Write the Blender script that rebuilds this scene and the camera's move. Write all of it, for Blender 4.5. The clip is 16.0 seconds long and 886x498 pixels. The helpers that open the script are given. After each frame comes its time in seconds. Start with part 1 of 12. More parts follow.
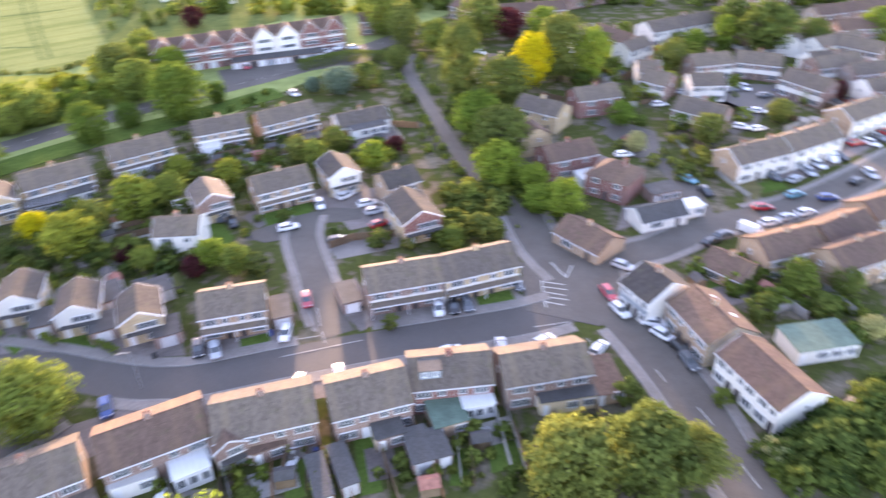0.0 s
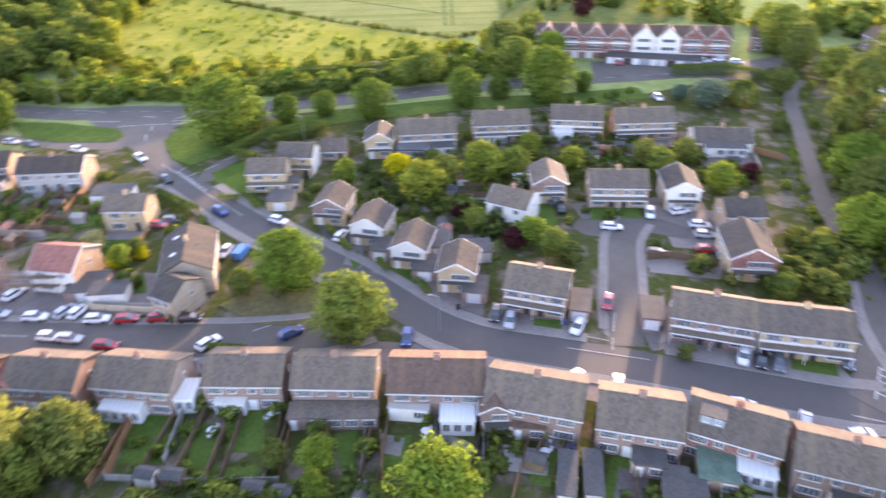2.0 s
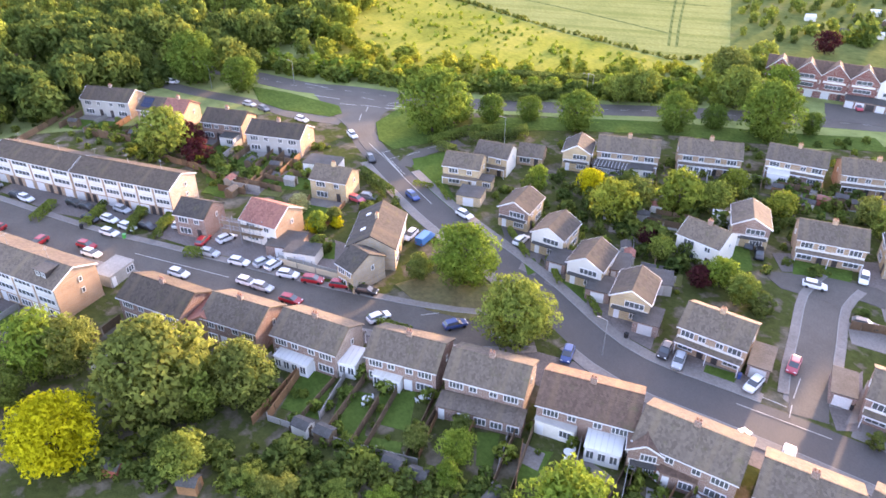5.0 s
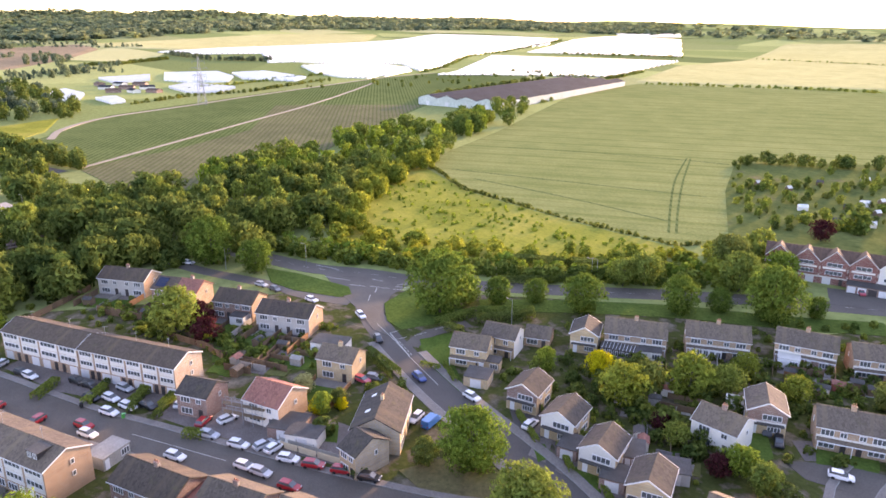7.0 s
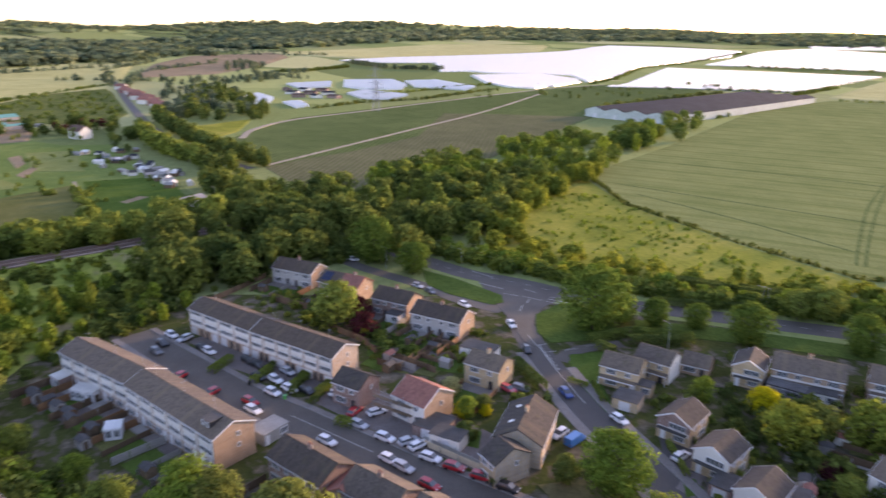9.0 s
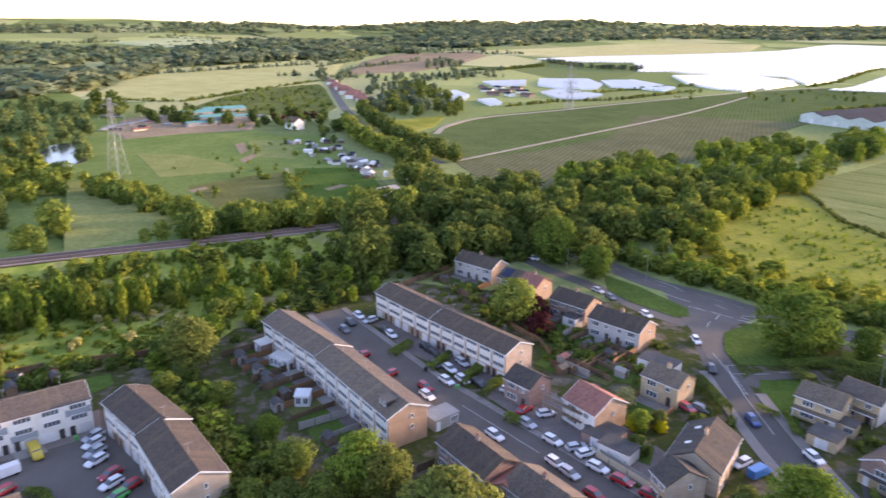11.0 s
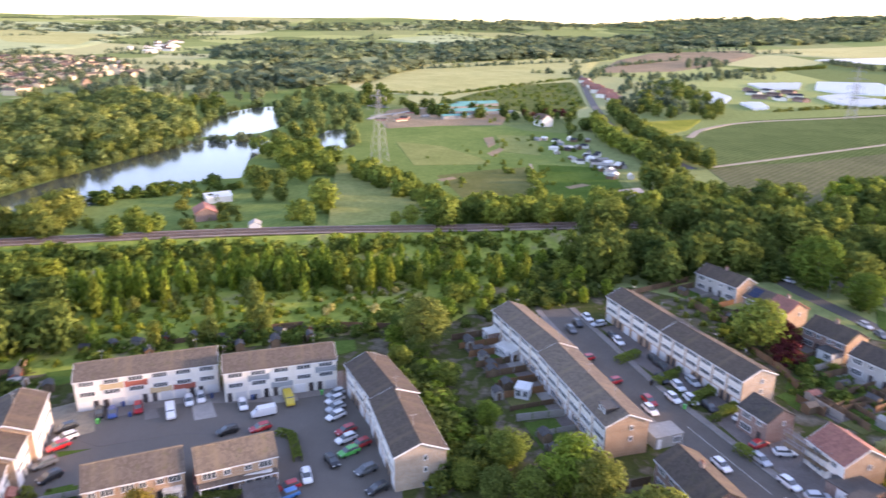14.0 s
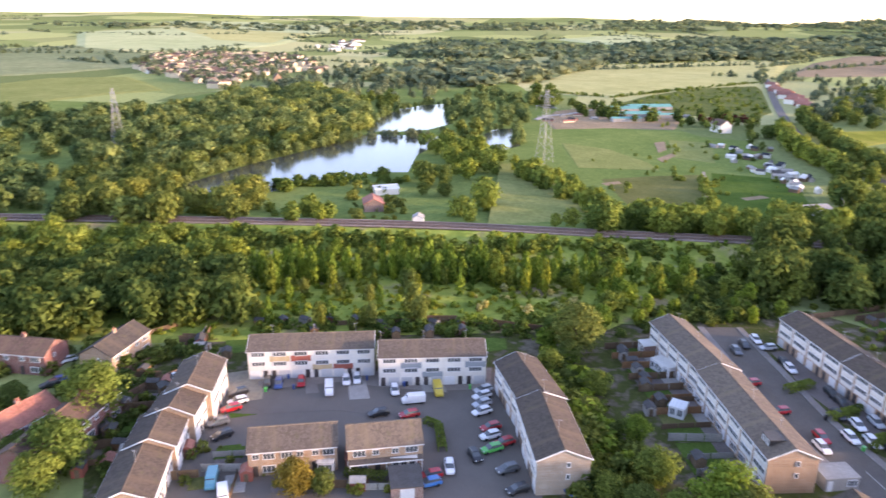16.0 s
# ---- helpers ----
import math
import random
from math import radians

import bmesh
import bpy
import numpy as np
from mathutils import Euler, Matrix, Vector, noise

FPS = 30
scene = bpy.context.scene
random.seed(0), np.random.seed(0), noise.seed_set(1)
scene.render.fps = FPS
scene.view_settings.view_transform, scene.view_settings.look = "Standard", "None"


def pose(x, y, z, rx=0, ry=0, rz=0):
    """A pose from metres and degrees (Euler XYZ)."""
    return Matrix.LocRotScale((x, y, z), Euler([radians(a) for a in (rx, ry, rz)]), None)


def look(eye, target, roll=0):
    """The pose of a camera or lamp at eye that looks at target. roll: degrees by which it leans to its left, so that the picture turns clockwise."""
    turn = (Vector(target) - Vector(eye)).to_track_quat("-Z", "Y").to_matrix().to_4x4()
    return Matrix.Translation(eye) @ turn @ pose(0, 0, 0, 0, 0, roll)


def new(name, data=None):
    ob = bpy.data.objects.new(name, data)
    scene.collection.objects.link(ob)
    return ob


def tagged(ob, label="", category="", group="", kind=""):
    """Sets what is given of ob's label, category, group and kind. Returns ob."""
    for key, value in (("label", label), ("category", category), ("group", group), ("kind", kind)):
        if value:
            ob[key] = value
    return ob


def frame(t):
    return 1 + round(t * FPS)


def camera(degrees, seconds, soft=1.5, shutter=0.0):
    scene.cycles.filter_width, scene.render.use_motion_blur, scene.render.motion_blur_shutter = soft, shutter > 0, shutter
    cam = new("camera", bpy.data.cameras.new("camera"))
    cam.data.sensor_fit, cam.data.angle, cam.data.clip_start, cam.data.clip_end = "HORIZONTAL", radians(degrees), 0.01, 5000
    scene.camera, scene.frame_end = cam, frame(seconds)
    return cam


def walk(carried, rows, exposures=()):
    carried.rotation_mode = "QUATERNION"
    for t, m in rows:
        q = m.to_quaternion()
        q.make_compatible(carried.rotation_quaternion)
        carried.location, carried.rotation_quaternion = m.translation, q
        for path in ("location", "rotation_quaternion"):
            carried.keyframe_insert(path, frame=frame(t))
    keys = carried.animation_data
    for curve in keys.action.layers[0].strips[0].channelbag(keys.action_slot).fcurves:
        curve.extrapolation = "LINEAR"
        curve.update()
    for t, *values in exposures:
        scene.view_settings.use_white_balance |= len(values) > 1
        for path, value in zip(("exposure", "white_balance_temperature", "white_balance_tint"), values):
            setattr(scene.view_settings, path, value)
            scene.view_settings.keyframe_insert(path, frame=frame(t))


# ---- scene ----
# ---- camera ----
cam = camera(64.5, 16.0, soft=1.48, shutter=1.0)
PATH = [
    (0.0, pose(0, 0, 75, 56.36, 1.42, -0.15)),
    (0.5, pose(0, 0, 75, 56.52, 1.44, 7.67)),
    (1.0, pose(0, 0, 75, 56.68, 1.38, 15.80)),
    (1.5, pose(0, 0, 75, 56.81, 1.27, 23.84)),
    (2.0, pose(0, 0, 75, 56.86, 1.15, 30.26)),
    (2.5, pose(0, 0, 75, 56.84, 0.91, 36.44)),
    (3.0, pose(0, 0, 75, 56.74, 0.72, 42.30)),
    (3.2, pose(0, 0, 75, 56.75, 0.77, 44.29)),
    (5.3, pose(0, 0, 75, 58.32, 0.00, 48.79)),
    (5.5, pose(0, 0, 75, 60.52, -0.06, 48.82)),
    (6.0, pose(0, 0, 75, 65.22, -0.24, 48.90)),
    (6.5, pose(0, 0, 75, 70.41, -0.36, 48.97)),
    (7.0, pose(0, 0, 75, 72.23, -0.44, 49.03)),
    (7.5, pose(0, 0, 75, 73.13, -0.50, 49.08)),
    (8.0, pose(0, 0, 75, 73.07, -0.51, 52.01)),
    (8.5, pose(0, 0, 75, 72.99, -0.55, 57.77)),
    (9.0, pose(0, 0, 75, 72.91, -0.62, 62.34)),
    (9.5, pose(0, 0, 75, 72.85, -0.68, 66.77)),
    (9.7, pose(0, 0, 75, 72.85, -0.63, 68.71)),
    (12.0, pose(0, 0, 75, 72.50, -0.42, 83.45)),
    (12.5, pose(0, 0, 75, 72.44, -0.45, 86.99)),
    (13.0, pose(0, 0, 75, 72.41, -0.37, 90.50)),
    (13.5, pose(0, 0, 75, 72.40, -0.33, 94.06)),
    (14.0, pose(0, 0, 75, 72.40, -0.35, 97.59)),
    (14.5, pose(0, 0, 75, 72.38, -0.29, 101.10)),
    (15.0, pose(0, 0, 75, 72.36, -0.21, 104.57)),
    (15.5, pose(0, 0, 75, 72.33, -0.29, 108.11)),
    (16.0, pose(0, 0, 75, 72.31, -0.40, 111.04)),
]
EXPOSURES = [(0.0, 3.51, 7200, 37), (1.0, 3.45, 7200, 37), (3.2, 3.34, 7200, 34), (5.3, 3.54, 7300, 38), (6.5, 3.31, 7400, 40), (7.5, 2.54, 7450, 39),
             (8.5, 2.27, 7150, 39), (9.5, 2.14, 6850, 38), (12.0, 2.72, 6780, 37), (16.0, 2.72, 6780, 36)]
walk(cam, PATH, EXPOSURES)
# ---- light ----
SUN_TURN = 11.0      # degrees from +y towards -x
SUN_HEIGHT = 8.2
world = bpy.data.worlds.new("world")
scene.world = world
world.use_nodes = True
_sky = world.node_tree.nodes.new("ShaderNodeTexSky")
_sky.sky_type, _sky.sun_disc = "NISHITA", False
_sky.sun_elevation, _sky.sun_rotation = radians(SUN_HEIGHT), radians(-SUN_TURN)
_sky.air_density, _sky.dust_density, _sky.ozone_density = 0.75, 0.6, 1.0
_bg = world.node_tree.nodes["Background"]
_bg.inputs[1].default_value = 0.15
world.node_tree.links.new(_sky.outputs[0], _bg.inputs[0])
_sun = bpy.data.lights.new("sun", "SUN")
_sun.energy, _sun.angle, _sun.color = 1.45, radians(2.5), (1.0, 0.79, 0.50)
_a, _e = radians(SUN_TURN), radians(SUN_HEIGHT)
_to = Vector((-math.sin(_a) * math.cos(_e), math.cos(_a) * math.cos(_e), math.sin(_e)))
new("sun", _sun).matrix_world = look(_to * 100, (0, 0, 0))

# ---- materials ----
MATS = {}


def nodes_of(name):
    m = bpy.data.materials.new(name)
    m.use_nodes = True
    nt = m.node_tree
    return m, nt, nt.nodes["Principled BSDF"]


def ramp(nt, fac, stops):
    r = nt.nodes.new("ShaderNodeValToRGB")
    while len(r.color_ramp.elements) < len(stops):
        r.color_ramp.elements.new(0.5)
    for e, (p, c) in zip(r.color_ramp.elements, stops):
        e.position, e.color = p, (*c, 1)
    nt.links.new(fac, r.inputs[0])
    return r.outputs[0]


def mixed(nt, fac, a, b, kind="MIX"):
    n = nt.nodes.new("ShaderNodeMix")
    n.data_type, n.blend_type = "RGBA", kind
    for sock, v in ((n.inputs[0], fac), (n.inputs[6], a), (n.inputs[7], b)):
        if isinstance(v, bpy.types.NodeSocket):
            nt.links.new(v, sock)
        elif isinstance(v, tuple):
            sock.default_value = (*v, 1)
        else:
            sock.default_value = v
    return n.outputs[2]


def place(nt, kind="Object"):
    if kind == "World":
        return nt.nodes.new("ShaderNodeNewGeometry").outputs["Position"]
    return nt.nodes.new("ShaderNodeTexCoord").outputs[kind]


def noise_at(nt, co, scale, detail=4.0, rough=0.6):
    n = nt.nodes.new("ShaderNodeTexNoise")
    n.inputs["Scale"].default_value, n.inputs["Detail"].default_value = scale, detail
    n.inputs["Roughness"].default_value = rough
    nt.links.new(co, n.inputs["Vector"])
    return n.outputs["Fac"]


def bumped(nt, bsdf, h, strength, dist):
    b = nt.nodes.new("ShaderNodeBump")
    b.inputs["Strength"].default_value, b.inputs["Distance"].default_value = strength, dist
    nt.links.new(h, b.inputs["Height"])
    nt.links.new(b.outputs[0], bsdf.inputs["Normal"])


def shade(c, f):
    return tuple(min(1.0, v * f) for v in c)


def surface(name, c, rough=0.8, vary=0.25, fine=6.0, broad=0.25, space="Object", metal=0.0, bump=0.3, each=0.0):
    """A weathered surface: grain and stains at two scales, a little different from object to object."""
    m, nt, b = nodes_of(name)
    co = place(nt, space)
    n1 = noise_at(nt, co, fine)
    n2 = noise_at(nt, co, broad, 5.0, 0.65)
    col = ramp(nt, n1, [(0.3, shade(c, 1 - vary)), (0.7, shade(c, 1 + vary * 0.7))])
    st = ramp(nt, n2, [(0.35, (0.62, 0.60, 0.56)), (0.6, (1.0, 1.0, 1.0))])
    col = mixed(nt, min(0.9, vary * 2), col, st, "MULTIPLY")
    if each:
        rnd = nt.nodes.new("ShaderNodeObjectInfo").outputs["Random"]
        col = mixed(nt, 1.0, col, ramp(nt, rnd, [(0.0, (1 - each,) * 3), (1.0, (1.0, 1.0, 1.0))]), "MULTIPLY")
    nt.links.new(col, b.inputs["Base Color"])
    b.inputs["Roughness"].default_value, b.inputs["Metallic"].default_value = rough, metal
    if bump:
        bumped(nt, b, n1, bump, 0.03)
    MATS[name] = m
    return m


def bricked(name, c, mortar=(0.42, 0.38, 0.33)):
    m, nt, b = nodes_of(name)
    co = place(nt)
    br = nt.nodes.new("ShaderNodeTexBrick")
    mp = nt.nodes.new("ShaderNodeMapping")
    mp.inputs["Rotation"].default_value = (radians(90), 0, 0)
    nt.links.new(co, mp.inputs["Vector"])
    nt.links.new(mp.outputs[0], br.inputs["Vector"])
    br.inputs["Color1"].default_value, br.inputs["Color2"].default_value = (*shade(c, 0.8), 1), (*shade(c, 1.2), 1)
    br.inputs["Mortar"].default_value = (*mortar, 1)
    br.inputs["Scale"].default_value = 1.0
    br.inputs["Brick Width"].default_value, br.inputs["Row Height"].default_value = 0.225, 0.075
    br.inputs["Mortar Size"].default_value = 0.006
    n2 = noise_at(nt, co, 0.5, 5.0)
    col = mixed(nt, 0.5, br.outputs["Color"], ramp(nt, n2, [(0.35, (0.6, 0.57, 0.55)), (0.65, (1.0, 1.0, 1.0))]), "MULTIPLY")
    nt.links.new(col, b.inputs["Base Color"])
    b.inputs["Roughness"].default_value = 0.85
    MATS[name] = m


def tiled(name, c, moss=(0.115, 0.11, 0.055)):
    """Concrete roof tiles: streaks down the slope, moss and lichen, tile to tile change."""
    m, nt, b = nodes_of(name)
    co = place(nt)
    mp = nt.nodes.new("ShaderNodeMapping")
    mp.inputs["Scale"].default_value = (3.3, 2.6, 2.6)
    nt.links.new(co, mp.inputs["Vector"])
    wn = nt.nodes.new("ShaderNodeTexVoronoi")
    wn.inputs["Scale"].default_value = 1.0
    nt.links.new(mp.outputs[0], wn.inputs["Vector"])
    sep = nt.nodes.new("ShaderNodeSeparateColor")
    nt.links.new(wn.outputs["Color"], sep.inputs[0])
    col = ramp(nt, sep.outputs[0], [(0.0, shade(c, 0.78)), (1.0, shade(c, 1.2))])
    mp2 = nt.nodes.new("ShaderNodeMapping")
    mp2.inputs["Scale"].default_value = (0.55, 0.07, 0.07)
    nt.links.new(co, mp2.inputs["Vector"])
    streak = noise_at(nt, mp2.outputs[0], 1.0, 3.0)
    col = mixed(nt, ramp(nt, streak, [(0.52, (0, 0, 0)), (0.70, (0.65, 0.65, 0.65))]), col, (c[0] * 1.15 + 0.032, c[1] * 1.1 + 0.024, c[2] + 0.012))
    ms = noise_at(nt, co, 0.55, 6.0, 0.7)
    col = mixed(nt, ramp(nt, ms, [(0.56, (0, 0, 0)), (0.72, (0.7, 0.7, 0.7))]), col, moss)
    rnd = nt.nodes.new("ShaderNodeObjectInfo").outputs["Random"]
    col = mixed(nt, 1.0, col, ramp(nt, rnd, [(0.0, (0.8, 0.8, 0.82)), (1.0, (1.1, 1.06, 1.0))]), "MULTIPLY")
    nt.links.new(col, b.inputs["Base Color"])
    b.inputs["Roughness"].default_value = 0.9
    b.inputs["Specular IOR Level"].default_value = 0.2
    bumped(nt, b, sep.outputs[0], 0.4, 0.03)
    MATS[name] = m


def leafy(name, c, c2):
    """Leaves: light comes through them; clump to clump and tree to tree change."""
    m, nt, b = nodes_of(name)
    rnd = nt.nodes.new("ShaderNodeNewGeometry").outputs["Random Per Island"]
    orn = nt.nodes.new("ShaderNodeObjectInfo").outputs["Random"]
    col = ramp(nt, rnd, [(0.0, shade(c, 0.58)), (0.65, c), (1.0, c2)])
    col = mixed(nt, 1.0, col, ramp(nt, orn, [(0.0, (0.72, 0.78, 0.75)), (1.0, (1.15, 1.08, 0.95))]), "MULTIPLY")
    tint = nt.nodes.new("ShaderNodeAttribute")
    tint.attribute_name = "tint"
    col = mixed(nt, 1.0, col, ramp(nt, tint.outputs["Fac"], [(0.0, (1.0, 1.0, 1.0)), (0.02, (0.58, 0.68, 0.72)), (0.45, (0.94, 0.97, 0.95)), (0.75, (1.22, 1.14, 1.0)), (1.0, (1.42, 1.32, 0.95))]), "MULTIPLY")
    dif, tra, mix = (nt.nodes.new("ShaderNode" + k) for k in ("BsdfDiffuse", "BsdfTranslucent", "MixShader"))
    for n in (dif, tra):
        nt.links.new(col, n.inputs["Color"])
    mix.inputs[0].default_value = 0.43
    nt.links.new(dif.outputs[0], mix.inputs[1])
    nt.links.new(tra.outputs[0], mix.inputs[2])
    nt.links.new(mix.outputs[0], nt.nodes["Material Output"].inputs["Surface"])
    nt.nodes.remove(b)
    MATS[name] = m


def field(name, stops, scale=0.02, fine=0.6, rows=None, fuzz=0.0):
    """Crops and grass in world metres: patches, tufts, and crop rows where there are any."""
    m, nt, b = nodes_of(name)
    co = place(nt, "World")
    n1 = noise_at(nt, co, scale, 6.0, 0.6)
    n2 = noise_at(nt, co, fine, 5.0, 0.7)
    n3 = noise_at(nt, co, scale * 6, 4.0, 0.6)
    col = ramp(nt, n1, stops)
    col = mixed(nt, 0.75, col, ramp(nt, n2, [(0.3, (0.55, 0.58, 0.5)), (0.7, (1.15, 1.12, 1.0))]), "MULTIPLY")
    col = mixed(nt, 0.5, col, ramp(nt, n3, [(0.35, (0.7, 0.75, 0.65)), (0.65, (1.1, 1.05, 1.0))]), "MULTIPLY")
    for angle, gap, dark, sharp in (rows or []):
        mp = nt.nodes.new("ShaderNodeMapping")
        mp.inputs["Rotation"].default_value = (0, 0, radians(-angle))
        nt.links.new(co, mp.inputs["Vector"])
        wv = nt.nodes.new("ShaderNodeTexWave")
        wv.bands_direction = "Y"
        wv.inputs["Scale"].default_value = 0.314 / gap
        wv.inputs["Distortion"].default_value = 0.6
        wv.inputs["Detail Scale"].default_value = 0.3
        nt.links.new(mp.outputs[0], wv.inputs["Vector"])
        col = mixed(nt, ramp(nt, wv.outputs["Fac"], [(0.0, (1, 1, 1)), (sharp, (0, 0, 0))]), col, mixed(nt, 1.0, col, dark, "MULTIPLY"))
    nt.links.new(col, b.inputs["Base Color"])
    b.inputs["Roughness"].default_value = 0.95
    b.inputs["Specular IOR Level"].default_value = 0.0
    b.inputs["Sheen Weight"].default_value, b.inputs["Sheen Roughness"].default_value = fuzz, 0.45
    b.inputs["Sheen Tint"].default_value = (0.9, 0.85, 0.5, 1)
    bumped(nt, b, n2, 0.6, 0.25)
    MATS[name] = m


bricked("brick_tan", (0.39, 0.25, 0.155))
bricked("brick_red", (0.215, 0.07, 0.057))
bricked("brick_brown", (0.255, 0.152, 0.122))
bricked("brick_yellow", (0.50, 0.36, 0.20))
surface("render_white", (0.748, 0.709, 0.644), 0.8, 0.08, 3.0, 0.3, each=0.12)
surface("render_grey", (0.47, 0.45, 0.42), 0.9, 0.12, 5.0, 0.3, each=0.2)
surface("render_cream", (0.62, 0.50, 0.34), 0.85, 0.10, 3.0, 0.3)
surface("cladding_white", (0.739, 0.705, 0.644), 0.55, 0.08, 4.0, 0.4, each=0.15)
surface("cladding_grey", (0.27, 0.30, 0.32), 0.6, 0.12, 4.0, 0.4)
surface("cladding_red", (0.33, 0.09, 0.06), 0.7, 0.15, 5.0, 0.4)
surface("cladding_tan", (0.50, 0.38, 0.22), 0.7, 0.15, 5.0, 0.4)
surface("upvc", (0.704, 0.704, 0.704), 0.4, 0.05, 8.0, 0.5, bump=0)
surface("door_dark", (0.06, 0.05, 0.05), 0.5, 0.2, 5.0, 0.5, each=0.3)
surface("garage_white", (0.70, 0.70, 0.70), 0.5, 0.1, 3.0, 0.5, each=0.35)
tiled("tile_grey", (0.152, 0.122, 0.098))
tiled("tile_dark", (0.096, 0.076, 0.062))
tiled("tile_brown", (0.142, 0.093, 0.072))
tiled("tile_tan", (0.074, 0.065, 0.059))
tiled("tile_red", (0.34, 0.15, 0.115), (0.26, 0.15, 0.10))
surface("felt", (0.078, 0.074, 0.07), 0.85, 0.3, 4.0, 0.5)
surface("felt_green", (0.10, 0.16, 0.12), 0.85, 0.3, 4.0, 0.5)
surface("pot", (0.36, 0.16, 0.09), 0.8, 0.2)
surface("solar", (0.015, 0.025, 0.06), 0.15, 0.2, 3.0, 1.0, bump=0)
surface("asphalt_worn", (0.138, 0.120, 0.102), 0.9, 0.16, 6.0, 0.09, "World")
surface("asphalt", (0.114, 0.098, 0.081), 0.85, 0.25, 5.0, 0.12, "World")
surface("asphalt_new", (0.088, 0.077, 0.068), 0.8, 0.2, 5.0, 0.08, "World")
surface("paving", (0.23, 0.20, 0.175), 0.85, 0.25, 3.0, 0.18, "World")
surface("drive", (0.225, 0.185, 0.165), 0.85, 0.3, 2.5, 0.2, "World", each=0.3)
surface("kerb", (0.27, 0.26, 0.24), 0.85, 0.2, 4.0, 0.3, "World")
surface("road_paint", (0.46, 0.45, 0.42), 0.7, 0.3, 6.0, 0.8, "World", bump=0)
surface("gravel", (0.29, 0.215, 0.17), 0.95, 0.4, 5.0, 0.3, "World")
surface("track", (0.30, 0.25, 0.18), 0.95, 0.2, 1.0, 0.1, "World")
surface("rail", (0.24, 0.15, 0.11), 0.5, 0.2, 4.0, 0.5, metal=0.3)
surface("sleeper", (0.11, 0.085, 0.07), 0.9, 0.3)
surface("wood_fence", (0.20, 0.125, 0.07), 0.85, 0.3, 4.0, 0.6, each=0.4)
surface("wood_orange", (0.27, 0.135, 0.06), 0.8, 0.3, 4.0, 0.6)
surface("concrete", (0.34, 0.32, 0.29), 0.9, 0.2, 3.0, 0.4)
surface("shed_wall", (0.22, 0.15, 0.09), 0.85, 0.3, 4.0, 0.6, each=0.4)
surface("steel", (0.30, 0.31, 0.32), 0.6, 0.15, 3.0, 0.3, metal=0.2, bump=0)
surface("tarp_teal", (0.11, 0.33, 0.28), 0.6, 0.2)
surface("sheeting", (0.90, 0.90, 0.88), 0.4, 0.06, 0.5, 0.05, "World", bump=0)
_nt = MATS["sheeting"].node_tree
_tr, _mx = _nt.nodes.new("ShaderNodeBsdfTranslucent"), _nt.nodes.new("ShaderNodeMixShader")
_tr.inputs["Color"].default_value = (0.9, 0.9, 0.88, 1)
_mx.inputs[0].default_value = 0.35
_nt.links.new(_nt.nodes["Principled BSDF"].outputs[0], _mx.inputs[1])
_nt.links.new(_tr.outputs[0], _mx.inputs[2])
_nt.links.new(_mx.outputs[0], _nt.nodes["Material Output"].inputs["Surface"])
surface("glasshouse", (0.64, 0.62, 0.57), 0.55, 0.12, 0.5, 0.05, "World", bump=0)
surface("barn_roof", (0.05, 0.054, 0.062), 1.0, 0.2, 0.5, 0.05, "World")
MATS["barn_roof"].node_tree.nodes["Principled BSDF"].inputs["Specular IOR Level"].default_value = 0.05
surface("barn_wall", (0.45, 0.50, 0.47), 0.6, 0.2, 0.5, 0.05, "World")
surface("rubber", (0.02, 0.02, 0.02), 0.8, 0.2, bump=0)
surface("alloy", (0.45, 0.45, 0.46), 0.35, 0.1, metal=0.8, bump=0)
surface("bark", (0.09, 0.07, 0.05), 0.95, 0.35, 3.0, 0.5)
surface("lamp_red", (0.45, 0.02, 0.02), 0.3, 0.1, bump=0)
surface("lamp_clear", (0.75, 0.75, 0.72), 0.2, 0.1, bump=0)
CAR = {"white": (0.75, 0.75, 0.75), "silver": (0.42, 0.44, 0.46), "black": (0.015, 0.016, 0.018), "grey": (0.11, 0.12, 0.13),
       "red": (0.40, 0.015, 0.02), "blue": (0.03, 0.07, 0.22), "teal": (0.10, 0.30, 0.36), "green": (0.05, 0.42, 0.08),
       "yellow": (0.55, 0.40, 0.03), "pink": (0.48, 0.06, 0.08), "sky": (0.03, 0.16, 0.42)}
for _n, _c in CAR.items():
    _m = surface("paint_" + _n, _c, 0.28, 0.04, 1.0, 0.3, bump=0)
    _m.node_tree.nodes["Principled BSDF"].inputs["Coat Weight"].default_value = 0.6
_m, _nt, _b = nodes_of("glass_dark")
_b.inputs["Base Color"].default_value = (0.085, 0.095, 0.10, 1)
_b.inputs["Roughness"].default_value = 0.08
_b.inputs["Specular IOR Level"].default_value = 0.8
MATS["glass_dark"] = _m
_m, _nt, _b = nodes_of("water")
_b.inputs["Base Color"].default_value = (0.055, 0.062, 0.055, 1)
_b.inputs["Roughness"].default_value = 0.12
bumped(_nt, _b, noise_at(_nt, place(_nt, "World"), 0.35, 3.0), 0.10, 0.15)
MATS["water"] = _m
leafy("leaf_green", (0.203, 0.273, 0.062), (0.282, 0.348, 0.083))
leafy("leaf_dark", (0.145, 0.199, 0.055), (0.218, 0.276, 0.075))
leafy("leaf_bright", (0.205, 0.308, 0.050), (0.286, 0.373, 0.066))
leafy("leaf_yellow", (0.62, 0.57, 0.02), (0.80, 0.72, 0.03))
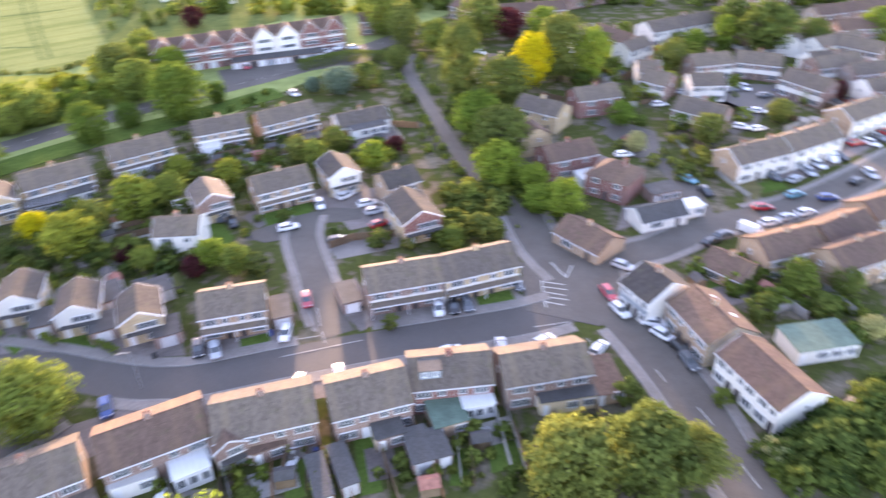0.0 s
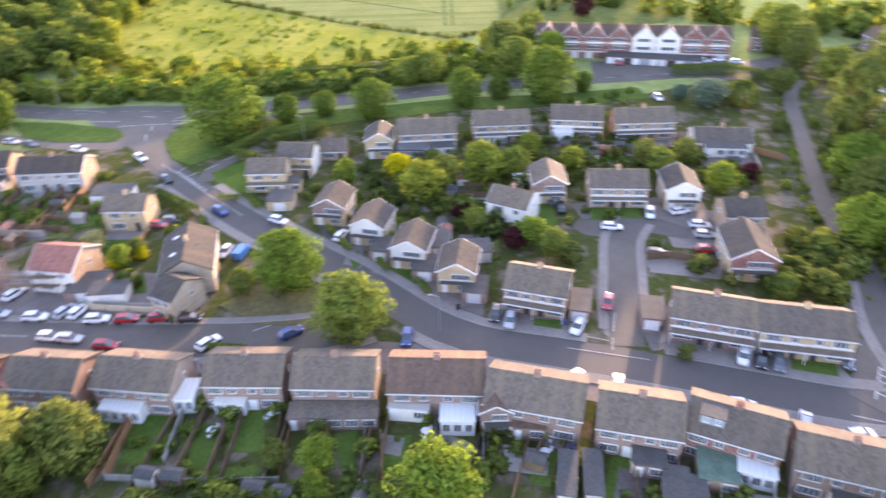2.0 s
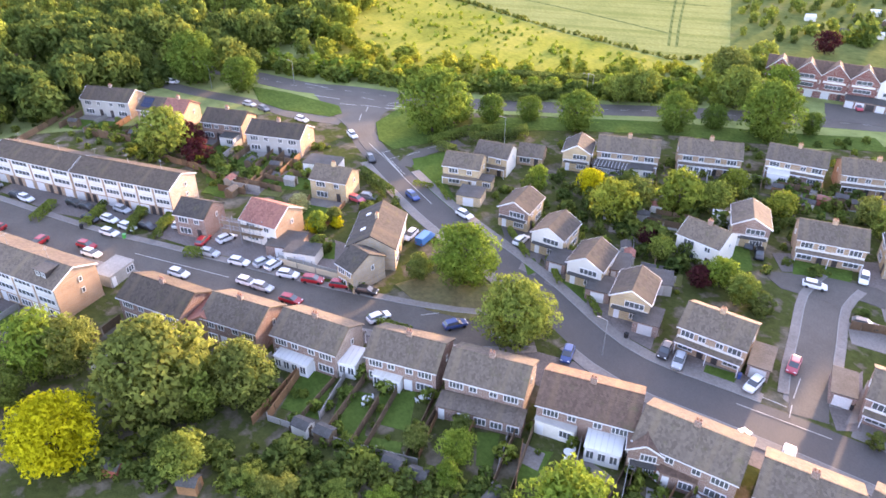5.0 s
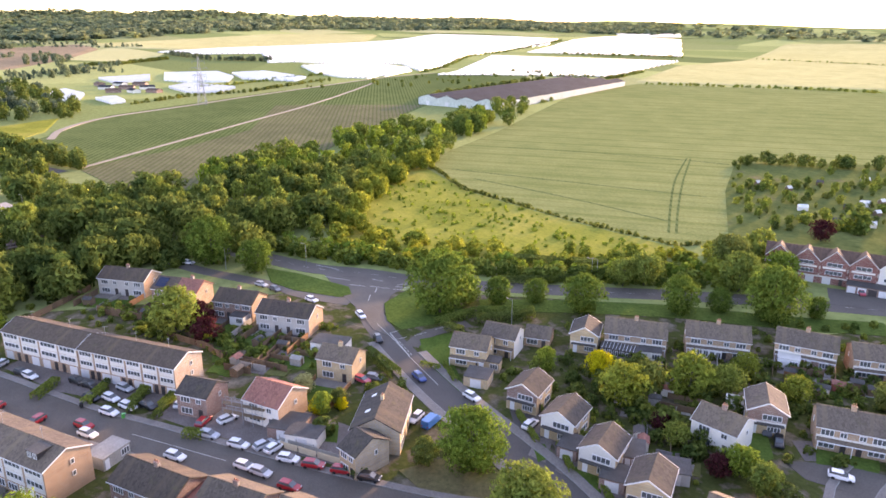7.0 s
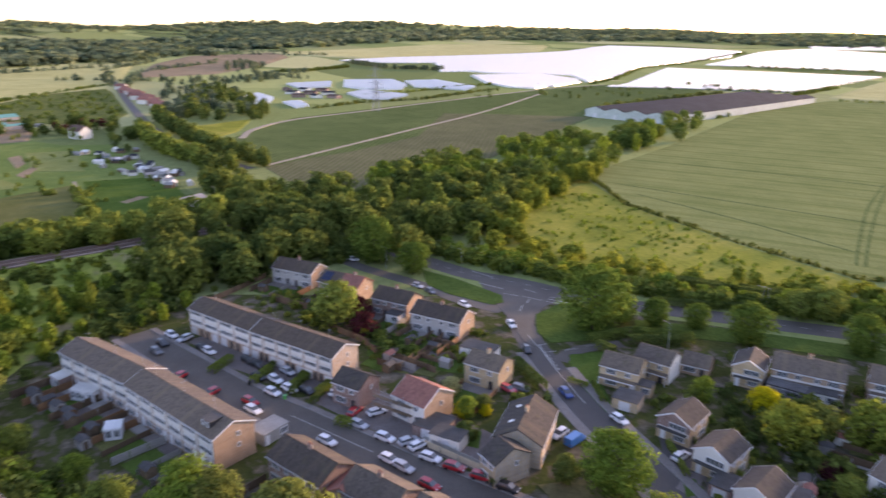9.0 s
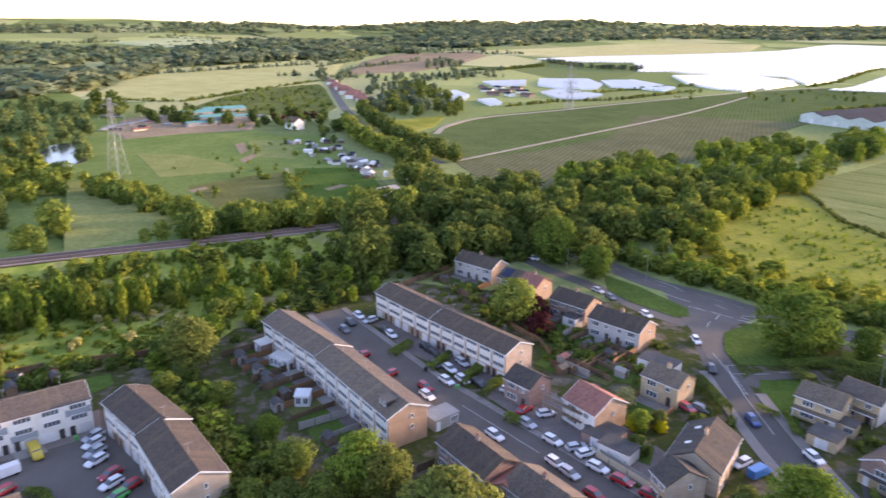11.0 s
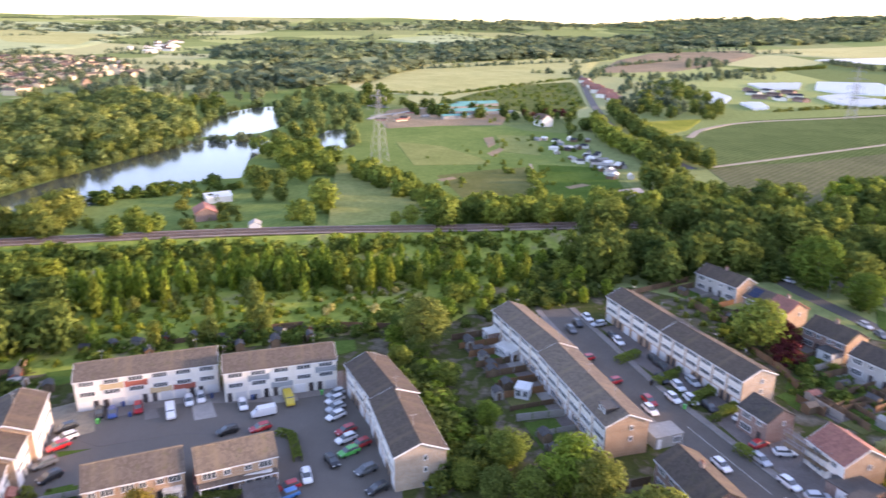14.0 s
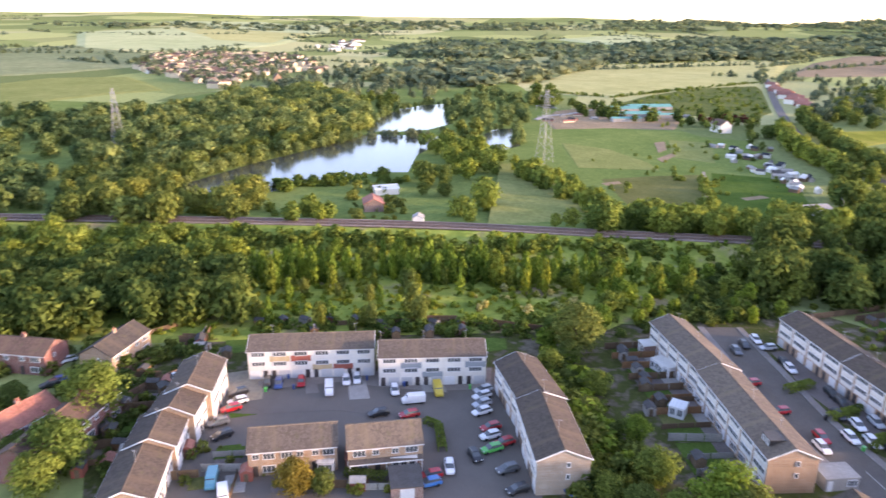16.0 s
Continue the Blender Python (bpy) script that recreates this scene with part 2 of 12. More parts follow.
leafy("leaf_olive", (0.191, 0.235, 0.064), (0.261, 0.300, 0.086))
leafy("leaf_soft", (0.196, 0.261, 0.099), (0.271, 0.329, 0.128))
leafy("leaf_red", (0.10, 0.031, 0.038), (0.17, 0.052, 0.054))
leafy("leaf_pale", (0.45, 0.453, 0.214), (0.65, 0.639, 0.313))
leafy("leaf_blue", (0.14, 0.225, 0.175), (0.20, 0.285, 0.225))
leafy("leaf_deep", (0.145, 0.230, 0.044), (0.209, 0.297, 0.061))
leafy("leaf_bronze", (0.30, 0.235, 0.05), (0.40, 0.31, 0.075))
leafy("leaf_lime", (0.245, 0.305, 0.052), (0.33, 0.37, 0.068))
# Green paled and blued: distance haze painted into the leaf colour.
leafy("leaf_far_haze", (0.19, 0.245, 0.165), (0.255, 0.305, 0.20))
field("lawn", [(0.3, (0.070, 0.125, 0.029)), (0.7, (0.115, 0.175, 0.046))], 0.05, 1.5)
field("lawn_dry", [(0.3, (0.13, 0.14, 0.049)), (0.7, (0.19, 0.19, 0.084))], 0.05, 1.5)
field("worn_grass", [(0.3, (0.15, 0.12, 0.07)), (0.55, (0.19, 0.165, 0.085)), (0.75, (0.14, 0.15, 0.055))], 0.09, 1.2)
field("verge", [(0.3, (0.070, 0.118, 0.032)), (0.7, (0.118, 0.168, 0.046))], 0.05, 1.2)
field("yard", [(0.33, (0.220, 0.185, 0.154)), (0.40, (0.150, 0.128, 0.097)), (0.44, (0.075, 0.088, 0.031)), (0.53, (0.084, 0.097, 0.035)), (0.57, (0.132, 0.114, 0.084)), (0.72, (0.255, 0.216, 0.185))], 0.13, 0.9)
field("wheat", [(0.3, (0.200, 0.233, 0.093)), (0.7, (0.266, 0.288, 0.124))], 0.008, 0.8, [(33, 9, (0.88, 0.90, 0.85), 0.3), (33, 26, (0.80, 0.84, 0.76), 0.12)], fuzz=0.015)
field("gold", [(0.3, (0.42, 0.40, 0.20)), (0.7, (0.50, 0.47, 0.25))], 0.006, 0.5, fuzz=0.05)
field("pale_crop", [(0.3, (0.42, 0.46, 0.26)), (0.7, (0.53, 0.55, 0.33))], 0.004, 0.2)
field("tan_crop", [(0.3, (0.451, 0.429, 0.200)), (0.7, (0.550, 0.517, 0.262))], 0.006, 0.5, [(60, 9, (0.9, 0.9, 0.88), 0.3)])
field("meadow", [(0.3, (0.205, 0.228, 0.046)), (0.5, (0.306, 0.306, 0.065)), (0.7, (0.390, 0.353, 0.097))], 0.03, 0.7)
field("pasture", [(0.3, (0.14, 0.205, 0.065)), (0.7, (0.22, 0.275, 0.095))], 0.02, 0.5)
# Paler, yellower copy of pasture: sunlight put into the colour.
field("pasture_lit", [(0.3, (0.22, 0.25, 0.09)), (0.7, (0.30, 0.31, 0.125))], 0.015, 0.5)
field("vineyard", [(0.3, (0.122, 0.158, 0.068)), (0.7, (0.167, 0.203, 0.090))], 0.008, 0.4, [(-36, 3.4, (0.62, 0.7, 0.58), 0.6)])
field("vineyard_brown", [(0.3, (0.153, 0.149, 0.095)), (0.7, (0.203, 0.189, 0.117))], 0.008, 0.4, [(-36, 3.4, (0.72, 0.84, 0.62), 0.5)])
field("plough", [(0.3, (0.30, 0.225, 0.16)), (0.7, (0.37, 0.28, 0.20))], 0.008, 0.4)
field("scrubland", [(0.3, (0.10, 0.13, 0.049)), (0.6, (0.17, 0.19, 0.070)), (0.8, (0.20, 0.15, 0.119))], 0.04, 0.4)
field("bank", [(0.3, (0.143, 0.209, 0.050)), (0.45, (0.231, 0.297, 0.066)), (0.56, (0.330, 0.374, 0.088)), (0.66, (0.319, 0.264, 0.154)), (0.74, (0.264, 0.187, 0.121))], 0.06, 0.5)
field("far_green", [(0.3, (0.21, 0.25, 0.140)), (0.7, (0.29, 0.31, 0.182))], 0.003, 0.1)


def country(name):
    """Ground of the wide country: a patchwork of fields with darker bounds."""
    m, nt, b = nodes_of(name)
    co = place(nt, "World")
    mp = nt.nodes.new("ShaderNodeMapping")
    mp.inputs["Scale"].default_value = (1 / 360, 1 / 230, 0)
    mp.inputs["Rotation"].default_value = (0, 0, 0.5)
    nt.links.new(co, mp.inputs["Vector"])
    v = nt.nodes.new("ShaderNodeTexVoronoi")
    nt.links.new(mp.outputs[0], v.inputs["Vector"])
    v.inputs["Scale"].default_value = 1.0
    sep = nt.nodes.new("ShaderNodeSeparateColor")
    nt.links.new(v.outputs["Color"], sep.inputs[0])
    col = ramp(nt, sep.outputs[0], [(0.0, (0.17, 0.205, 0.085)), (0.3, (0.27, 0.31, 0.12)), (0.5, (0.44, 0.45, 0.19)), (0.7, (0.21, 0.25, 0.095)), (1.0, (0.58, 0.53, 0.28))])
    n2 = noise_at(nt, co, 0.25, 6.0, 0.7)
    col = mixed(nt, 0.8, col, ramp(nt, n2, [(0.3, (0.55, 0.58, 0.5)), (0.7, (1.1, 1.1, 1.0))]), "MULTIPLY")
    nt.links.new(col, b.inputs["Base Color"])
    b.inputs["Roughness"].default_value = 0.95
    b.inputs["Specular IOR Level"].default_value = 0.0
    MATS[name] = m


country("country")

# ---- mesh helpers ----
def attach(name, me, parent=None, label="", at=None):
    ob = new(name, me)
    ob.parent = parent
    if at is not None:
        ob.matrix_basis = at
    if label:
        ob["label"] = label
    return ob


def part(name, bm, material, parent=None, label="", at=None):
    """Links a bmesh as one mesh object under a thing or a part."""
    me = bpy.data.meshes.new(name)
    bm.to_mesh(me)
    bm.free()
    for mt in (material if isinstance(material, (list, tuple)) else [material]):
        me.materials.append(MATS[mt])
    return attach(name, me, parent, label, at)


def empty(name, m, label, category, group="", kind=""):
    ob = new(name)
    ob.matrix_basis = m
    ob.empty_display_size = 0.3
    return tagged(ob, label, category, group, kind)


def box(bm, cx, cy, cz, sx, sy, sz, m=None, mat=0):
    """A box by its centre and size."""
    vs = []
    for dz in (-0.5, 0.5):
        for dx, dy in ((-0.5, -0.5), (0.5, -0.5), (0.5, 0.5), (-0.5, 0.5)):
            p = Vector((cx + dx * sx, cy + dy * sy, cz + dz * sz))
            vs.append(bm.verts.new(m @ p if m else p))
    for q in ((0, 3, 2, 1), (4, 5, 6, 7), (0, 1, 5, 4), (1, 2, 6, 5), (2, 3, 7, 6), (3, 0, 4, 7)):
        bm.faces.new([vs[i] for i in q]).material_index = mat
    return vs


def prism(bm, profile, x0, x1, mat=0):
    """A closed profile in y, z drawn out along x."""
    a = [bm.verts.new((x0, y, z)) for y, z in profile]
    b = [bm.verts.new((x1, y, z)) for y, z in profile]
    n = len(profile)
    fs = [bm.faces.new(a), bm.faces.new(b[::-1])]
    for i in range(n):
        fs.append(bm.faces.new((a[i], b[i], b[(i + 1) % n], a[(i + 1) % n])))
    for f in fs:
        f.material_index = mat
    bmesh.ops.recalc_face_normals(bm, faces=fs)


def tube(bm, a, b, r0, r1, n=6):
    """A tapered round bar from a to b."""
    a, b = Vector(a), Vector(b)
    q = (b - a).to_track_quat("Z", "Y").to_matrix()
    ra, rb = [], []
    for i in range(n):
        d = q @ Vector((math.cos(i * math.tau / n), math.sin(i * math.tau / n), 0))
        ra.append(bm.verts.new(a + d * r0))
        rb.append(bm.verts.new(b + d * r1))
    for i in range(n):
        bm.faces.new((ra[i], ra[(i + 1) % n], rb[(i + 1) % n], rb[i]))
    bm.faces.new(ra[::-1])
    bm.faces.new(rb)


MESHES = {}


def kept(key, make, mats):
    """A mesh made once and shared by all alike parts."""
    if key not in MESHES:
        bm = bmesh.new()
        make(bm)
        me = bpy.data.meshes.new(key[0])
        bm.to_mesh(me)
        bm.free()
        for mt in mats:
            me.materials.append(MATS[mt])
        MESHES[key] = me
    return MESHES[key]


# ---- lie of the land ----
RIDGE_TURN = [-90, 0, 20, 35, 45, 55, 65, 75, 80, 86, 95, 110, 130, 150, 270]
RIDGE_HIGH = [70, 70, 75, 88, 98, 110, 122, 118, 96, 84, 106, 114, 121, 120, 100]
RAIL = [(-150, -330), (-185, -232), (-210, -160), (-232, -90), (-247, -20), (-262, 40), (-285, 110), (-330, 200)]


def rail_far(x, y):
    """Distance from the railway's line."""
    best = np.full(np.shape(x), 1e9)
    for (ax, ay), (bx, by) in zip(RAIL, RAIL[1:]):
        dx, dy = bx - ax, by - ay
        k = np.clip(((x - ax) * dx + (y - ay) * dy) / (dx * dx + dy * dy), 0, 1)
        best = np.minimum(best, np.hypot(x - ax - k * dx, y - ay - k * dy))
    return best


def land(x, y):
    """Height of the ground."""
    x, y = np.asarray(x, float), np.asarray(y, float)
    r = np.hypot(x, y)
    turn = np.degrees(np.arctan2(-x, y))
    turn = np.where(turn < -90, turn + 360, turn)
    u = np.clip((r - 800) / 3900, 0, 1.05)
    hill = np.interp(turn, RIDGE_TURN, RIDGE_HIGH) * u ** 1.6
    roll = u * (10 * np.sin(x / 330 + 1.0) * np.cos(y / 290) + 4 * np.sin(x / 210 + y / 190))
    bank = 4.2 * np.clip((20 - rail_far(x, y)) / 13, 0, 1) * np.clip((90 - y) / 60, 0, 1)
    return hill + roll + bank


def rise(x, y):
    """Far sheets lie a little higher, clear of the ground."""
    return max(0.0, (math.hypot(x, y) - 450) * 0.0011)


SHEETS = []


def sheet(name, pts, material, lift, label="", kind="structure", cut=0.0, category=""):
    """A flat piece of ground with a thin edge that follows the land."""
    px, py = [p[0] for p in pts], [p[1] for p in pts]
    reach = (min(px), max(px), min(py), max(py))
    while any(abs(lift - l) < 0.0035 and reach[0] < r[1] and r[0] < reach[1] and reach[2] < r[3] and r[2] < reach[3] for r, l in SHEETS):
        lift += 0.004
    SHEETS.append((reach, lift))
    bm = bmesh.new()
    bm.faces.new([bm.verts.new((x, y, 0)) for x, y in pts])
    if cut:
        for k in (0, 1):
            lo, hi = min(p[k] for p in pts), max(p[k] for p in pts)
            for i in range(1, int((hi - lo) / cut) + 1):
                co, no = [0, 0, 0], [0, 0, 0]
                co[k], no[k] = lo + i * cut, 1
                bmesh.ops.bisect_plane(bm, geom=bm.verts[:] + bm.edges[:] + bm.faces[:], plane_co=co, plane_no=no)
    bmesh.ops.triangulate(bm, faces=bm.faces[:])
    bmesh.ops.recalc_face_normals(bm, faces=bm.faces[:])
    if sum(f.normal.z for f in bm.faces) < 0:
        bmesh.ops.reverse_faces(bm, faces=bm.faces[:])
    out = {}
    for e in bm.edges:
        if e.is_boundary:
            d = e.verts[1].co - e.verts[0].co
            nrm = Vector((d.y, -d.x, 0)).normalized()
            if (e.link_faces[0].calc_center_median() - e.verts[0].co).dot(nrm) > 0:
                nrm.negate()
            for v in e.verts:
                out[v] = out.get(v, Vector()) + nrm
    ext = bmesh.ops.extrude_face_region(bm, geom=bm.faces[:])
    top = {v for v in ext["geom"] if isinstance(v, bmesh.types.BMVert)}
    for v, nrm in out.items():
        h = lift + rise(v.co.x, v.co.y)
        if h > 0.25 and nrm.length > 0.1:
            v.co += nrm.normalized() * h * 9
    for v in bm.verts:
        v.co.z = float(land(v.co.x, v.co.y)) + ((lift + rise(v.co.x, v.co.y)) if v in top else -0.2)
    bmesh.ops.recalc_face_normals(bm, faces=bm.faces[:])
    ob = part(name, bm, material)
    return tagged(ob, label, category or name, "", kind)


def smooth_line(pts, step=4.0):
    """Points along a curve through pts."""
    out = []
    P = [Vector(p) for p in pts]
    P = [P[0] * 2 - P[1]] + P + [P[-1] * 2 - P[-2]]
    for i in range(1, len(P) - 2):
        a, b, c, d = P[i - 1:i + 3]
        n = max(2, int((c - b).length / step))
        for k in range(n):
            t = k / n
            out.append(0.5 * (2 * b + (c - a) * t + (2 * a - 5 * b + 4 * c - d) * t * t + (3 * b - a - 3 * c + d) * t ** 3))
    out.append(P[-2])
    return out


def offset_line(line, d):
    res = []
    for i, p in enumerate(line):
        t = (line[min(i + 1, len(line) - 1)] - line[max(i - 1, 0)]).normalized()
        res.append(Vector((p.x - t.y * d, p.y + t.x * d)))
    return res


def ribbon(bm, line, d0, d1, z0, z1=None, mat=0):
    """A strip between two offsets of a line, with side faces down to the ground."""
    z1 = z0 if z1 is None else z1
    rows = []
    for d, z in ((d0, z0 - 0.3), (d0, z0), (d1, z1), (d1, z1 - 0.3)):
        rows.append([bm.verts.new((p.x, p.y, float(land(p.x, p.y)) + z + rise(p.x, p.y))) for p in offset_line(line, d)])
    for a, b in zip(rows, rows[1:]):
        for i in range(len(line) - 1):
            bm.faces.new((a[i], a[i + 1], b[i + 1], b[i])).material_index = mat


ROADS = []


def road(pts, width, material="asphalt", name="road", label="grey worn asphalt road", z=0.05, foot=0.0, step=4.0):
    line = smooth_line(pts, step)
    bm = bmesh.new()
    ribbon(bm, line, width / 2, -width / 2, z)
    tagged(part(name, bm, material), label, "road", "", "structure")
    ROADS.append((line, width, foot, z))
    return line


def footpaths():
    """Kerbs and footpaths beside the roads, broken where another road comes in."""
    for k, (line, width, foot, z) in enumerate(ROADS):
        if not foot:
            continue
        others = [(np.array([tuple(p) for p in l]), w / 2) for i, (l, w, _, _) in enumerate(ROADS) if i != k]
        for s in (1, -1):
            mid = offset_line(line, s * (width / 2 + foot * 0.5))
            free = [not (p.x < -128 and p.y > 92) and all(np.hypot(o[:, 0] - p.x, o[:, 1] - p.y).min() > h + 1.6 for o, h in others) for p in mid]
            start = None
            for i, ok in enumerate(free + [False]):
                if ok and start is None:
                    start = i
                if not ok and start is not None:
                    run = line[start:i]
                    start = None
                    if len(run) > 2:
                        bm = bmesh.new()
                        ribbon(bm, run, s * (width / 2), s * (width / 2 + 0.15), z + 0.10)
                        tagged(part("kerb", bm, "kerb"), "pale concrete kerb along the road", "kerb", "", "structure")
                        bm = bmesh.new()
                        ribbon(bm, run, s * (width / 2 + 0.15), s * (width / 2 + foot), z + 0.09)
                        tagged(part("pavement", bm, "paving"), "worn grey-brown footpath beside the road", "pavement", "", "structure")


def dashes(line, every, length, width=0.12, d=0.0, z=0.10):
    """Painted dashes along a line of points."""
    bm = bmesh.new()
    run = 0.0
    for a, b in zip(line, line[1:]):
        seg = (b - a).length
        t = (b - a).normalized()
        s = (-run) % every
        while s < seg:
            p = a + t * s
            m = Matrix.Translation((p.x - t.y * d, p.y + t.x * d, float(land(p.x, p.y)) + z)) @ Matrix.Rotation(math.atan2(t.y, t.x), 4, "Z")
            box(bm, 0, 0, 0, length, width, 0.01, m)
            s += every
        run += seg
    tagged(part("road_marking", bm, "road_paint"), "white painted dashes on the road", "road marking", "", "stuff")


def lattice(bm, xs, zs, solid, y0, y1):
    """One connected plate with holes: the cells for which solid(i, j) holds."""
    vs = {}

    def v(i, j, k):
        if (i, j, k) not in vs:
            vs[(i, j, k)] = bm.verts.new((xs[i], (y0, y1)[k], zs[j]))
        return vs[(i, j, k)]
    nx, nz = len(xs) - 1, len(zs) - 1
    on = {(i, j) for i in range(nx) for j in range(nz) if solid(i, j)}
    for i, j in on:
        bm.faces.new((v(i, j, 0), v(i + 1, j, 0), v(i + 1, j + 1, 0), v(i, j + 1, 0)))
        bm.faces.new((v(i, j, 1), v(i, j + 1, 1), v(i + 1, j + 1, 1), v(i + 1, j, 1)))
        for di, dj, a, b in ((-1, 0, (0, 0), (0, 1)), (1, 0, (1, 1), (1, 0)), (0, -1, (1, 0), (0, 0)), (0, 1, (0, 1), (1, 1))):
            if (i + di, j + dj) not in on:
                bm.faces.new((v(i + a[0], j + a[1], 0), v(i + b[0], j + b[1], 0), v(i + b[0], j + b[1], 1), v(i + a[0], j + a[1], 1)))
    bmesh.ops.recalc_face_normals(bm, faces=bm.faces[:])

# ---- kinds of things: buildings ----
def window_at(parent, x, y, z, w, h, out, axis="y", bars=1):
    """A white framed window in a wall; out is the side it faces."""
    w = round(w, 1)
    m = parent.matrix_basis
    side = m.to_3x3() @ Vector((out, 0, 0) if axis == "x" else (0, out, 0))
    if side.dot(Vector((0, 0, 75)) - m @ Vector((x, y, z))) < 0:
        return
    def frame_mesh(bm):
        t = 0.09
        xs = [-w / 2, -w / 2 + t]
        for i in range(bars):
            c = -w / 2 + w * (i + 1) / (bars + 1)
            xs += [c - 0.04, c + 0.04]
        xs += [w / 2 - t, w / 2]
        zs = [-h / 2, -h / 2 + t, h / 2 - t, h / 2]
        lattice(bm, xs, zs, lambda i, j: i % 2 == 0 or j != 1, -0.05, 0.08)

    def pane_mesh(bm):
        box(bm, 0, -0.01, 0, w - 0.17, 0.06, h - 0.17)
    turn = {("y", 1): 0, ("y", -1): 180, ("x", 1): -90, ("x", -1): 90}[(axis, out)]
    at = pose(x, y, z, 0, 0, turn)
    if math.hypot(*parent.matrix_basis.translation.xy) > 122:
        def far_mesh(bm):
            frame_mesh(bm)
            box(bm, 0, -0.01, 0, w - 0.17, 0.06, h - 0.17, mat=1)
        attach("window", kept(("window", "far", w, h, bars), far_mesh, ["upvc", "glass_dark"]), parent, at=at)
        return
    fr = attach("window", kept(("window", w, h, bars), frame_mesh, ["upvc"]), parent, at=at)
    attach("pane", kept(("pane", w, h), pane_mesh, ["glass_dark"]), fr)


def door_at(parent, x, y, w, h, out, material="door_dark", name="door", axis="y", z=0.0):
    def mesh(bm):
        box(bm, 0, 0, h / 2, w, 0.08, h)
        if w > 1.5:
            for i in range(4):
                box(bm, 0, 0.045, h * (i + 0.5) / 4, w - 0.12, 0.03, h / 4 - 0.06)
        else:
            box(bm, 0, 0.045, h * 0.72, w * 0.6, 0.02, h * 0.35)
            box(bm, w * 0.38, 0.06, h * 0.5, 0.05, 0.06, 0.12)
    turn = {("y", 1): 0, ("y", -1): 180, ("x", 1): -90, ("x", -1): 90}[(axis, out)]
    attach(name, kept((name, w, h, material), mesh, [material]), parent, at=pose(x, y, z, 0, 0, turn))


def roof_slope(bm, x0, x1, y_eave, z_eave, y_ridge, z_ridge, course=0.34, t=0.05):
    """Tile courses stepping up one slope."""
    d = Vector((0, y_ridge - y_eave, z_ridge - z_eave))
    n = max(3, int(d.length / course))
    nrm = Vector((0, -d.z, d.y)).normalized() * (1 if d.y > 0 else -1)
    e = Vector((0, y_eave, z_eave))
    top = []
    for i in range(n):
        top += [e + d * (i / n) + nrm * t, e + d * ((i + 1) / n) + nrm * 0.012]
    prof = top + [e + d - nrm * 0.06, e - nrm * 0.06]
    prism(bm, [(p.y, p.z) for p in prof], x0, x1)


def chimney_at(parent, x, y, z, brick="brick_brown", pots=2):
    bm = bmesh.new()
    box(bm, 0, 0, 0.2, 0.9, 0.55, 1.9)
    box(bm, 0, 0, 1.12, 1.0, 0.65, 0.14)
    ch = part("chimney", bm, brick, parent, at=pose(x, y, z))
    for i in range(pots):
        def mesh(bm):
            tube(bm, (0, 0, 0), (0, 0, 0.4), 0.13, 0.1, 8)
        attach("chimney_pot", kept(("chimney_pot",), mesh, ["pot"]), ch, at=pose(-0.22 + 0.44 * i, 0, 1.19))


KINDS = {"semi": (4.9, 0.55, 2), "town": (6.8, 0.42, 3), "bung": (2.5, 0.55, 1), "red": (7.2, 0.6, 3), "flat": (5.2, 0.3, 2)}


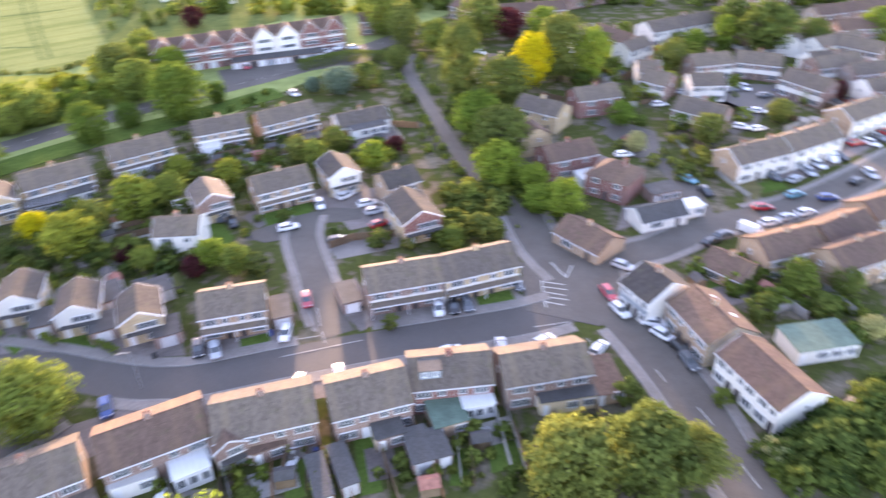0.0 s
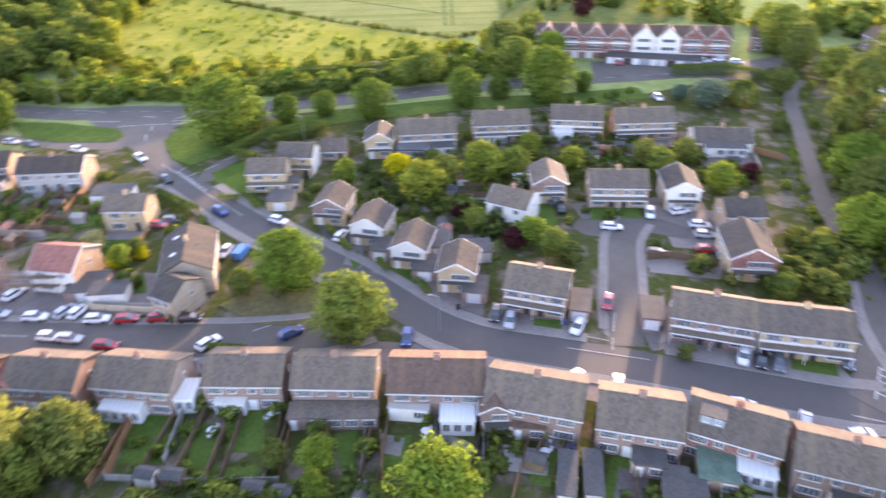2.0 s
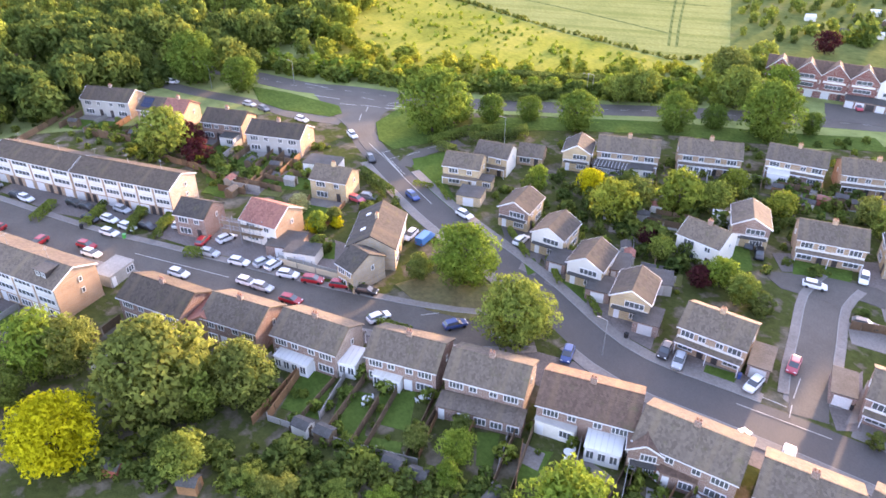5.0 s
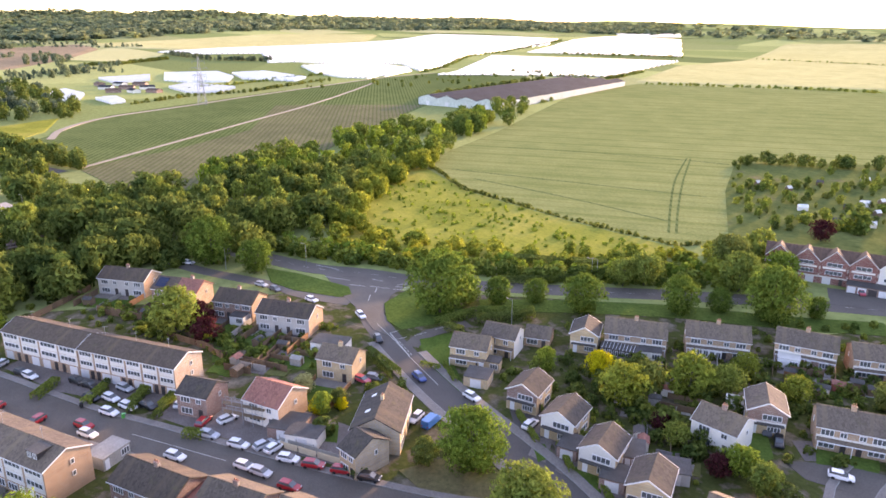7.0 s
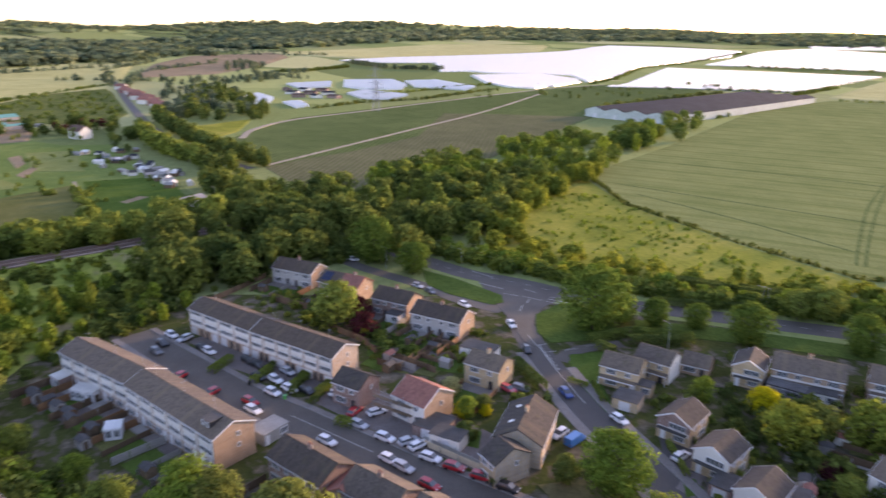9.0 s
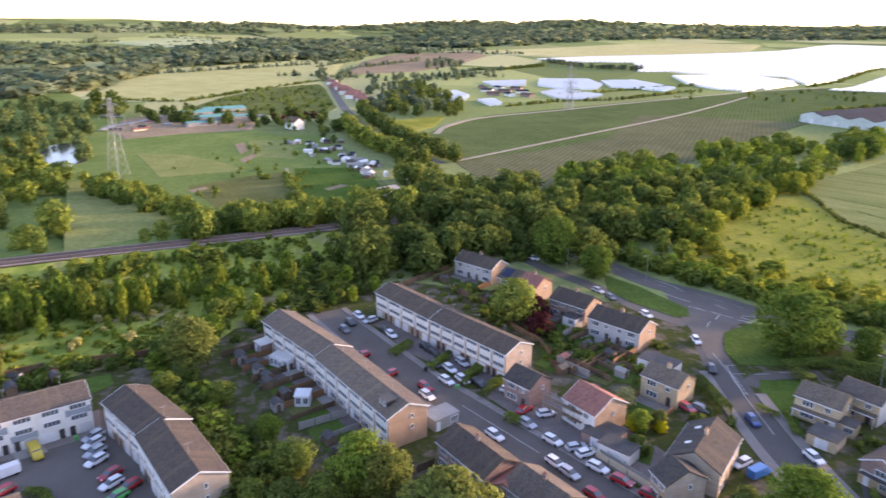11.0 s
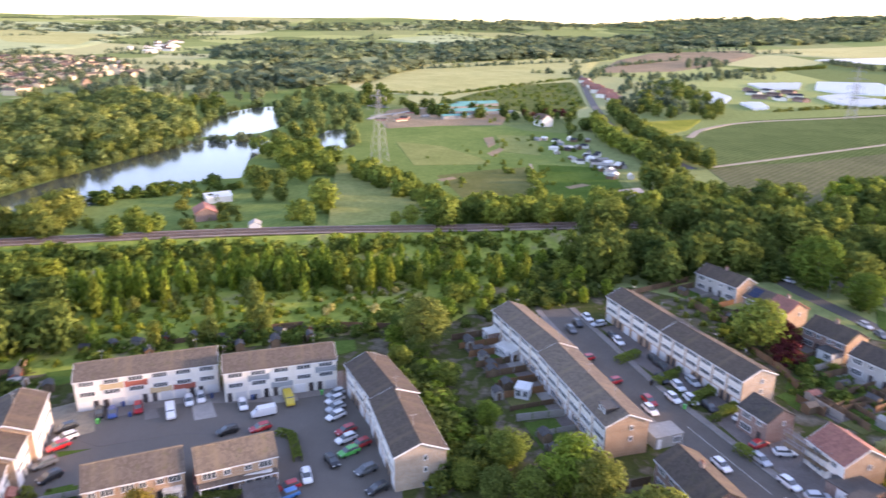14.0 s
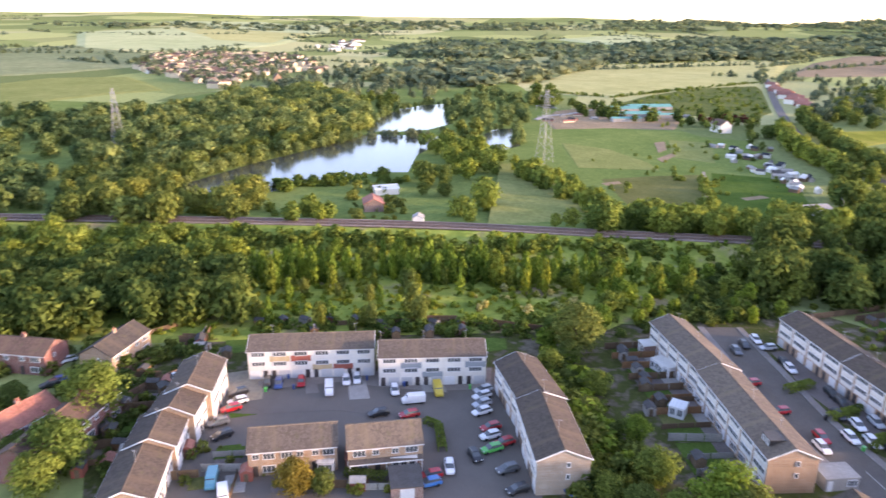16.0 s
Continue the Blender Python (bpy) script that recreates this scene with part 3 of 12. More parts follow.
def house(x, y, yaw, length, depth, kind="semi", n=2, wall="brick_tan", roof="tile_grey", front=-1, clad="", label="", chimneys=1,
          porch=True, skylights=0, gable="", group="", detail=True, bars=2, category="house", z=0.0, solar=0, eaves=0.0, chim_y=0.0, endface=0):
    """A pitched-roof house or terrace: its ridge runs along local x, its street front looks to local y * front."""
    eave, pitch, floors = KINDS[kind]
    eave = eaves or eave
    ridge = eave + depth / 2 * pitch
    hl, hd = length / 2, depth / 2
    th = empty("terrace_house" if n > 2 else "house", pose(x, y, z, 0, 0, yaw), label, category, group)
    bm = bmesh.new()
    prism(bm, [(-hd, -0.3), (hd, -0.3), (hd, eave), (0, ridge), (-hd, eave)], -hl, hl)
    if gable:
        bmesh.ops.bisect_plane(bm, geom=bm.verts[:] + bm.edges[:] + bm.faces[:], plane_co=(0, 0, eave * 0.5 if endface else 0), plane_no=(0, 0, 1))
        for f in bm.faces:
            if abs(f.normal.x) > 0.9 and f.calc_center_median().z > (eave * 0.5 if endface else -1):
                f.material_index = 1
    part("wall", bm, [wall, gable or wall], th)
    ov = 0.32
    rf = None
    for s in (-1, 1):
        bm = bmesh.new()
        roof_slope(bm, -hl - 0.22, hl + 0.22, s * (hd + ov), eave - ov * pitch + 0.1, 0.0, ridge + 0.1)
        ob = part("roof_slope", bm, roof, th)
        rf = rf or ob
        bm = bmesh.new()
        box(bm, 0, s * (hd + ov + 0.05), eave - ov * pitch - 0.02, length + 0.46, 0.11, 0.12)
        part("gutter", bm, "upvc", th)
    bm = bmesh.new()
    prism(bm, [(-0.16, ridge + 0.06), (0.16, ridge + 0.06), (0.08, ridge + 0.22), (-0.08, ridge + 0.22)], -hl - 0.24, hl + 0.24)
    part("ridge_tiles", bm, roof, th)
    for s in (-1, 1):
        bm = bmesh.new()
        for k in (-1, 1):
            d = Vector((0, -k * (hd + ov), (hd + ov) * pitch))
            a = Vector((0, k * (hd + ov), eave - ov * pitch))
            q = [a + Vector((0, 0, 0.14)), a + d + Vector((0, 0, 0.14)), a + d - Vector((0, 0, 0.1)), a - Vector((0, 0, 0.1))]
            prism(bm, [(p.y, p.z) for p in q], s * (hl + 0.2) - 0.04, s * (hl + 0.2) + 0.05)
        part("bargeboard", bm, "upvc" if endface or kind == "town" or wall.startswith("render") else roof, th)
    w = length / n
    for i in range(chimneys):
        cx = -hl + length * (i + 0.5) / chimneys if chimneys > 1 else 0.0
        chimney_at(th, cx, chim_y, ridge - 0.2, "brick_brown" if wall.startswith("render") else wall)
    if kind == "town":
        def aerial_mesh(bm):
            tube(bm, (0, 0, 0), (0, 0, 2.2), 0.03, 0.03, 6)
            tube(bm, (-0.6, 0, 2.1), (0.6, 0, 2.1), 0.025, 0.025, 5)
            for j in range(5):
                tube(bm, (-0.5 + j * 0.25, -0.3, 2.1), (-0.5 + j * 0.25, 0.3, 2.1), 0.015, 0.015, 4)
        for i in range(0, n, 2):
            attach("aerial", kept(("aerial",), aerial_mesh, ["steel"]), th, at=pose(-hl + w * (i + 0.9), 0.15, ridge + 0.1, 0, 0, 40 + 25 * i))
    if solar:
        m = pose(-hl * 0.35, front * hd * 0.5, (eave + ridge) / 2 + 0.24, -front * math.degrees(math.atan(pitch)))
        for i in range(3):
            for j in range(2):
                attach("solar_panel", kept(("solar_panel",), lambda bm: box(bm, 0, 0, 0, 1.0, 1.62, 0.05), ["solar"]), th, at=m @ pose((i - 1) * 1.05, (j - 0.5) * 1.7, 0))
    for i in range(skylights):
        def sky_mesh(bm):
            box(bm, 0, 0, 0, 0.8, 1.1, 0.12)
        sx = -hl + length * (i + 0.6) / (skylights + 0.3)
        attach("skylight", kept(("skylight",), sky_mesh, ["upvc"]), th,
               at=pose(sx, -front * hd * 0.5, (eave + ridge) / 2 + 0.16, front * math.degrees(math.atan(pitch))))
    if not detail:
        return th
    fh = eave / floors
    seen = (-1, 1)
    if math.hypot(x, y) > 165:
        seen = (1,) if math.sin(radians(yaw)) * x - math.cos(radians(yaw)) * y > 0 else (-1,)
    for i in range(n):
        cx = -hl + w * (i + 0.5)
        flip = 1 if i % 2 else -1
        for s in seen:
            yy = s * hd
            isf = s == front
            for k in range(floors):
                zc = k * fh + fh * 0.56
                if k == 0:
                    if isf and kind in ("town", "red"):
                        door_at(th, cx + flip * w * 0.2, yy + s * 0.03, 2.3, 2.05, s, "garage_white", "garage_door")
                        door_at(th, cx - flip * w * 0.3, yy + s * 0.03, 0.95, 2.05, s)
                    else:
                        window_at(th, cx + flip * w * 0.18, yy + s * 0.04, zc, min(2.7, w * 0.46), 1.4, s, bars=bars)
                        door_at(th, cx - flip * w * 0.28, yy + s * 0.03, 0.95 if isf else 1.3, 2.05, s, "door_dark" if isf else "upvc")
                elif kind == "town":
                    window_at(th, cx, yy + s * 0.04, k * fh + fh * 0.63, w * (0.62 if isinstance(clad, list) else 0.78), 1.1, s, bars=3)
                else:
                    window_at(th, cx + flip * w * 0.2, yy + s * 0.04, zc, min(2.2, w * 0.40), 1.3, s, bars=bars)
                    window_at(th, cx - flip * w * 0.24, yy + s * 0.04, zc, min(1.2, w * 0.24), 1.1, s, bars=1)
        if clad and floors > 1:
            cols = clad if isinstance(clad, (list, tuple)) else [clad]
            for s in ((-1, 1) if kind == "town" else (front,)):
                for k in range(1, floors):
                    bm = bmesh.new()
                    if kind == "town" and len(cols) > 1:
                        box(bm, cx, s * (hd + 0.012), k * fh + fh * 0.12, w - 0.2, 0.03, fh * 0.62)
                    elif kind == "town":
                        box(bm, cx, s * (hd + 0.012), (k + 0.5) * fh, w - 0.55, 0.03, fh * 0.97)
                    else:
                        box(bm, cx, s * (hd + 0.012), k * fh + 0.14, w - 0.12, 0.03, fh * 0.46)
                    part("cladding", bm, cols[(i * 2 + k // 2) % len(cols)], th)
    for s in (-1, 1):
        if s == endface:
            for k in range(floors):
                window_at(th, s * (hl + 0.04), depth * (0.12 if k else 0.2), k * fh + fh * 0.55, depth * (0.5 if k else 0.34), 1.2, s, "x", 3)
            door_at(th, s * (hl + 0.03), -depth * 0.3, 0.95, 2.05, s, "upvc", "door", "x")
            bm = bmesh.new()
            box(bm, s * (hl + 0.012), 0, fh + 0.1, 0.03, depth - 0.3, 0.8)
            part("cladding", bm, "cladding_white", th)
            bm = bmesh.new()
            prism(bm, [(-hd + 0.4, 2.6), (hd - 0.4, 2.6), (hd - 0.4, 2.45), (-hd + 0.4, 2.45)], s * hl if s < 0 else hl, s * (hl + 1.0) if s > 0 else -hl - 1.0)
            part("porch_roof", bm, "felt", th)
        elif kind != "bung" and depth > 6:
            window_at(th, s * (hl + 0.04), 0.8, fh * (floors - 0.45), 0.7, 1.0, s, "x", 0)
            if floors > 2:
                window_at(th, s * (hl + 0.04), 0.8, fh * (floors - 1.45), 0.7, 1.0, s, "x", 0)
    if porch and kind == "semi":
        bm = bmesh.new()
        prism(bm, [(front * (hd - 0.05), 2.75), (front * (hd + 1.3), 2.5), (front * (hd + 1.3), 2.32), (front * (hd - 0.05), 2.4)], -hl + 0.15, hl - 0.15)
        pr = part("porch_roof", bm, roof, th)
        bm = bmesh.new()
        box(bm, 0, front * (hd + 1.34), 2.42, length - 0.3, 0.06, 0.2)
        part("fascia", bm, "upvc", pr)
        for i in range(n + 1):
            def post_mesh(bm):
                box(bm, 0, 0, 1.2, 0.12, 0.12, 2.4)
            attach("porch_post", kept(("porch_post",), post_mesh, ["upvc"]), th, at=pose(-hl + 0.3 + (length - 0.6) * i / n, front * (hd + 1.2), 0))
    return th


def hip_house(x, y, yaw, length, depth, wall, roof, label, group, eave=5.0):
    """A detached house under a four-sided roof laid in courses."""
    th = empty("house", pose(x, y, 0, 0, 0, yaw), label, "house", group)
    bm = bmesh.new()
    box(bm, 0, 0, eave / 2 - 0.15, length, depth, eave + 0.3)
    part("wall", bm, wall, th)
    bm = bmesh.new()
    rise_to, n, rings = depth * 0.36, 11, []
    for i in range(n):
        a, b = 1 - i / n, 1 - (i + 1) / n
        for q, z in ((a, eave - 0.16 + rise_to * i / n), (b, eave - 0.16 + rise_to * (i + 1) / n - 0.03)):
            hy = (depth / 2 + 0.4) * q
            hx = (length / 2 + 0.4) - (depth / 2 + 0.4) * (1 - q)
            rings.append([bm.verts.new(v) for v in ((-hx, -hy, z), (hx, -hy, z), (hx, hy, z), (-hx, hy, z))])
    for lo, hi in zip(rings, rings[1:]):
        for k in range(4):
            bm.faces.new((lo[k], lo[(k + 1) % 4], hi[(k + 1) % 4], hi[k]))
    bm.faces.new(rings[0][::-1])
    bm.faces.new(rings[-1])
    part("roof", bm, roof, th)
    chimney_at(th, length * 0.2, 0, eave + rise_to - 0.7, wall)
    for k in (0, 1):
        for u in (-0.26, 0.26):
            window_at(th, length * u, -depth / 2 - 0.04, 1.5 + 2.5 * k, 1.7, 1.2, -1)
            window_at(th, length * u, depth / 2 + 0.04, 1.5 + 2.5 * k, 1.7, 1.2, 1)
    door_at(th, 0, -depth / 2 - 0.03, 0.95, 2.05, -1)
    return th


def lean(x, y, yaw, length, depth, h=2.5, wall="brick_brown", roof="felt", label="flat-roofed extension behind a house", glass=False, name="extension", door=0, fall=0.15):
    """A low box with a shallow roof: an extension, conservatory, garage or shed."""
    th = empty(name, pose(x, y, 0, 0, 0, yaw), label, name.replace("_", " "))
    bm = bmesh.new()
    prism(bm, [(-depth / 2, -0.2), (depth / 2, -0.2), (depth / 2, h), (-depth / 2, h - fall)], -length / 2, length / 2)
    part("wall", bm, wall, th)
    bm = bmesh.new()
    prism(bm, [(-depth / 2 - 0.15, h - fall + 0.01), (depth / 2 + 0.15, h + 0.01), (depth / 2 + 0.15, h + 0.14), (-depth / 2 - 0.15, h - fall + 0.14)], -length / 2 - 0.15, length / 2 + 0.15)
    rf = part("roof", bm, roof, th)
    if glass:
        for i in range(int(length / 0.8)):
            attach("glazing_bar", kept(("glazing_bar", depth), lambda bm: box(bm, 0, 0, 0, 0.07, depth + 0.3, 0.06), ["upvc"]), rf,
                   at=pose(-length / 2 + 0.4 + i * 0.8, 0, h - fall / 2 + 0.16, math.degrees(math.atan2(fall, depth))))
    if glass:
        for i in range(max(1, int(length / 1.3))):
            window_at(th, -length / 2 + length * (i + 0.5) / max(1, int(length / 1.3)), -depth / 2 - 0.03, h * 0.55, 1.1, 1.5, -1, bars=1)
    elif door:
        door_at(th, 0, -depth / 2 - 0.03, min(2.4, length - 0.4), 2.0, -1, "garage_white", "garage_door")
    else:
        for i in range(max(1, int((length - 1.6) / 2.4))):
            window_at(th, length / 2 - 1.2 - i * 2.4, -depth / 2 - 0.03, h * 0.55, 1.8, 1.3, -1, bars=2)
        door_at(th, -length / 2 + 0.8, -depth / 2 - 0.03, 0.9, 2.0, -1, "upvc")
    return th


def shed(x, y, yaw, length=2.6, depth=2.0, wall="shed_wall", roof="felt", label="small timber garden shed with felt roof"):
    th = empty("garden_shed", pose(x, y, 0, 0, 0, yaw), label, "shed", "garden sheds")
    def wall_mesh(bm):
        prism(bm, [(-depth / 2, -0.1), (depth / 2, -0.1), (depth / 2, 1.8), (0, 2.3), (-depth / 2, 1.8)], -length / 2, length / 2)
    def roof_mesh(bm):
        for s in (-1, 1):
            prism(bm, [(s * (depth / 2 + 0.12), 1.7), (0, 2.32), (0, 2.4), (s * (depth / 2 + 0.12), 1.78)], -length / 2 - 0.1, length / 2 + 0.1)
    attach("wall", kept(("wall", "shed", length, depth, wall), wall_mesh, [wall]), th)
    attach("roof", kept(("roof", "shed", length, depth, roof), roof_mesh, [roof]), th)
    door_at(th, length / 2 + 0.03, 0, 0.75, 1.65, 1, "shed_wall", "door", "x")


def fence(pts, h=1.7, material="wood_fence", label="weathered close-board timber garden fence", posts=True):
    """Panels between posts along a line."""
    th = empty("fence", pose(pts[0][0], pts[0][1], 0), label, "fence", "garden fences")
    o = Vector(pts[0])
    for a, b in zip(pts, pts[1:]):
        a, b = Vector(a) - o, Vector(b) - o
        n = max(1, round((b - a).length / (1.9 if posts else 3.8)))
        step = (b - a).length / n
        yaw = math.degrees(math.atan2((b - a).y, (b - a).x))
        for i in range(n):
            c = a + (b - a) * ((i + 0.5) / n)
            def panel(bm):
                box(bm, 0, 0, 0.85, 1.8, 0.04, 1.66)
                box(bm, 0, 0, 1.7, 1.86, 0.08, 0.06)
            attach("panel", kept(("panel", material), panel, [material]), th, at=pose(c.x, c.y, 0, 0, 0, yaw) @ Matrix.Diagonal((step / 1.9, 1, h / 1.7, 1)))
            def post(bm):
                box(bm, 0, 0, 0.9, 0.1, 0.1, 1.85)
            p = a + (b - a) * (i / n)
            if posts and i % 2 == 0:
                attach("post", kept(("post", material), post, [material]), th, at=pose(p.x, p.y, 0, 0, 0, yaw))


# ---- kinds of things: vehicles ----
def car_body(bm, van=False):
    """Lofted body from cross-sections along its length, nose at +x."""
    if van:
        secs = [(-2.35, .85, .45, 1.9, .80), (-2.3, .9, .3, 1.95, .84), (1.0, .92, .3, 1.98, .84), (1.35, .92, .3, 1.85, .80), (1.9, .9, .3, 1.15, .82), (2.45, .84, .32, .95, .74), (2.55, .78, .4, .8, .7)]
    else:
        secs = [(-2.12, .74, .45, .82, .70), (-2.02, .84, .3, .98, .76), (-1.4, .87, .26, 1.0, .79), (0, .88, .24, .98, .8), (.9, .87, .26, .93, .79), (1.75, .84, .28, .78, .72), (2.08, .74, .34, .64, .64)]
    rings = []
    for x, w, z0, z1, wt in secs:
        m = (z0 + z1) / 2
        ring = [(-w * .9, z0), (w * .9, z0), (w, z0 + .12), (w, m + .1), (wt, z1), (-wt, z1), (-w, m + .1), (-w, z0 + .12)]
        rings.append([bm.verts.new((x, yy, zz)) for yy, zz in ring])
    for a, b in zip(rings, rings[1:]):
        for i in range(8):
            bm.faces.new((a[i], a[(i + 1) % 8], b[(i + 1) % 8], b[i]))
    bm.faces.new(rings[0])
    bm.faces.new(rings[-1][::-1])
    bmesh.ops.recalc_face_normals(bm, faces=bm.faces[:])


def loft4(bm, secs):
    rings = [[bm.verts.new((x, s * w, z)) for s, w, z in ((-1, w0, z0), (1, w0, z0), (1, w1, z1), (-1, w1, z1))] for x, w0, z0, w1, z1 in secs]
    for a, b in zip(rings, rings[1:]):
        for i in range(4):
            bm.faces.new((a[i], a[(i + 1) % 4], b[(i + 1) % 4], b[i]))
    bm.faces.new(rings[0])
    bm.faces.new(rings[-1][::-1])
    bmesh.ops.recalc_face_normals(bm, faces=bm.faces[:])


def car(x, y, yaw, colour="silver", kind="hatch", at_kerb="beside the kerb", z=0.09):
    van = kind == "van"
    th = empty("van" if van else "car", pose(x, y, z, 0, 0, yaw),
               "%s %s parked %s" % ({"sky": "bright blue"}.get(colour, colour), "panel van" if van else "hatchback car", at_kerb), "van" if van else "car", "parked vehicles")
    attach("body", kept(("body", kind, colour), lambda bm: car_body(bm, van), ["paint_" + colour]), th)
    def cabin(bm):
        if van:
            loft4(bm, [(1.06, .85, 1.25, .78, 1.9), (1.38, .86, 1.22, .76, 1.82), (1.86, .84, 1.16, .74, 1.18)])
        else:
            loft4(bm, [(-1.95, .72, .96, .62, 1.0), (-1.55, .74, .97, .6, 1.40), (.15, .75, .96, .6, 1.43), (1.05, .72, .92, .62, .95)])
    attach("cabin_glass", kept(("cabin_glass", kind), cabin, ["glass_dark"]), th, "dark glazing")
    if not van:
        def roof(bm):
            loft4(bm, [(-1.62, .58, 1.39, .52, 1.42), (-1.45, .62, 1.39, .56, 1.46), (.1, .62, 1.41, .56, 1.49), (.28, .58, 1.40, .54, 1.42)])
        attach("roof", kept(("roof", kind, colour), roof, ["paint_" + colour]), th)
    wx = (1.6, -1.5) if van else (1.32, -1.28)
    for px in wx:
        for s in (-1, 1):
            def wheel(bm):
                tube(bm, (0, -.1, 0), (0, .1, 0), .31, .31, 12)
                for f in list(bm.faces):
                    if abs(f.normal.y) > .9:
                        q = bmesh.ops.inset_region(bm, faces=[f], thickness=.11)
                        f.material_index = 1
            attach("wheel", kept(("wheel",), wheel, ["rubber", "alloy"]), th, at=pose(px, s * .8, .31))
    def lamp(bm):
        box(bm, 0, 0, 0, .14, .3, .14)
    for s in ((-1, 1) if math.hypot(x, y) < 125 else ()):
        attach("headlight", kept(("headlight",), lamp, ["lamp_clear"]), th, at=pose(2.42 if van else 1.98, s * .56, .7 if not van else .82))
        attach("tail_light", kept(("tail_light",), lamp, ["lamp_red"]), th, at=pose(-2.32 if van else -2.03, s * .62, .82))
    return th


# ---- kinds of things: plants ----
def lobes(rng, kind):
    """Centres and radii of the clumps that make a crown of unit height."""
    res = []
    if kind == "round":
        n, base, top, wid = 84, 0.14, 0.98, 0.44
    elif kind == "tall":
        n, base, top, wid = 72, 0.10, 1.0, 0.29
    elif kind == "column":
        n, base, top, wid = 34, 0.08, 1.0, 0.16
    elif kind == "willow":
        n, base, top, wid = 80, 0.08, 0.97, 0.50
    elif kind == "neat":
        n, base, top, wid = 96, 0.07, 0.98, 0.46
    else:
        n, base, top, wid = 26, 0.02, 0.95, 0.55
    for i in range(n):
        u = (i + rng.random()) / n
        z = base + (top - base) * u
        prof = math.sin(math.pi * min(1.0, (0.16 + 0.80 * u))) ** 0.65
        if kind in ("neat", "round", "tall"):
            prof = math.sqrt(1.0 - 0.9 * (2 * u - 1) ** 2)
        a = i * 2.4 + rng.uniform(-.5, .5)
        r = wid * prof * rng.uniform(0.35, 0.92)
        res.append((r * math.cos(a), r * math.sin(a), z * 0.93, wid * (rng.uniform(0.20, 0.33) if kind in ("neat", "round", "tall") else rng.uniform(0.13, 0.30))))
    return res


def crown_arrays(seed, kind, leaves, size):
    """Small leaf cards on the clumps, each turned its own way."""
    rng = random.Random(seed)
    g = np.random.default_rng(seed)
    lb = np.array(lobes(rng, kind))
    pick = g.integers(0, len(lb), leaves)
    d = g.normal(size=(leaves, 3))
    d /= np.linalg.norm(d, axis=1)[:, None]
    d[:, 2] = np.where(g.random(leaves) < 0.75, np.abs(d[:, 2]), d[:, 2])
    rad = lb[pick, 3] * (0.60 + 0.58 * g.random(leaves) ** 0.6)
    c = lb[pick, :3] + d * rad[:, None]
    if kind == "willow":
        c[:, 2] -= 0.14 * g.random(leaves) * (np.hypot(c[:, 0], c[:, 1]) > 0.25)
    c[:, 2] = np.maximum(c[:, 2], 0.03)
    nrm = d + g.normal(size=(leaves, 3)) * 0.55
    nrm /= np.linalg.norm(nrm, axis=1)[:, None]
    t = np.cross(nrm, g.normal(size=(leaves, 3)))
    t /= np.linalg.norm(t, axis=1)[:, None]
    b = np.cross(nrm, t)
    s = size * (0.6 + 0.8 * g.random(leaves))[:, None]
    tall = 1.5 if kind == "willow" else 1.0
    rr = np.percentile(np.hypot(c[:, 0], c[:, 1]), 97)
    c[:, :2] *= 0.5 / rr
    c[:, 2] /= np.percentile(c[:, 2], 99.5)
    v = np.stack([c - t * s - b * s * 0.5, c + t * s * 0.35 - b * s * tall, c + t * s + b * s * 0.4], 1)
    soft = 0.6 * d + 1.6 * (c - np.array((0, 0, 0.42))) + 0.22 * g.normal(size=(leaves, 3))
    soft /= np.linalg.norm(soft, axis=1)[:, None]
    back = (np.cross(v[:, 1] - v[:, 0], v[:, 2] - v[:, 0]) * soft).sum(1) < 0
    v[back] = v[back][:, [0, 2, 1]]
    return v.reshape(-1, 3), np.repeat(soft, 3, 0)


def quads_mesh(name, v, material, k=4, normals=None, tint=None):
    n = len(v) // k
    me = bpy.data.meshes.new(name)
    me.vertices.add(len(v))
    me.vertices.foreach_set("co", v.astype(np.float32).ravel())
    me.loops.add(n * k)
    me.loops.foreach_set("vertex_index", np.arange(n * k, dtype=np.int32))
    me.polygons.add(n)
    me.polygons.foreach_set("loop_start", np.arange(0, n * k, k, dtype=np.int32))
    me.update(calc_edges=True)
    if normals is not None:
        me.attributes.new("custom_normal", "FLOAT_VECTOR", "POINT").data.foreach_set("vector", normals.astype(np.float32).ravel())
    if tint is not None:
        me.attributes.new("tint", "FLOAT", "POINT").data.foreach_set("value", tint.astype(np.float32))
    me.materials.append(MATS[material])
    return me


def trunk_mesh(bm, seed, kind):
    rng = random.Random(seed)
    tube(bm, (0, 0, -0.02), (0.01, 0, 0.3), 0.034, 0.026, 7)
    tube(bm, (0.01, 0, 0.29), (0, 0.01, 0.75), 0.023, 0.008, 6)
    spread = {"column": 0.1, "tall": 0.18}.get(kind, 0.3)
    for i in range(6):
        a, z = i * 1.05 + rng.random(), 0.24 + 0.07 * i
        tube(bm, (0.005, 0, z), (math.cos(a) * spread, math.sin(a) * spread, z + 0.2), 0.013, 0.004, 5)


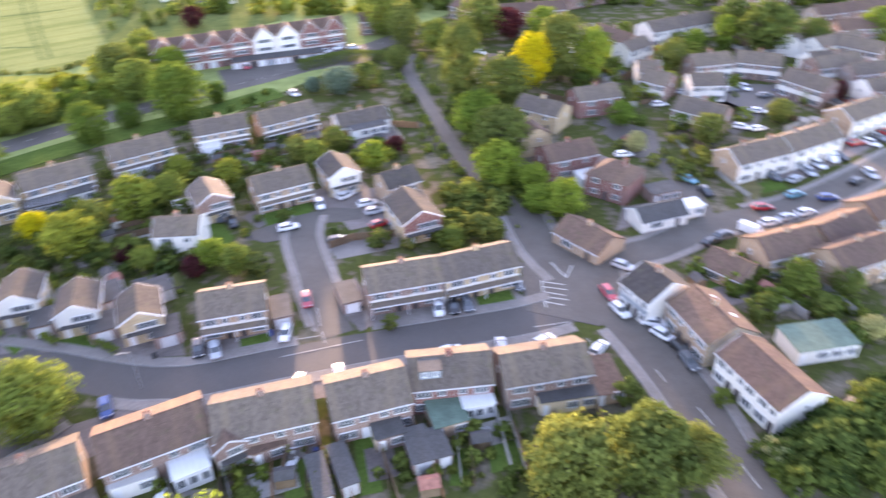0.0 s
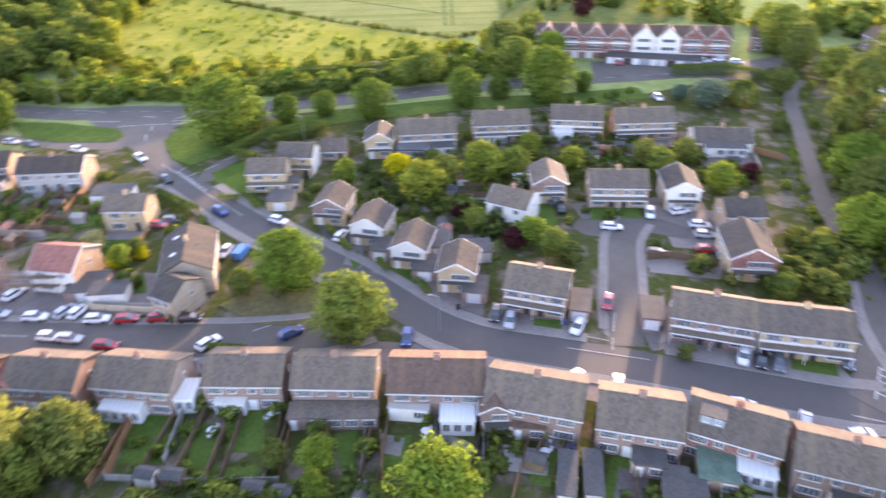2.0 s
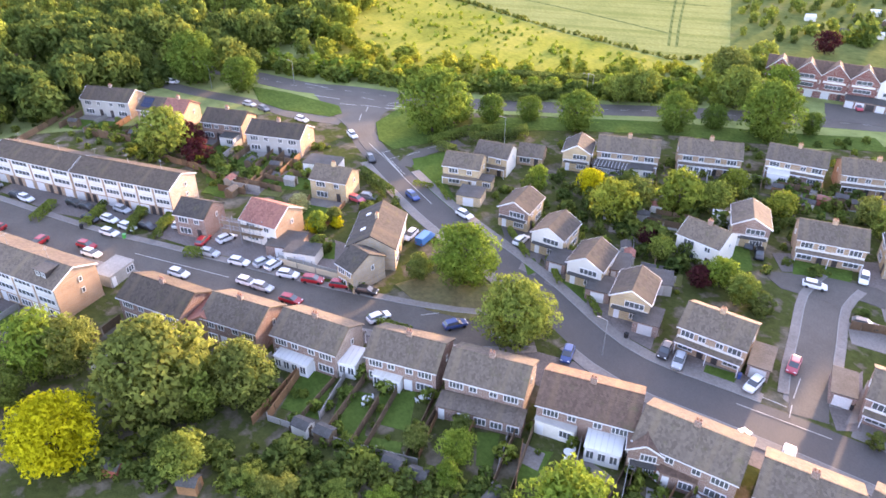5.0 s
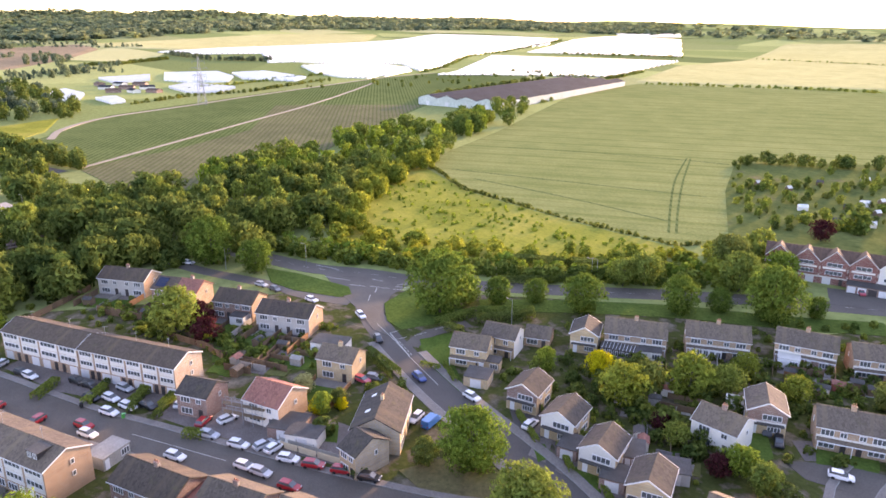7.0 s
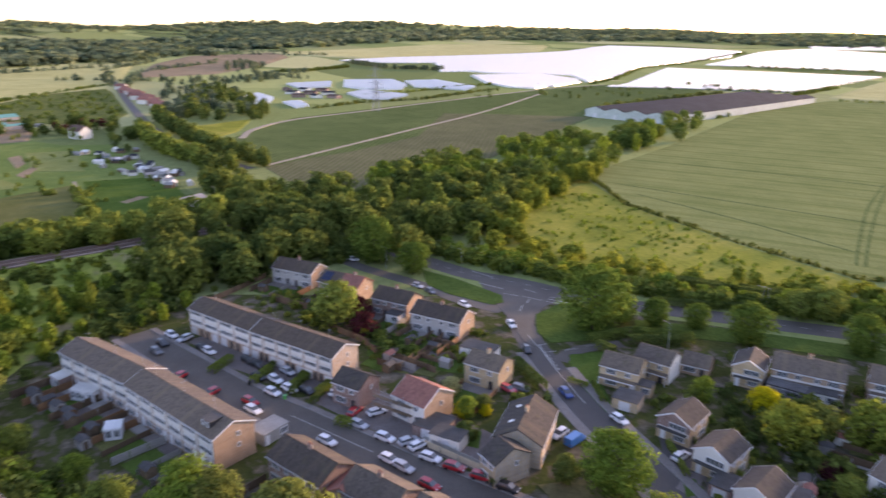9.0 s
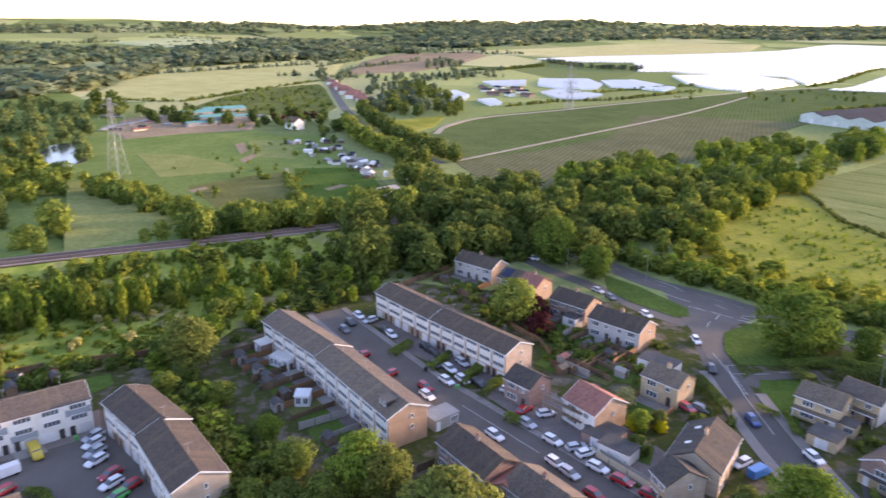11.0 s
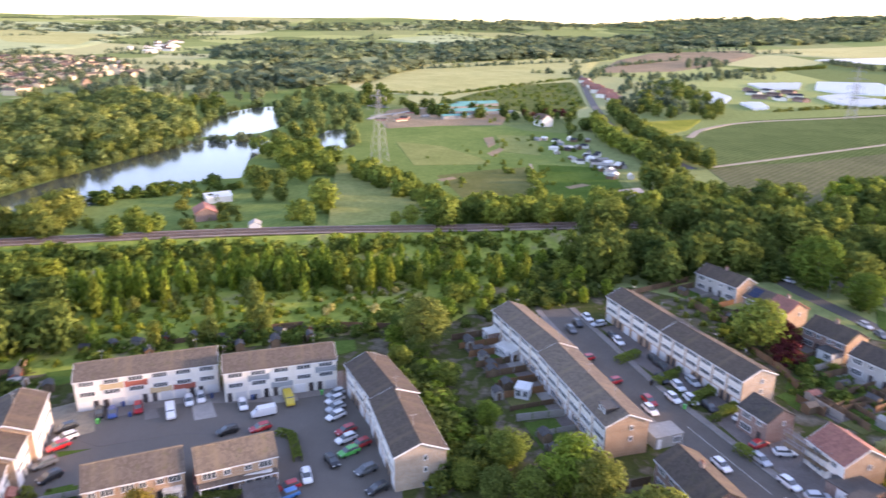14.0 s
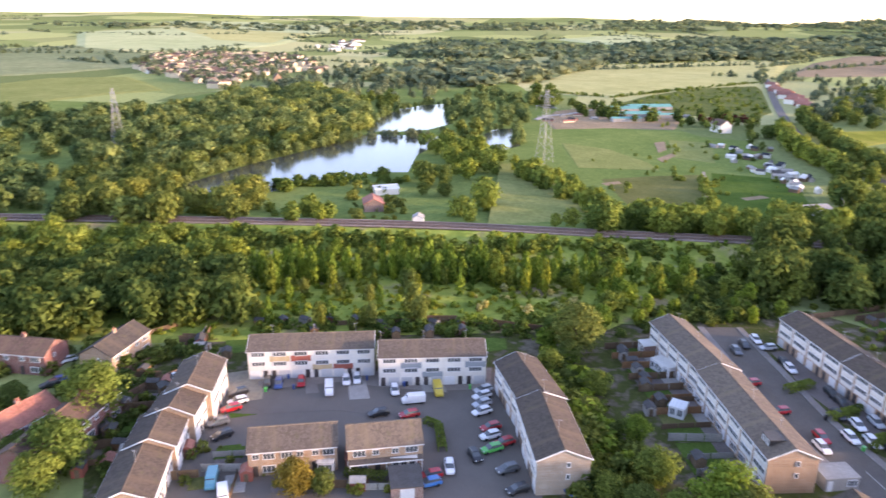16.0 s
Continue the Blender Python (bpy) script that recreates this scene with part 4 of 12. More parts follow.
TREE_WORDS = {"leaf_green": "mid-green", "leaf_dark": "dark green", "leaf_bright": "bright green", "leaf_yellow": "golden yellow", "leaf_olive": "olive green",
              "leaf_red": "dark copper-red", "leaf_pale": "pale cream-green", "leaf_blue": "blue-green", "leaf_bronze": "golden bronze", "leaf_lime": "yellow-green", "leaf_deep": "deep green"}
KIND_WORDS = {"round": "broad round-crowned tree", "neat": "dense round-crowned tree", "tall": "tall oval-crowned tree", "column": "narrow upright tree", "willow": "large drooping willow-like tree", "shrub": "rounded garden shrub"}
NAMES = {"round": "broadleaf_tree", "neat": "street_tree", "tall": "tall_tree", "column": "upright_tree", "willow": "willow_tree", "shrub": "shrub"}


def tree(x, y, h, w, kind="round", leaf="leaf_green", seed=1, dense=1400, where="in a garden", turn=None):
    """A tree of height h and crown width w."""
    th = empty(NAMES[kind], pose(x, y, float(land(x, y)), 0, 0, (seed * 47) % 360), "%s %s %s" % (TREE_WORDS[leaf], KIND_WORDS[kind], where), "shrub" if kind == "shrub" else "tree", "trees")
    unit = 1.0
    k = ("crown", kind, leaf, seed % 5, dense)
    if k not in MESHES:
        v, nv = crown_arrays(seed % 5 + 11, kind, int(dense * 1.25), 1.62 / math.sqrt(dense) + 0.004)
        MESHES[k] = quads_mesh("crown", v, leaf, 3, nv)
    m = Matrix.Diagonal((w / unit, w / unit, h, 1))
    attach("crown", MESHES[k], th, at=m)
    if kind != "shrub":
        attach("trunk", kept(("trunk", kind, seed % 5), lambda bm: trunk_mesh(bm, seed % 5, kind), ["bark"]), th, at=Matrix.Diagonal((w / unit, w / unit, h, 1)))


def inside(px, py, poly):
    res = np.zeros(len(px), bool)
    for (ax, ay), (bx, by) in zip(poly, poly[1:] + poly[:1]):
        hit = ((ay > py) != (by > py)) & (px < (bx - ax) * (py - ay) / (by - ay + 1e-9) + ax)
        res ^= hit
    return res


def spots(poly, n, seed):
    """n places within a polygon."""
    g = np.random.default_rng(seed)
    xs, ys = [p[0] for p in poly], [p[1] for p in poly]
    got = np.zeros((0, 2))
    while len(got) < n:
        q = np.stack([g.uniform(min(xs), max(xs), n * 4), g.uniform(min(ys), max(ys), n * 4)], 1)
        got = np.concatenate([got, q[inside(q[:, 0], q[:, 1], poly)]])
    return got[:n]


def thicket(name, places, h0, h1, leaves, leaf, label, seed=3, kind="round", wide=1.0, category="wood"):
    """Many trees or bushes that nobody would count, as one mesh."""
    g = np.random.default_rng(seed)
    protos = [crown_arrays(70 + i, kind, leaves, 1.7 / math.sqrt(leaves) + 0.004) for i in range(5)]
    out, turned, tints = [], [], []
    zs = land(places[:, 0], places[:, 1])
    for i, (px, py) in enumerate(places):
        h = g.uniform(h0 * 0.8, h1 * 1.04)
        w = h * wide * {"column": 0.42, "tall": 0.7, "shrub": 1.3}.get(kind, 0.92) * g.uniform(0.7, 1.25)
        tints.append(np.full(len(protos[i % 5][0]), g.uniform(0.02, 1.0)))
        a = g.uniform(0, 6.28)
        v, nv = protos[i % 5]
        v = v * (w, w, h)
        ca, sa = math.cos(a), math.sin(a)
        turned.append(np.stack([nv[:, 0] * ca - nv[:, 1] * sa, nv[:, 0] * sa + nv[:, 1] * ca, nv[:, 2]], 1))
        out.append(np.stack([v[:, 0] * ca - v[:, 1] * sa + px, v[:, 0] * sa + v[:, 1] * ca + py, v[:, 2] + zs[i] - 0.02 * h], 1))
    return tagged(new(name, quads_mesh(name, np.concatenate(out), leaf, 3, np.concatenate(turned), np.concatenate(tints))), label, category, "", "stuff")


def along(pts, gap, wander, seed):
    """Places along a line, a little off it."""
    g = np.random.default_rng(seed)
    res = []
    for a, b in zip(pts, pts[1:]):
        a, b = np.array(a, float), np.array(b, float)
        n = max(1, int(np.linalg.norm(b - a) / gap))
        for i in range(n):
            res.append(a + (b - a) * ((i + g.random()) / n) + g.normal(size=2) * wander)
    return np.array(res)


def hedge(pts, h=1.6, w=1.2, leaf="leaf_dark", label="clipped dark green garden hedge"):
    """A clipped hedge of leaves round a solid line."""
    g = np.random.default_rng(int(abs(pts[0][0] * 10 + pts[0][1])) + 5)
    vs = []
    for a, b in zip(pts, pts[1:]):
        a, b = np.array((*a, 0.0)), np.array((*b, 0.0))
        ln = np.linalg.norm(b - a)
        n = int(ln * 70 * max(1.0, w * 1.2))
        t = (b - a) / ln
        s = np.array((-t[1], t[0], 0))
        u, q = g.random(n), g.uniform(-1, 1, n)
        zz = g.random(n) ** 0.7 * h
        side = np.where(g.random(n) < 0.5, q, np.sign(q)) * w / 2
        zz = np.where(np.abs(side) < w * 0.47, h * g.uniform(0.9, 1.06, n), zz)
        c = a + (b - a) * u[:, None] + s * side[:, None] + np.array((0, 0, 1)) * zz[:, None]
        d1 = g.normal(size=(n, 3))
        d1 /= np.linalg.norm(d1, axis=1)[:, None]
        d2 = np.cross(d1, g.normal(size=(n, 3)))
        d2 /= np.linalg.norm(d2, axis=1)[:, None]
        k = 0.17
        vs.append(np.stack([c - d1 * k, c - d2 * k, c + d1 * k, c + d2 * k], 1).reshape(-1, 3))
    v = np.concatenate(vs)
    v[:, 2] += land(v[:, 0], v[:, 1])
    tagged(new("hedge", quads_mesh("hedge", v, leaf)), label, "hedge", "hedges")


def front_gables(th, n):
    """A row of front gables on a terrace, every third pair white."""
    wall = next(o for o in th.children if o.name.startswith("wall"))
    xs = [v.co.x for v in wall.data.vertices]
    hl = max(xs)
    hd = max(v.co.y for v in wall.data.vertices)
    eave, w = 7.2, 2 * hl / n
    top = eave + w * 0.46
    for i in range(n):
        cx = -hl + w * (i + 0.5)
        white = i in (4, 5)
        def face(bm):
            prism(bm, [(-w * .47, 2.6), (w * .47, 2.6), (w * .47, eave), (0, top), (-w * .47, eave)], -3.4, 0.5)
        gb = attach("front_gable", kept(("front_gable", white, round(w, 2)), face, ["render_white" if white else "brick_red"]), th, at=pose(cx, -hd, 0, 0, 0, -90))
        for s in (-1, 1):
            bm = bmesh.new()
            prism(bm, [(s * w * .5, eave - .12), (0, top + .02), (0, top + .18), (s * w * .5, eave + .04)], -4.4, 0.8)
            part("gable_roof", bm, "tile_brown", gb)
            bm = bmesh.new()
            prism(bm, [(s * w * .5, eave - .25), (0, top - .1), (0, top + .1), (s * w * .5, eave - .05)], 0.8, 0.86)
            part("bargeboard", bm, "upvc", gb)
        window_at(th, cx, -hd - 0.55, eave - 0.75, w * .55, 1.2, -1, bars=2)
        window_at(th, cx, -hd - 0.55, 3.9, w * .6, 1.2, -1, bars=3)
        bm = bmesh.new()
        box(bm, cx, -hd - 0.53, 5.3, w * .8, 0.05, 0.6)
        part("cladding", bm, "cladding_white", th)


def garage_block(x, y, yaw, n, label="row of lock-up garages with white doors"):
    th = empty("garage_block", pose(x, y, 0, 0, 0, yaw), label, "garages")
    L = n * 2.7
    bm = bmesh.new()
    box(bm, 0, 0, 1.1, L, 5, 2.5)
    part("wall", bm, "brick_brown", th)
    bm = bmesh.new()
    box(bm, 0, 0, 2.42, L + .3, 5.3, .16)
    part("roof", bm, "felt", th)
    for i in range(n):
        door_at(th, -L / 2 + 2.7 * (i + .5), -2.54, 2.2, 2.0, -1, ("garage_white", "garage_white", "door_dark", "garage_white", "cladding_grey")[i % 5], "garage_door")


def pylon(x, y, h, yaw, label="tall grey steel lattice electricity pylon in a field"):
    th = empty("pylon", pose(x, y, float(land(x, y)), 0, 0, yaw), label, "pylon", "pylons")
    wid = lambda z: 3.4 * (1 - z / h) ** 1.25 + 0.55
    for sx in (-1, 1):
        for sy in (-1, 1):
            bm = bmesh.new()
            rings = []
            for k in range(9):
                z, q = h * k / 8, wid(h * k / 8)
                rings.append([bm.verts.new((sx * q + dx, sy * q + dy, z)) for dx, dy in ((-.07, -.07), (.07, -.07), (.07, .07), (-.07, .07))])
            for a, b in zip(rings, rings[1:]):
                for i in range(4):
                    bm.faces.new((a[i], a[(i + 1) % 4], b[(i + 1) % 4], b[i]))
            part("leg", bm, "steel", th)
    bm = bmesh.new()
    for k in range(10):
        a, b = h * k / 10, h * (k + 1) / 10
        for s in (-1, 1):
            tube(bm, (-wid(a), s * wid(a), a), (wid(b), s * wid(b), b), .05, .05, 3)
            tube(bm, (wid(a), s * wid(a), a), (-wid(b), s * wid(b), b), .05, .05, 3)
            tube(bm, (s * wid(a), -wid(a), a), (s * wid(b), wid(b), b), .05, .05, 3)
            tube(bm, (s * wid(a), wid(a), a), (s * wid(b), -wid(b), b), .05, .05, 3)
    part("bracing", bm, "steel", th)
    for z, r in ((.62, 6.5), (.76, 8.0), (.9, 5.5)):
        bm = bmesh.new()
        for s in (-1, 1):
            for sy in (-1, 1):
                tube(bm, (0, sy * wid(z * h), z * h), (s * r, 0, z * h + .4), .1, .06, 4)
                tube(bm, (0, sy * wid(z * h), z * h + 1.6), (s * r, 0, z * h + .4), .08, .06, 4)
            tube(bm, (s * r, 0, z * h + .4), (s * r, 0, z * h - 2.2), .1, .1, 5)
        part("cross_arm", bm, "steel", th)


def lamp_post(x, y, yaw, h=7.0, label="grey steel street lamp at the road side"):
    th = empty("street_lamp", pose(x, y, 0.1, 0, 0, yaw), label, "street lamp", "street lamps")
    def pole(bm):
        tube(bm, (0, 0, -.1), (0, 0, h), .08, .05, 7)
        tube(bm, (0, 0, h), (1.2, 0, h + .25), .045, .04, 6)
    def head(bm):
        box(bm, 1.45, 0, h + .25, .6, .22, .12)
    attach("pole", kept(("pole", h), pole, ["steel"]), th)
    attach("lamp_head", kept(("lamp_head", h), head, ["concrete"]), th)


def tunnels(name, poly, yaw, gap, r, material, label, seed=1):
    """Rows of hooped tunnels that fill a piece of ground."""
    p = np.array(poly)
    c = p.mean(0)
    a = radians(yaw)
    rot = np.array([[math.cos(a), math.sin(a)], [-math.sin(a), math.cos(a)]])
    q = (p - c) @ rot.T
    vs, fs = [], []
    for v in np.arange(q[:, 1].min() + gap / 2, q[:, 1].max(), gap):
        cr = []
        for (ax, ay), (bx, by) in zip(q, np.roll(q, -1, 0)):
            if (ay > v) != (by > v):
                cr.append(ax + (bx - ax) * (v - ay) / (by - ay))
        cr.sort()
        for u0, u1 in zip(cr[::2], cr[1::2]):
            n = max(1, int((u1 - u0) / 60))
            for k in range(n):
                ends = [u0 + (u1 - u0) * k / n, u0 + (u1 - u0) * (k + 1) / n]
                base = len(vs)
                for u in ends:
                    x0, y0 = rot.T @ np.array((u, v)) + c
                    z0 = float(land(x0, y0))
                    for j in range(7):
                        th = math.pi * j / 6
                        dx, dy = rot.T @ np.array((0, r * math.cos(th)))
                        vs.append((x0 + dx, y0 + dy, z0 - .2 + r * .95 * math.sin(th)))
                for j in range(6):
                    fs.append((base + j, base + j + 1, base + 8 + j, base + 7 + j))
                fs.append(tuple(base + j for j in range(7)))
                fs.append(tuple(base + 13 - j for j in range(7)))
    me = bpy.data.meshes.new(name)
    me.from_pydata(vs, [], fs)
    me.materials.append(MATS[material])
    tagged(new(name, me), label, "polytunnels", "", "stuff")


def far_house(x, y, yaw, length, depth, wall, roof, label="small distant village house with pitched roof", h=5.0):
    z = float(land(x, y))
    th = empty("village_house", pose(x, y, z, 0, 0, yaw), label, "house", "village houses")
    def body(bm):
        prism(bm, [(-.5, -.2), (.5, -.2), (.5, .65), (0, 1.0), (-.5, .65)], -.5, .5)
    def top(bm):
        for s in (-1, 1):
            prism(bm, [(s * .56, .62), (0, 1.01), (0, 1.06), (s * .56, .67)], -.52, .52)
    m = Matrix.Diagonal((length, depth, h * 1.5, 1))
    attach("wall", kept(("wall", "far", wall), body, [wall]), th, at=m)
    attach("roof", kept(("roof", "far", roof), top, [roof]), th, at=m)


def big_barn(x, y, yaw, length, spans, width, h, label, wall="barn_wall", roof="barn_roof"):
    th = empty("barn", pose(x, y, float(land(x, y)), 0, 0, yaw), label, "barn")
    for i in range(spans):
        yy = (i - (spans - 1) / 2) * width
        bm = bmesh.new()
        prism(bm, [(yy - width / 2, -1), (yy + width / 2, -1), (yy + width / 2, h), (yy, h + width * .14), (yy - width / 2, h)], -length / 2, length / 2)
        part("wall", bm, wall, th)
        for s in (-1, 1):
            bm = bmesh.new()
            prism(bm, [(yy + s * width * .5, h + .05), (yy, h + width * .14 + .05), (yy, h + width * .14 + .3), (yy + s * width * .5, h + .3)], -length / 2 - .4, length / 2 + .4)
            part("roof_slope", bm, roof, th)
    for i in range(spans):
        door_at(th, length / 2 + .05, (i - (spans - 1) / 2) * width, 4.0, 4.0, 1, "garage_white", "barn_door", "x")


def gardens(x, y, yaw, length, depth, n, side, reach, skip=(), fill=False):
    """Fences between the back gardens of a row, running away from the house."""
    m = pose(x, y, 0, 0, 0, yaw)
    w = length / n
    for i in range(n if fill else 0):
        def strip(d0, d1, i=i):
            q = [(-length / 2 + w * i + 0.2, d0), (-length / 2 + w * (i + 1) - 0.2, d0), (-length / 2 + w * (i + 1) - 0.2, d1), (-length / 2 + w * i + 0.2, d1)]
            return [tuple((m @ Vector((u, side * (depth / 2 + v), 0))).xy) for u, v in q]
        d = random.uniform(2.5, 4.0)
        sheet("patio", strip(0.1, d), random.choice(("paving", "drive", "concrete", "drive")), 0.075, "paved patio behind a house", category="paving")
        sheet("garden_lawn", strip(d + 0.05, reach * 0.88), random.choice(("lawn", "lawn", "lawn", "lawn_dry", "drive")), 0.075, "narrow back-garden lawn", category="lawn")
        c = m @ Vector((-length / 2 + w * (i + random.uniform(0.3, 0.7)), side * (depth / 2 + reach * 0.72), 0))
        if random.random() < 0.45:
            shed(c.x, c.y, yaw + random.choice((0, 90)), wall=random.choice(("shed_wall", "concrete", "wood_orange", "shed_wall")))
        if random.random() < 0.3:
            c = m @ Vector((-length / 2 + w * (i + 0.5), side * (depth / 2 + 1.6), 0))
            lean(c.x, c.y, yaw + (180 if side > 0 else 0), w * 0.7, 3.0, 2.6, random.choice(("render_white", "upvc", "brick_brown")), random.choice(("felt", "glasshouse", "felt")), label="small rear extension of a townhouse")
    for i in range(n + 1):
        if i in skip:
            continue
        px = -length / 2 + length * i / n
        a = m @ Vector((px, side * (depth / 2 + 0.5), 0))
        b = m @ Vector((px + random.uniform(-.6, .6), side * (depth / 2 + reach * random.uniform(.85, 1.05)), 0))
        fence([(a.x, a.y), (b.x, b.y)], random.choice((1.2, 1.6, 1.7)), random.choice(("wood_fence", "wood_fence", "concrete", "wood_orange")), posts=False)


def paint_line(a, b, w=0.14, z=0.10):
    """A straight painted line on the road."""
    a, b = Vector(a), Vector(b)
    bm = bmesh.new()
    c, d = (a + b) / 2, b - a
    box(bm, 0, 0, 0, d.length, w, 0.01, Matrix.Translation((c.x, c.y, z)) @ Matrix.Rotation(math.atan2(d.y, d.x), 4, "Z"))
    tagged(part("road_marking", bm, "road_paint"), "white painted line on the road", "road marking", "", "structure")


def scaffold(x, y, yaw, length, h):
    """Poles, ledgers and boards against a house under repair."""
    th = empty("scaffold", pose(x, y, 0, 0, 0, yaw), "steel builders' scaffold with timber boards beside a house", "scaffold")
    n = 5
    for i in range(n):
        for yy in (-4.9, -6.0):
            bm = bmesh.new()
            tube(bm, (0, 0, 0), (0, 0, h), .05, .05, 6)
            part("pole", bm, "steel", th, at=pose(-length / 2 + length * i / (n - 1), yy, 0))
    for z in (2.0, 3.9):
        bm = bmesh.new()
        box(bm, 0, -5.45, z, length + .6, 1.0, .06)
        part("board", bm, "shed_wall", th)
        for yy in (-4.9, -6.0):
            bm = bmesh.new()
            tube(bm, (-length / 2 - .3, yy, z + 1.0), (length / 2 + .3, yy, z + 1.0), .04, .04, 6)
            part("rail", bm, "steel", th)


def trampoline(x, y, r=1.8):
    th = empty("trampoline", pose(x, y, 0.05), "round black garden trampoline with padded rim", "trampoline", "garden things")
    bm = bmesh.new()
    tube(bm, (0, 0, .8), (0, 0, .84), r * .86, r * .86, 20)
    part("mat", bm, "rubber", th)
    bm = bmesh.new()
    for i in range(20):
        a, b = math.tau * i / 20, math.tau * (i + 1) / 20
        tube(bm, (r * math.cos(a), r * math.sin(a), .84), (r * math.cos(b), r * math.sin(b), .84), .16, .16, 6)
    part("rim", bm, "paint_blue", th)
    for i in range(4):
        a = math.tau * i / 4 + .4
        bm = bmesh.new()
        tube(bm, (r * math.cos(a), r * math.sin(a), -.05), (r * math.cos(a), r * math.sin(a), .8), .04, .04, 6)
        part("leg", bm, "steel", th)


def patio_set(x, y, yaw, material="upvc"):
    th = empty("patio_table", pose(x, y, 0.05, 0, 0, yaw), "pale round garden table on a paved patio", "garden table", "garden things")
    def top(bm):
        tube(bm, (0, 0, .70), (0, 0, .74), .65, .65, 16)
    def foot(bm):
        tube(bm, (0, 0, -.05), (0, 0, .7), .22, .05, 8)
    attach("tabletop", kept(("tabletop", material), top, [material]), th)
    attach("foot", kept(("foot", material), foot, [material]), th)
    def seat(bm):
        box(bm, 0, 0, .42, .45, .45, .05)
    def back(bm):
        box(bm, -.22, 0, .68, .05, .45, .5)
    def leg(bm):
        box(bm, 0, 0, .2, .05, .05, .44)
    for i in range(2):
        a = 150 * i + 30
        m = pose(x, y, 0.05, 0, 0, yaw) @ pose(0, 0, 0, 0, 0, a) @ pose(-.95, 0, 0)
        ch = empty("garden_chair", m, "pale plastic garden chair round a table", "garden chair", "garden things")
        attach("seat", kept(("seat", material), seat, [material]), ch)
        attach("backrest", kept(("backrest", material), back, [material]), ch)
        for sx in (-.18, .18):
            for sy in (-.18, .18):
                attach("leg", kept(("leg", material), leg, [material]), ch, at=pose(sx, sy, 0))


def wheelie_bin(x, y, yaw, material="rubber"):
    th = empty("wheelie_bin", pose(x, y, 0.06, 0, 0, yaw), "dark plastic wheelie bin beside a house", "bin", "bins")
    def body(bm):
        loft4(bm, [(-.28, .24, .05, .29, .95), (.24, .2, .02, .29, .98)])
    def lid(bm):
        box(bm, 0, 0, 1.0, .66, .62, .06)
    attach("body", kept(("body", "bin", material), body, [material]), th)
    attach("lid", kept(("lid", "bin", material), lid, [material]), th)


def dormer(th, lx, side, w=2.2, material="cladding_grey"):
    """A flat-roofed box dormer on one slope of a house."""
    wall = next(o for o in th.children if o.name.startswith("wall"))
    hd = max(v.co.y for v in wall.data.vertices)
    ridge = max(v.co.z for v in wall.data.vertices)
    bm = bmesh.new()
    box(bm, 0, 0, 0, w, hd * 0.6, 1.5)
    dm = part("dormer", bm, material, th, at=pose(lx, side * hd * 0.42, ridge - 0.75))
    bm = bmesh.new()
    box(bm, 0, 0, 0.8, w + 0.3, hd * 0.6 + 0.3, 0.12)
    part("dormer_roof", bm, "felt", dm)
    for k in (-1, 1):
        bm = bmesh.new()
        lattice(bm, [-.45, -.36, -.04, .04, .36, .45], [-.5, -.41, .41, .5], lambda i, j: i % 2 == 0 or j != 1, -.05, .05)
        part("dormer_window", bm, "upvc", dm, at=pose(k * w * .24, side * hd * 0.3 + side * .04, 0.1))


def rooftops(poly, n, seed):
    """The rest of the village, too far off to tell house from house."""
    g = np.random.default_rng(seed)
    bm = bmesh.new()
    for px, py in spots(poly, n, seed):
        a, ln, dp, h = g.uniform(0, 3.14), g.uniform(9, 18), g.uniform(7, 10), g.uniform(4, 6)
        m = Matrix.Translation((px, py, float(land(px, py)))) @ Matrix.Rotation(a, 4, "Z")
        k = len(bm.faces)
        prism(bm, [(-dp / 2, -1), (dp / 2, -1), (dp / 2, h), (0, h + dp * 0.3), (-dp / 2, h)], -ln / 2, ln / 2)
        bm.faces.ensure_lookup_table()
        new_faces = bm.faces[k:]
        roof = int(g.integers(1, 4))
        for f in new_faces:
            if f.normal.z > 0.4:
                f.material_index = roof
        bmesh.ops.transform(bm, matrix=m, verts=list({v for f in new_faces for v in f.verts}))
    tagged(part("village_rooftops", bm, ["render_cream", "tile_brown", "cladding_tan", "tile_grey"]), "crowded pale houses of a distant village", "village", "", "stuff")

# ---- the ground ----
_xs = np.concatenate([-np.geomspace(4900, 460, 110), np.arange(-450, 260, 7.0), np.geomspace(262, 4900, 60)])
_ys = np.concatenate([-np.geomspace(4900, 420, 80), np.arange(-410, 460, 7.0), np.geomspace(462, 4900, 100)])
_gx, _gy = np.meshgrid(_xs, _ys)
_gv = np.stack([_gx.ravel(), _gy.ravel(), land(_gx.ravel(), _gy.ravel())], 1)
_nx, _ny = len(_xs), len(_ys)
_gf = [(j * _nx + i, j * _nx + i + 1, (j + 1) * _nx + i + 1, (j + 1) * _nx + i) for j in range(_ny - 1) for i in range(_nx - 1)]
_me = bpy.data.meshes.new("ground")
_me.from_pydata(_gv.tolist(), [], _gf)
_me.shade_smooth()
_me.materials.append(MATS["country"])
tagged(new("ground", _me), "wide rolling farmland in a patchwork of greens", "ground", "", "structure")
sheet('town_ground', [(-205, 30), (-165, 108), (-118, 150), (-60, 182), (-22, 236), (30, 330), (230, 400), (240, 60), (60, 20), (-10, 15), (-40, -60), (-90, -110), (-140, -118), (-165, -60), (-178, -12)], 'yard', 0.02, 'patchy ground of gardens and yards between the houses', category='ground')
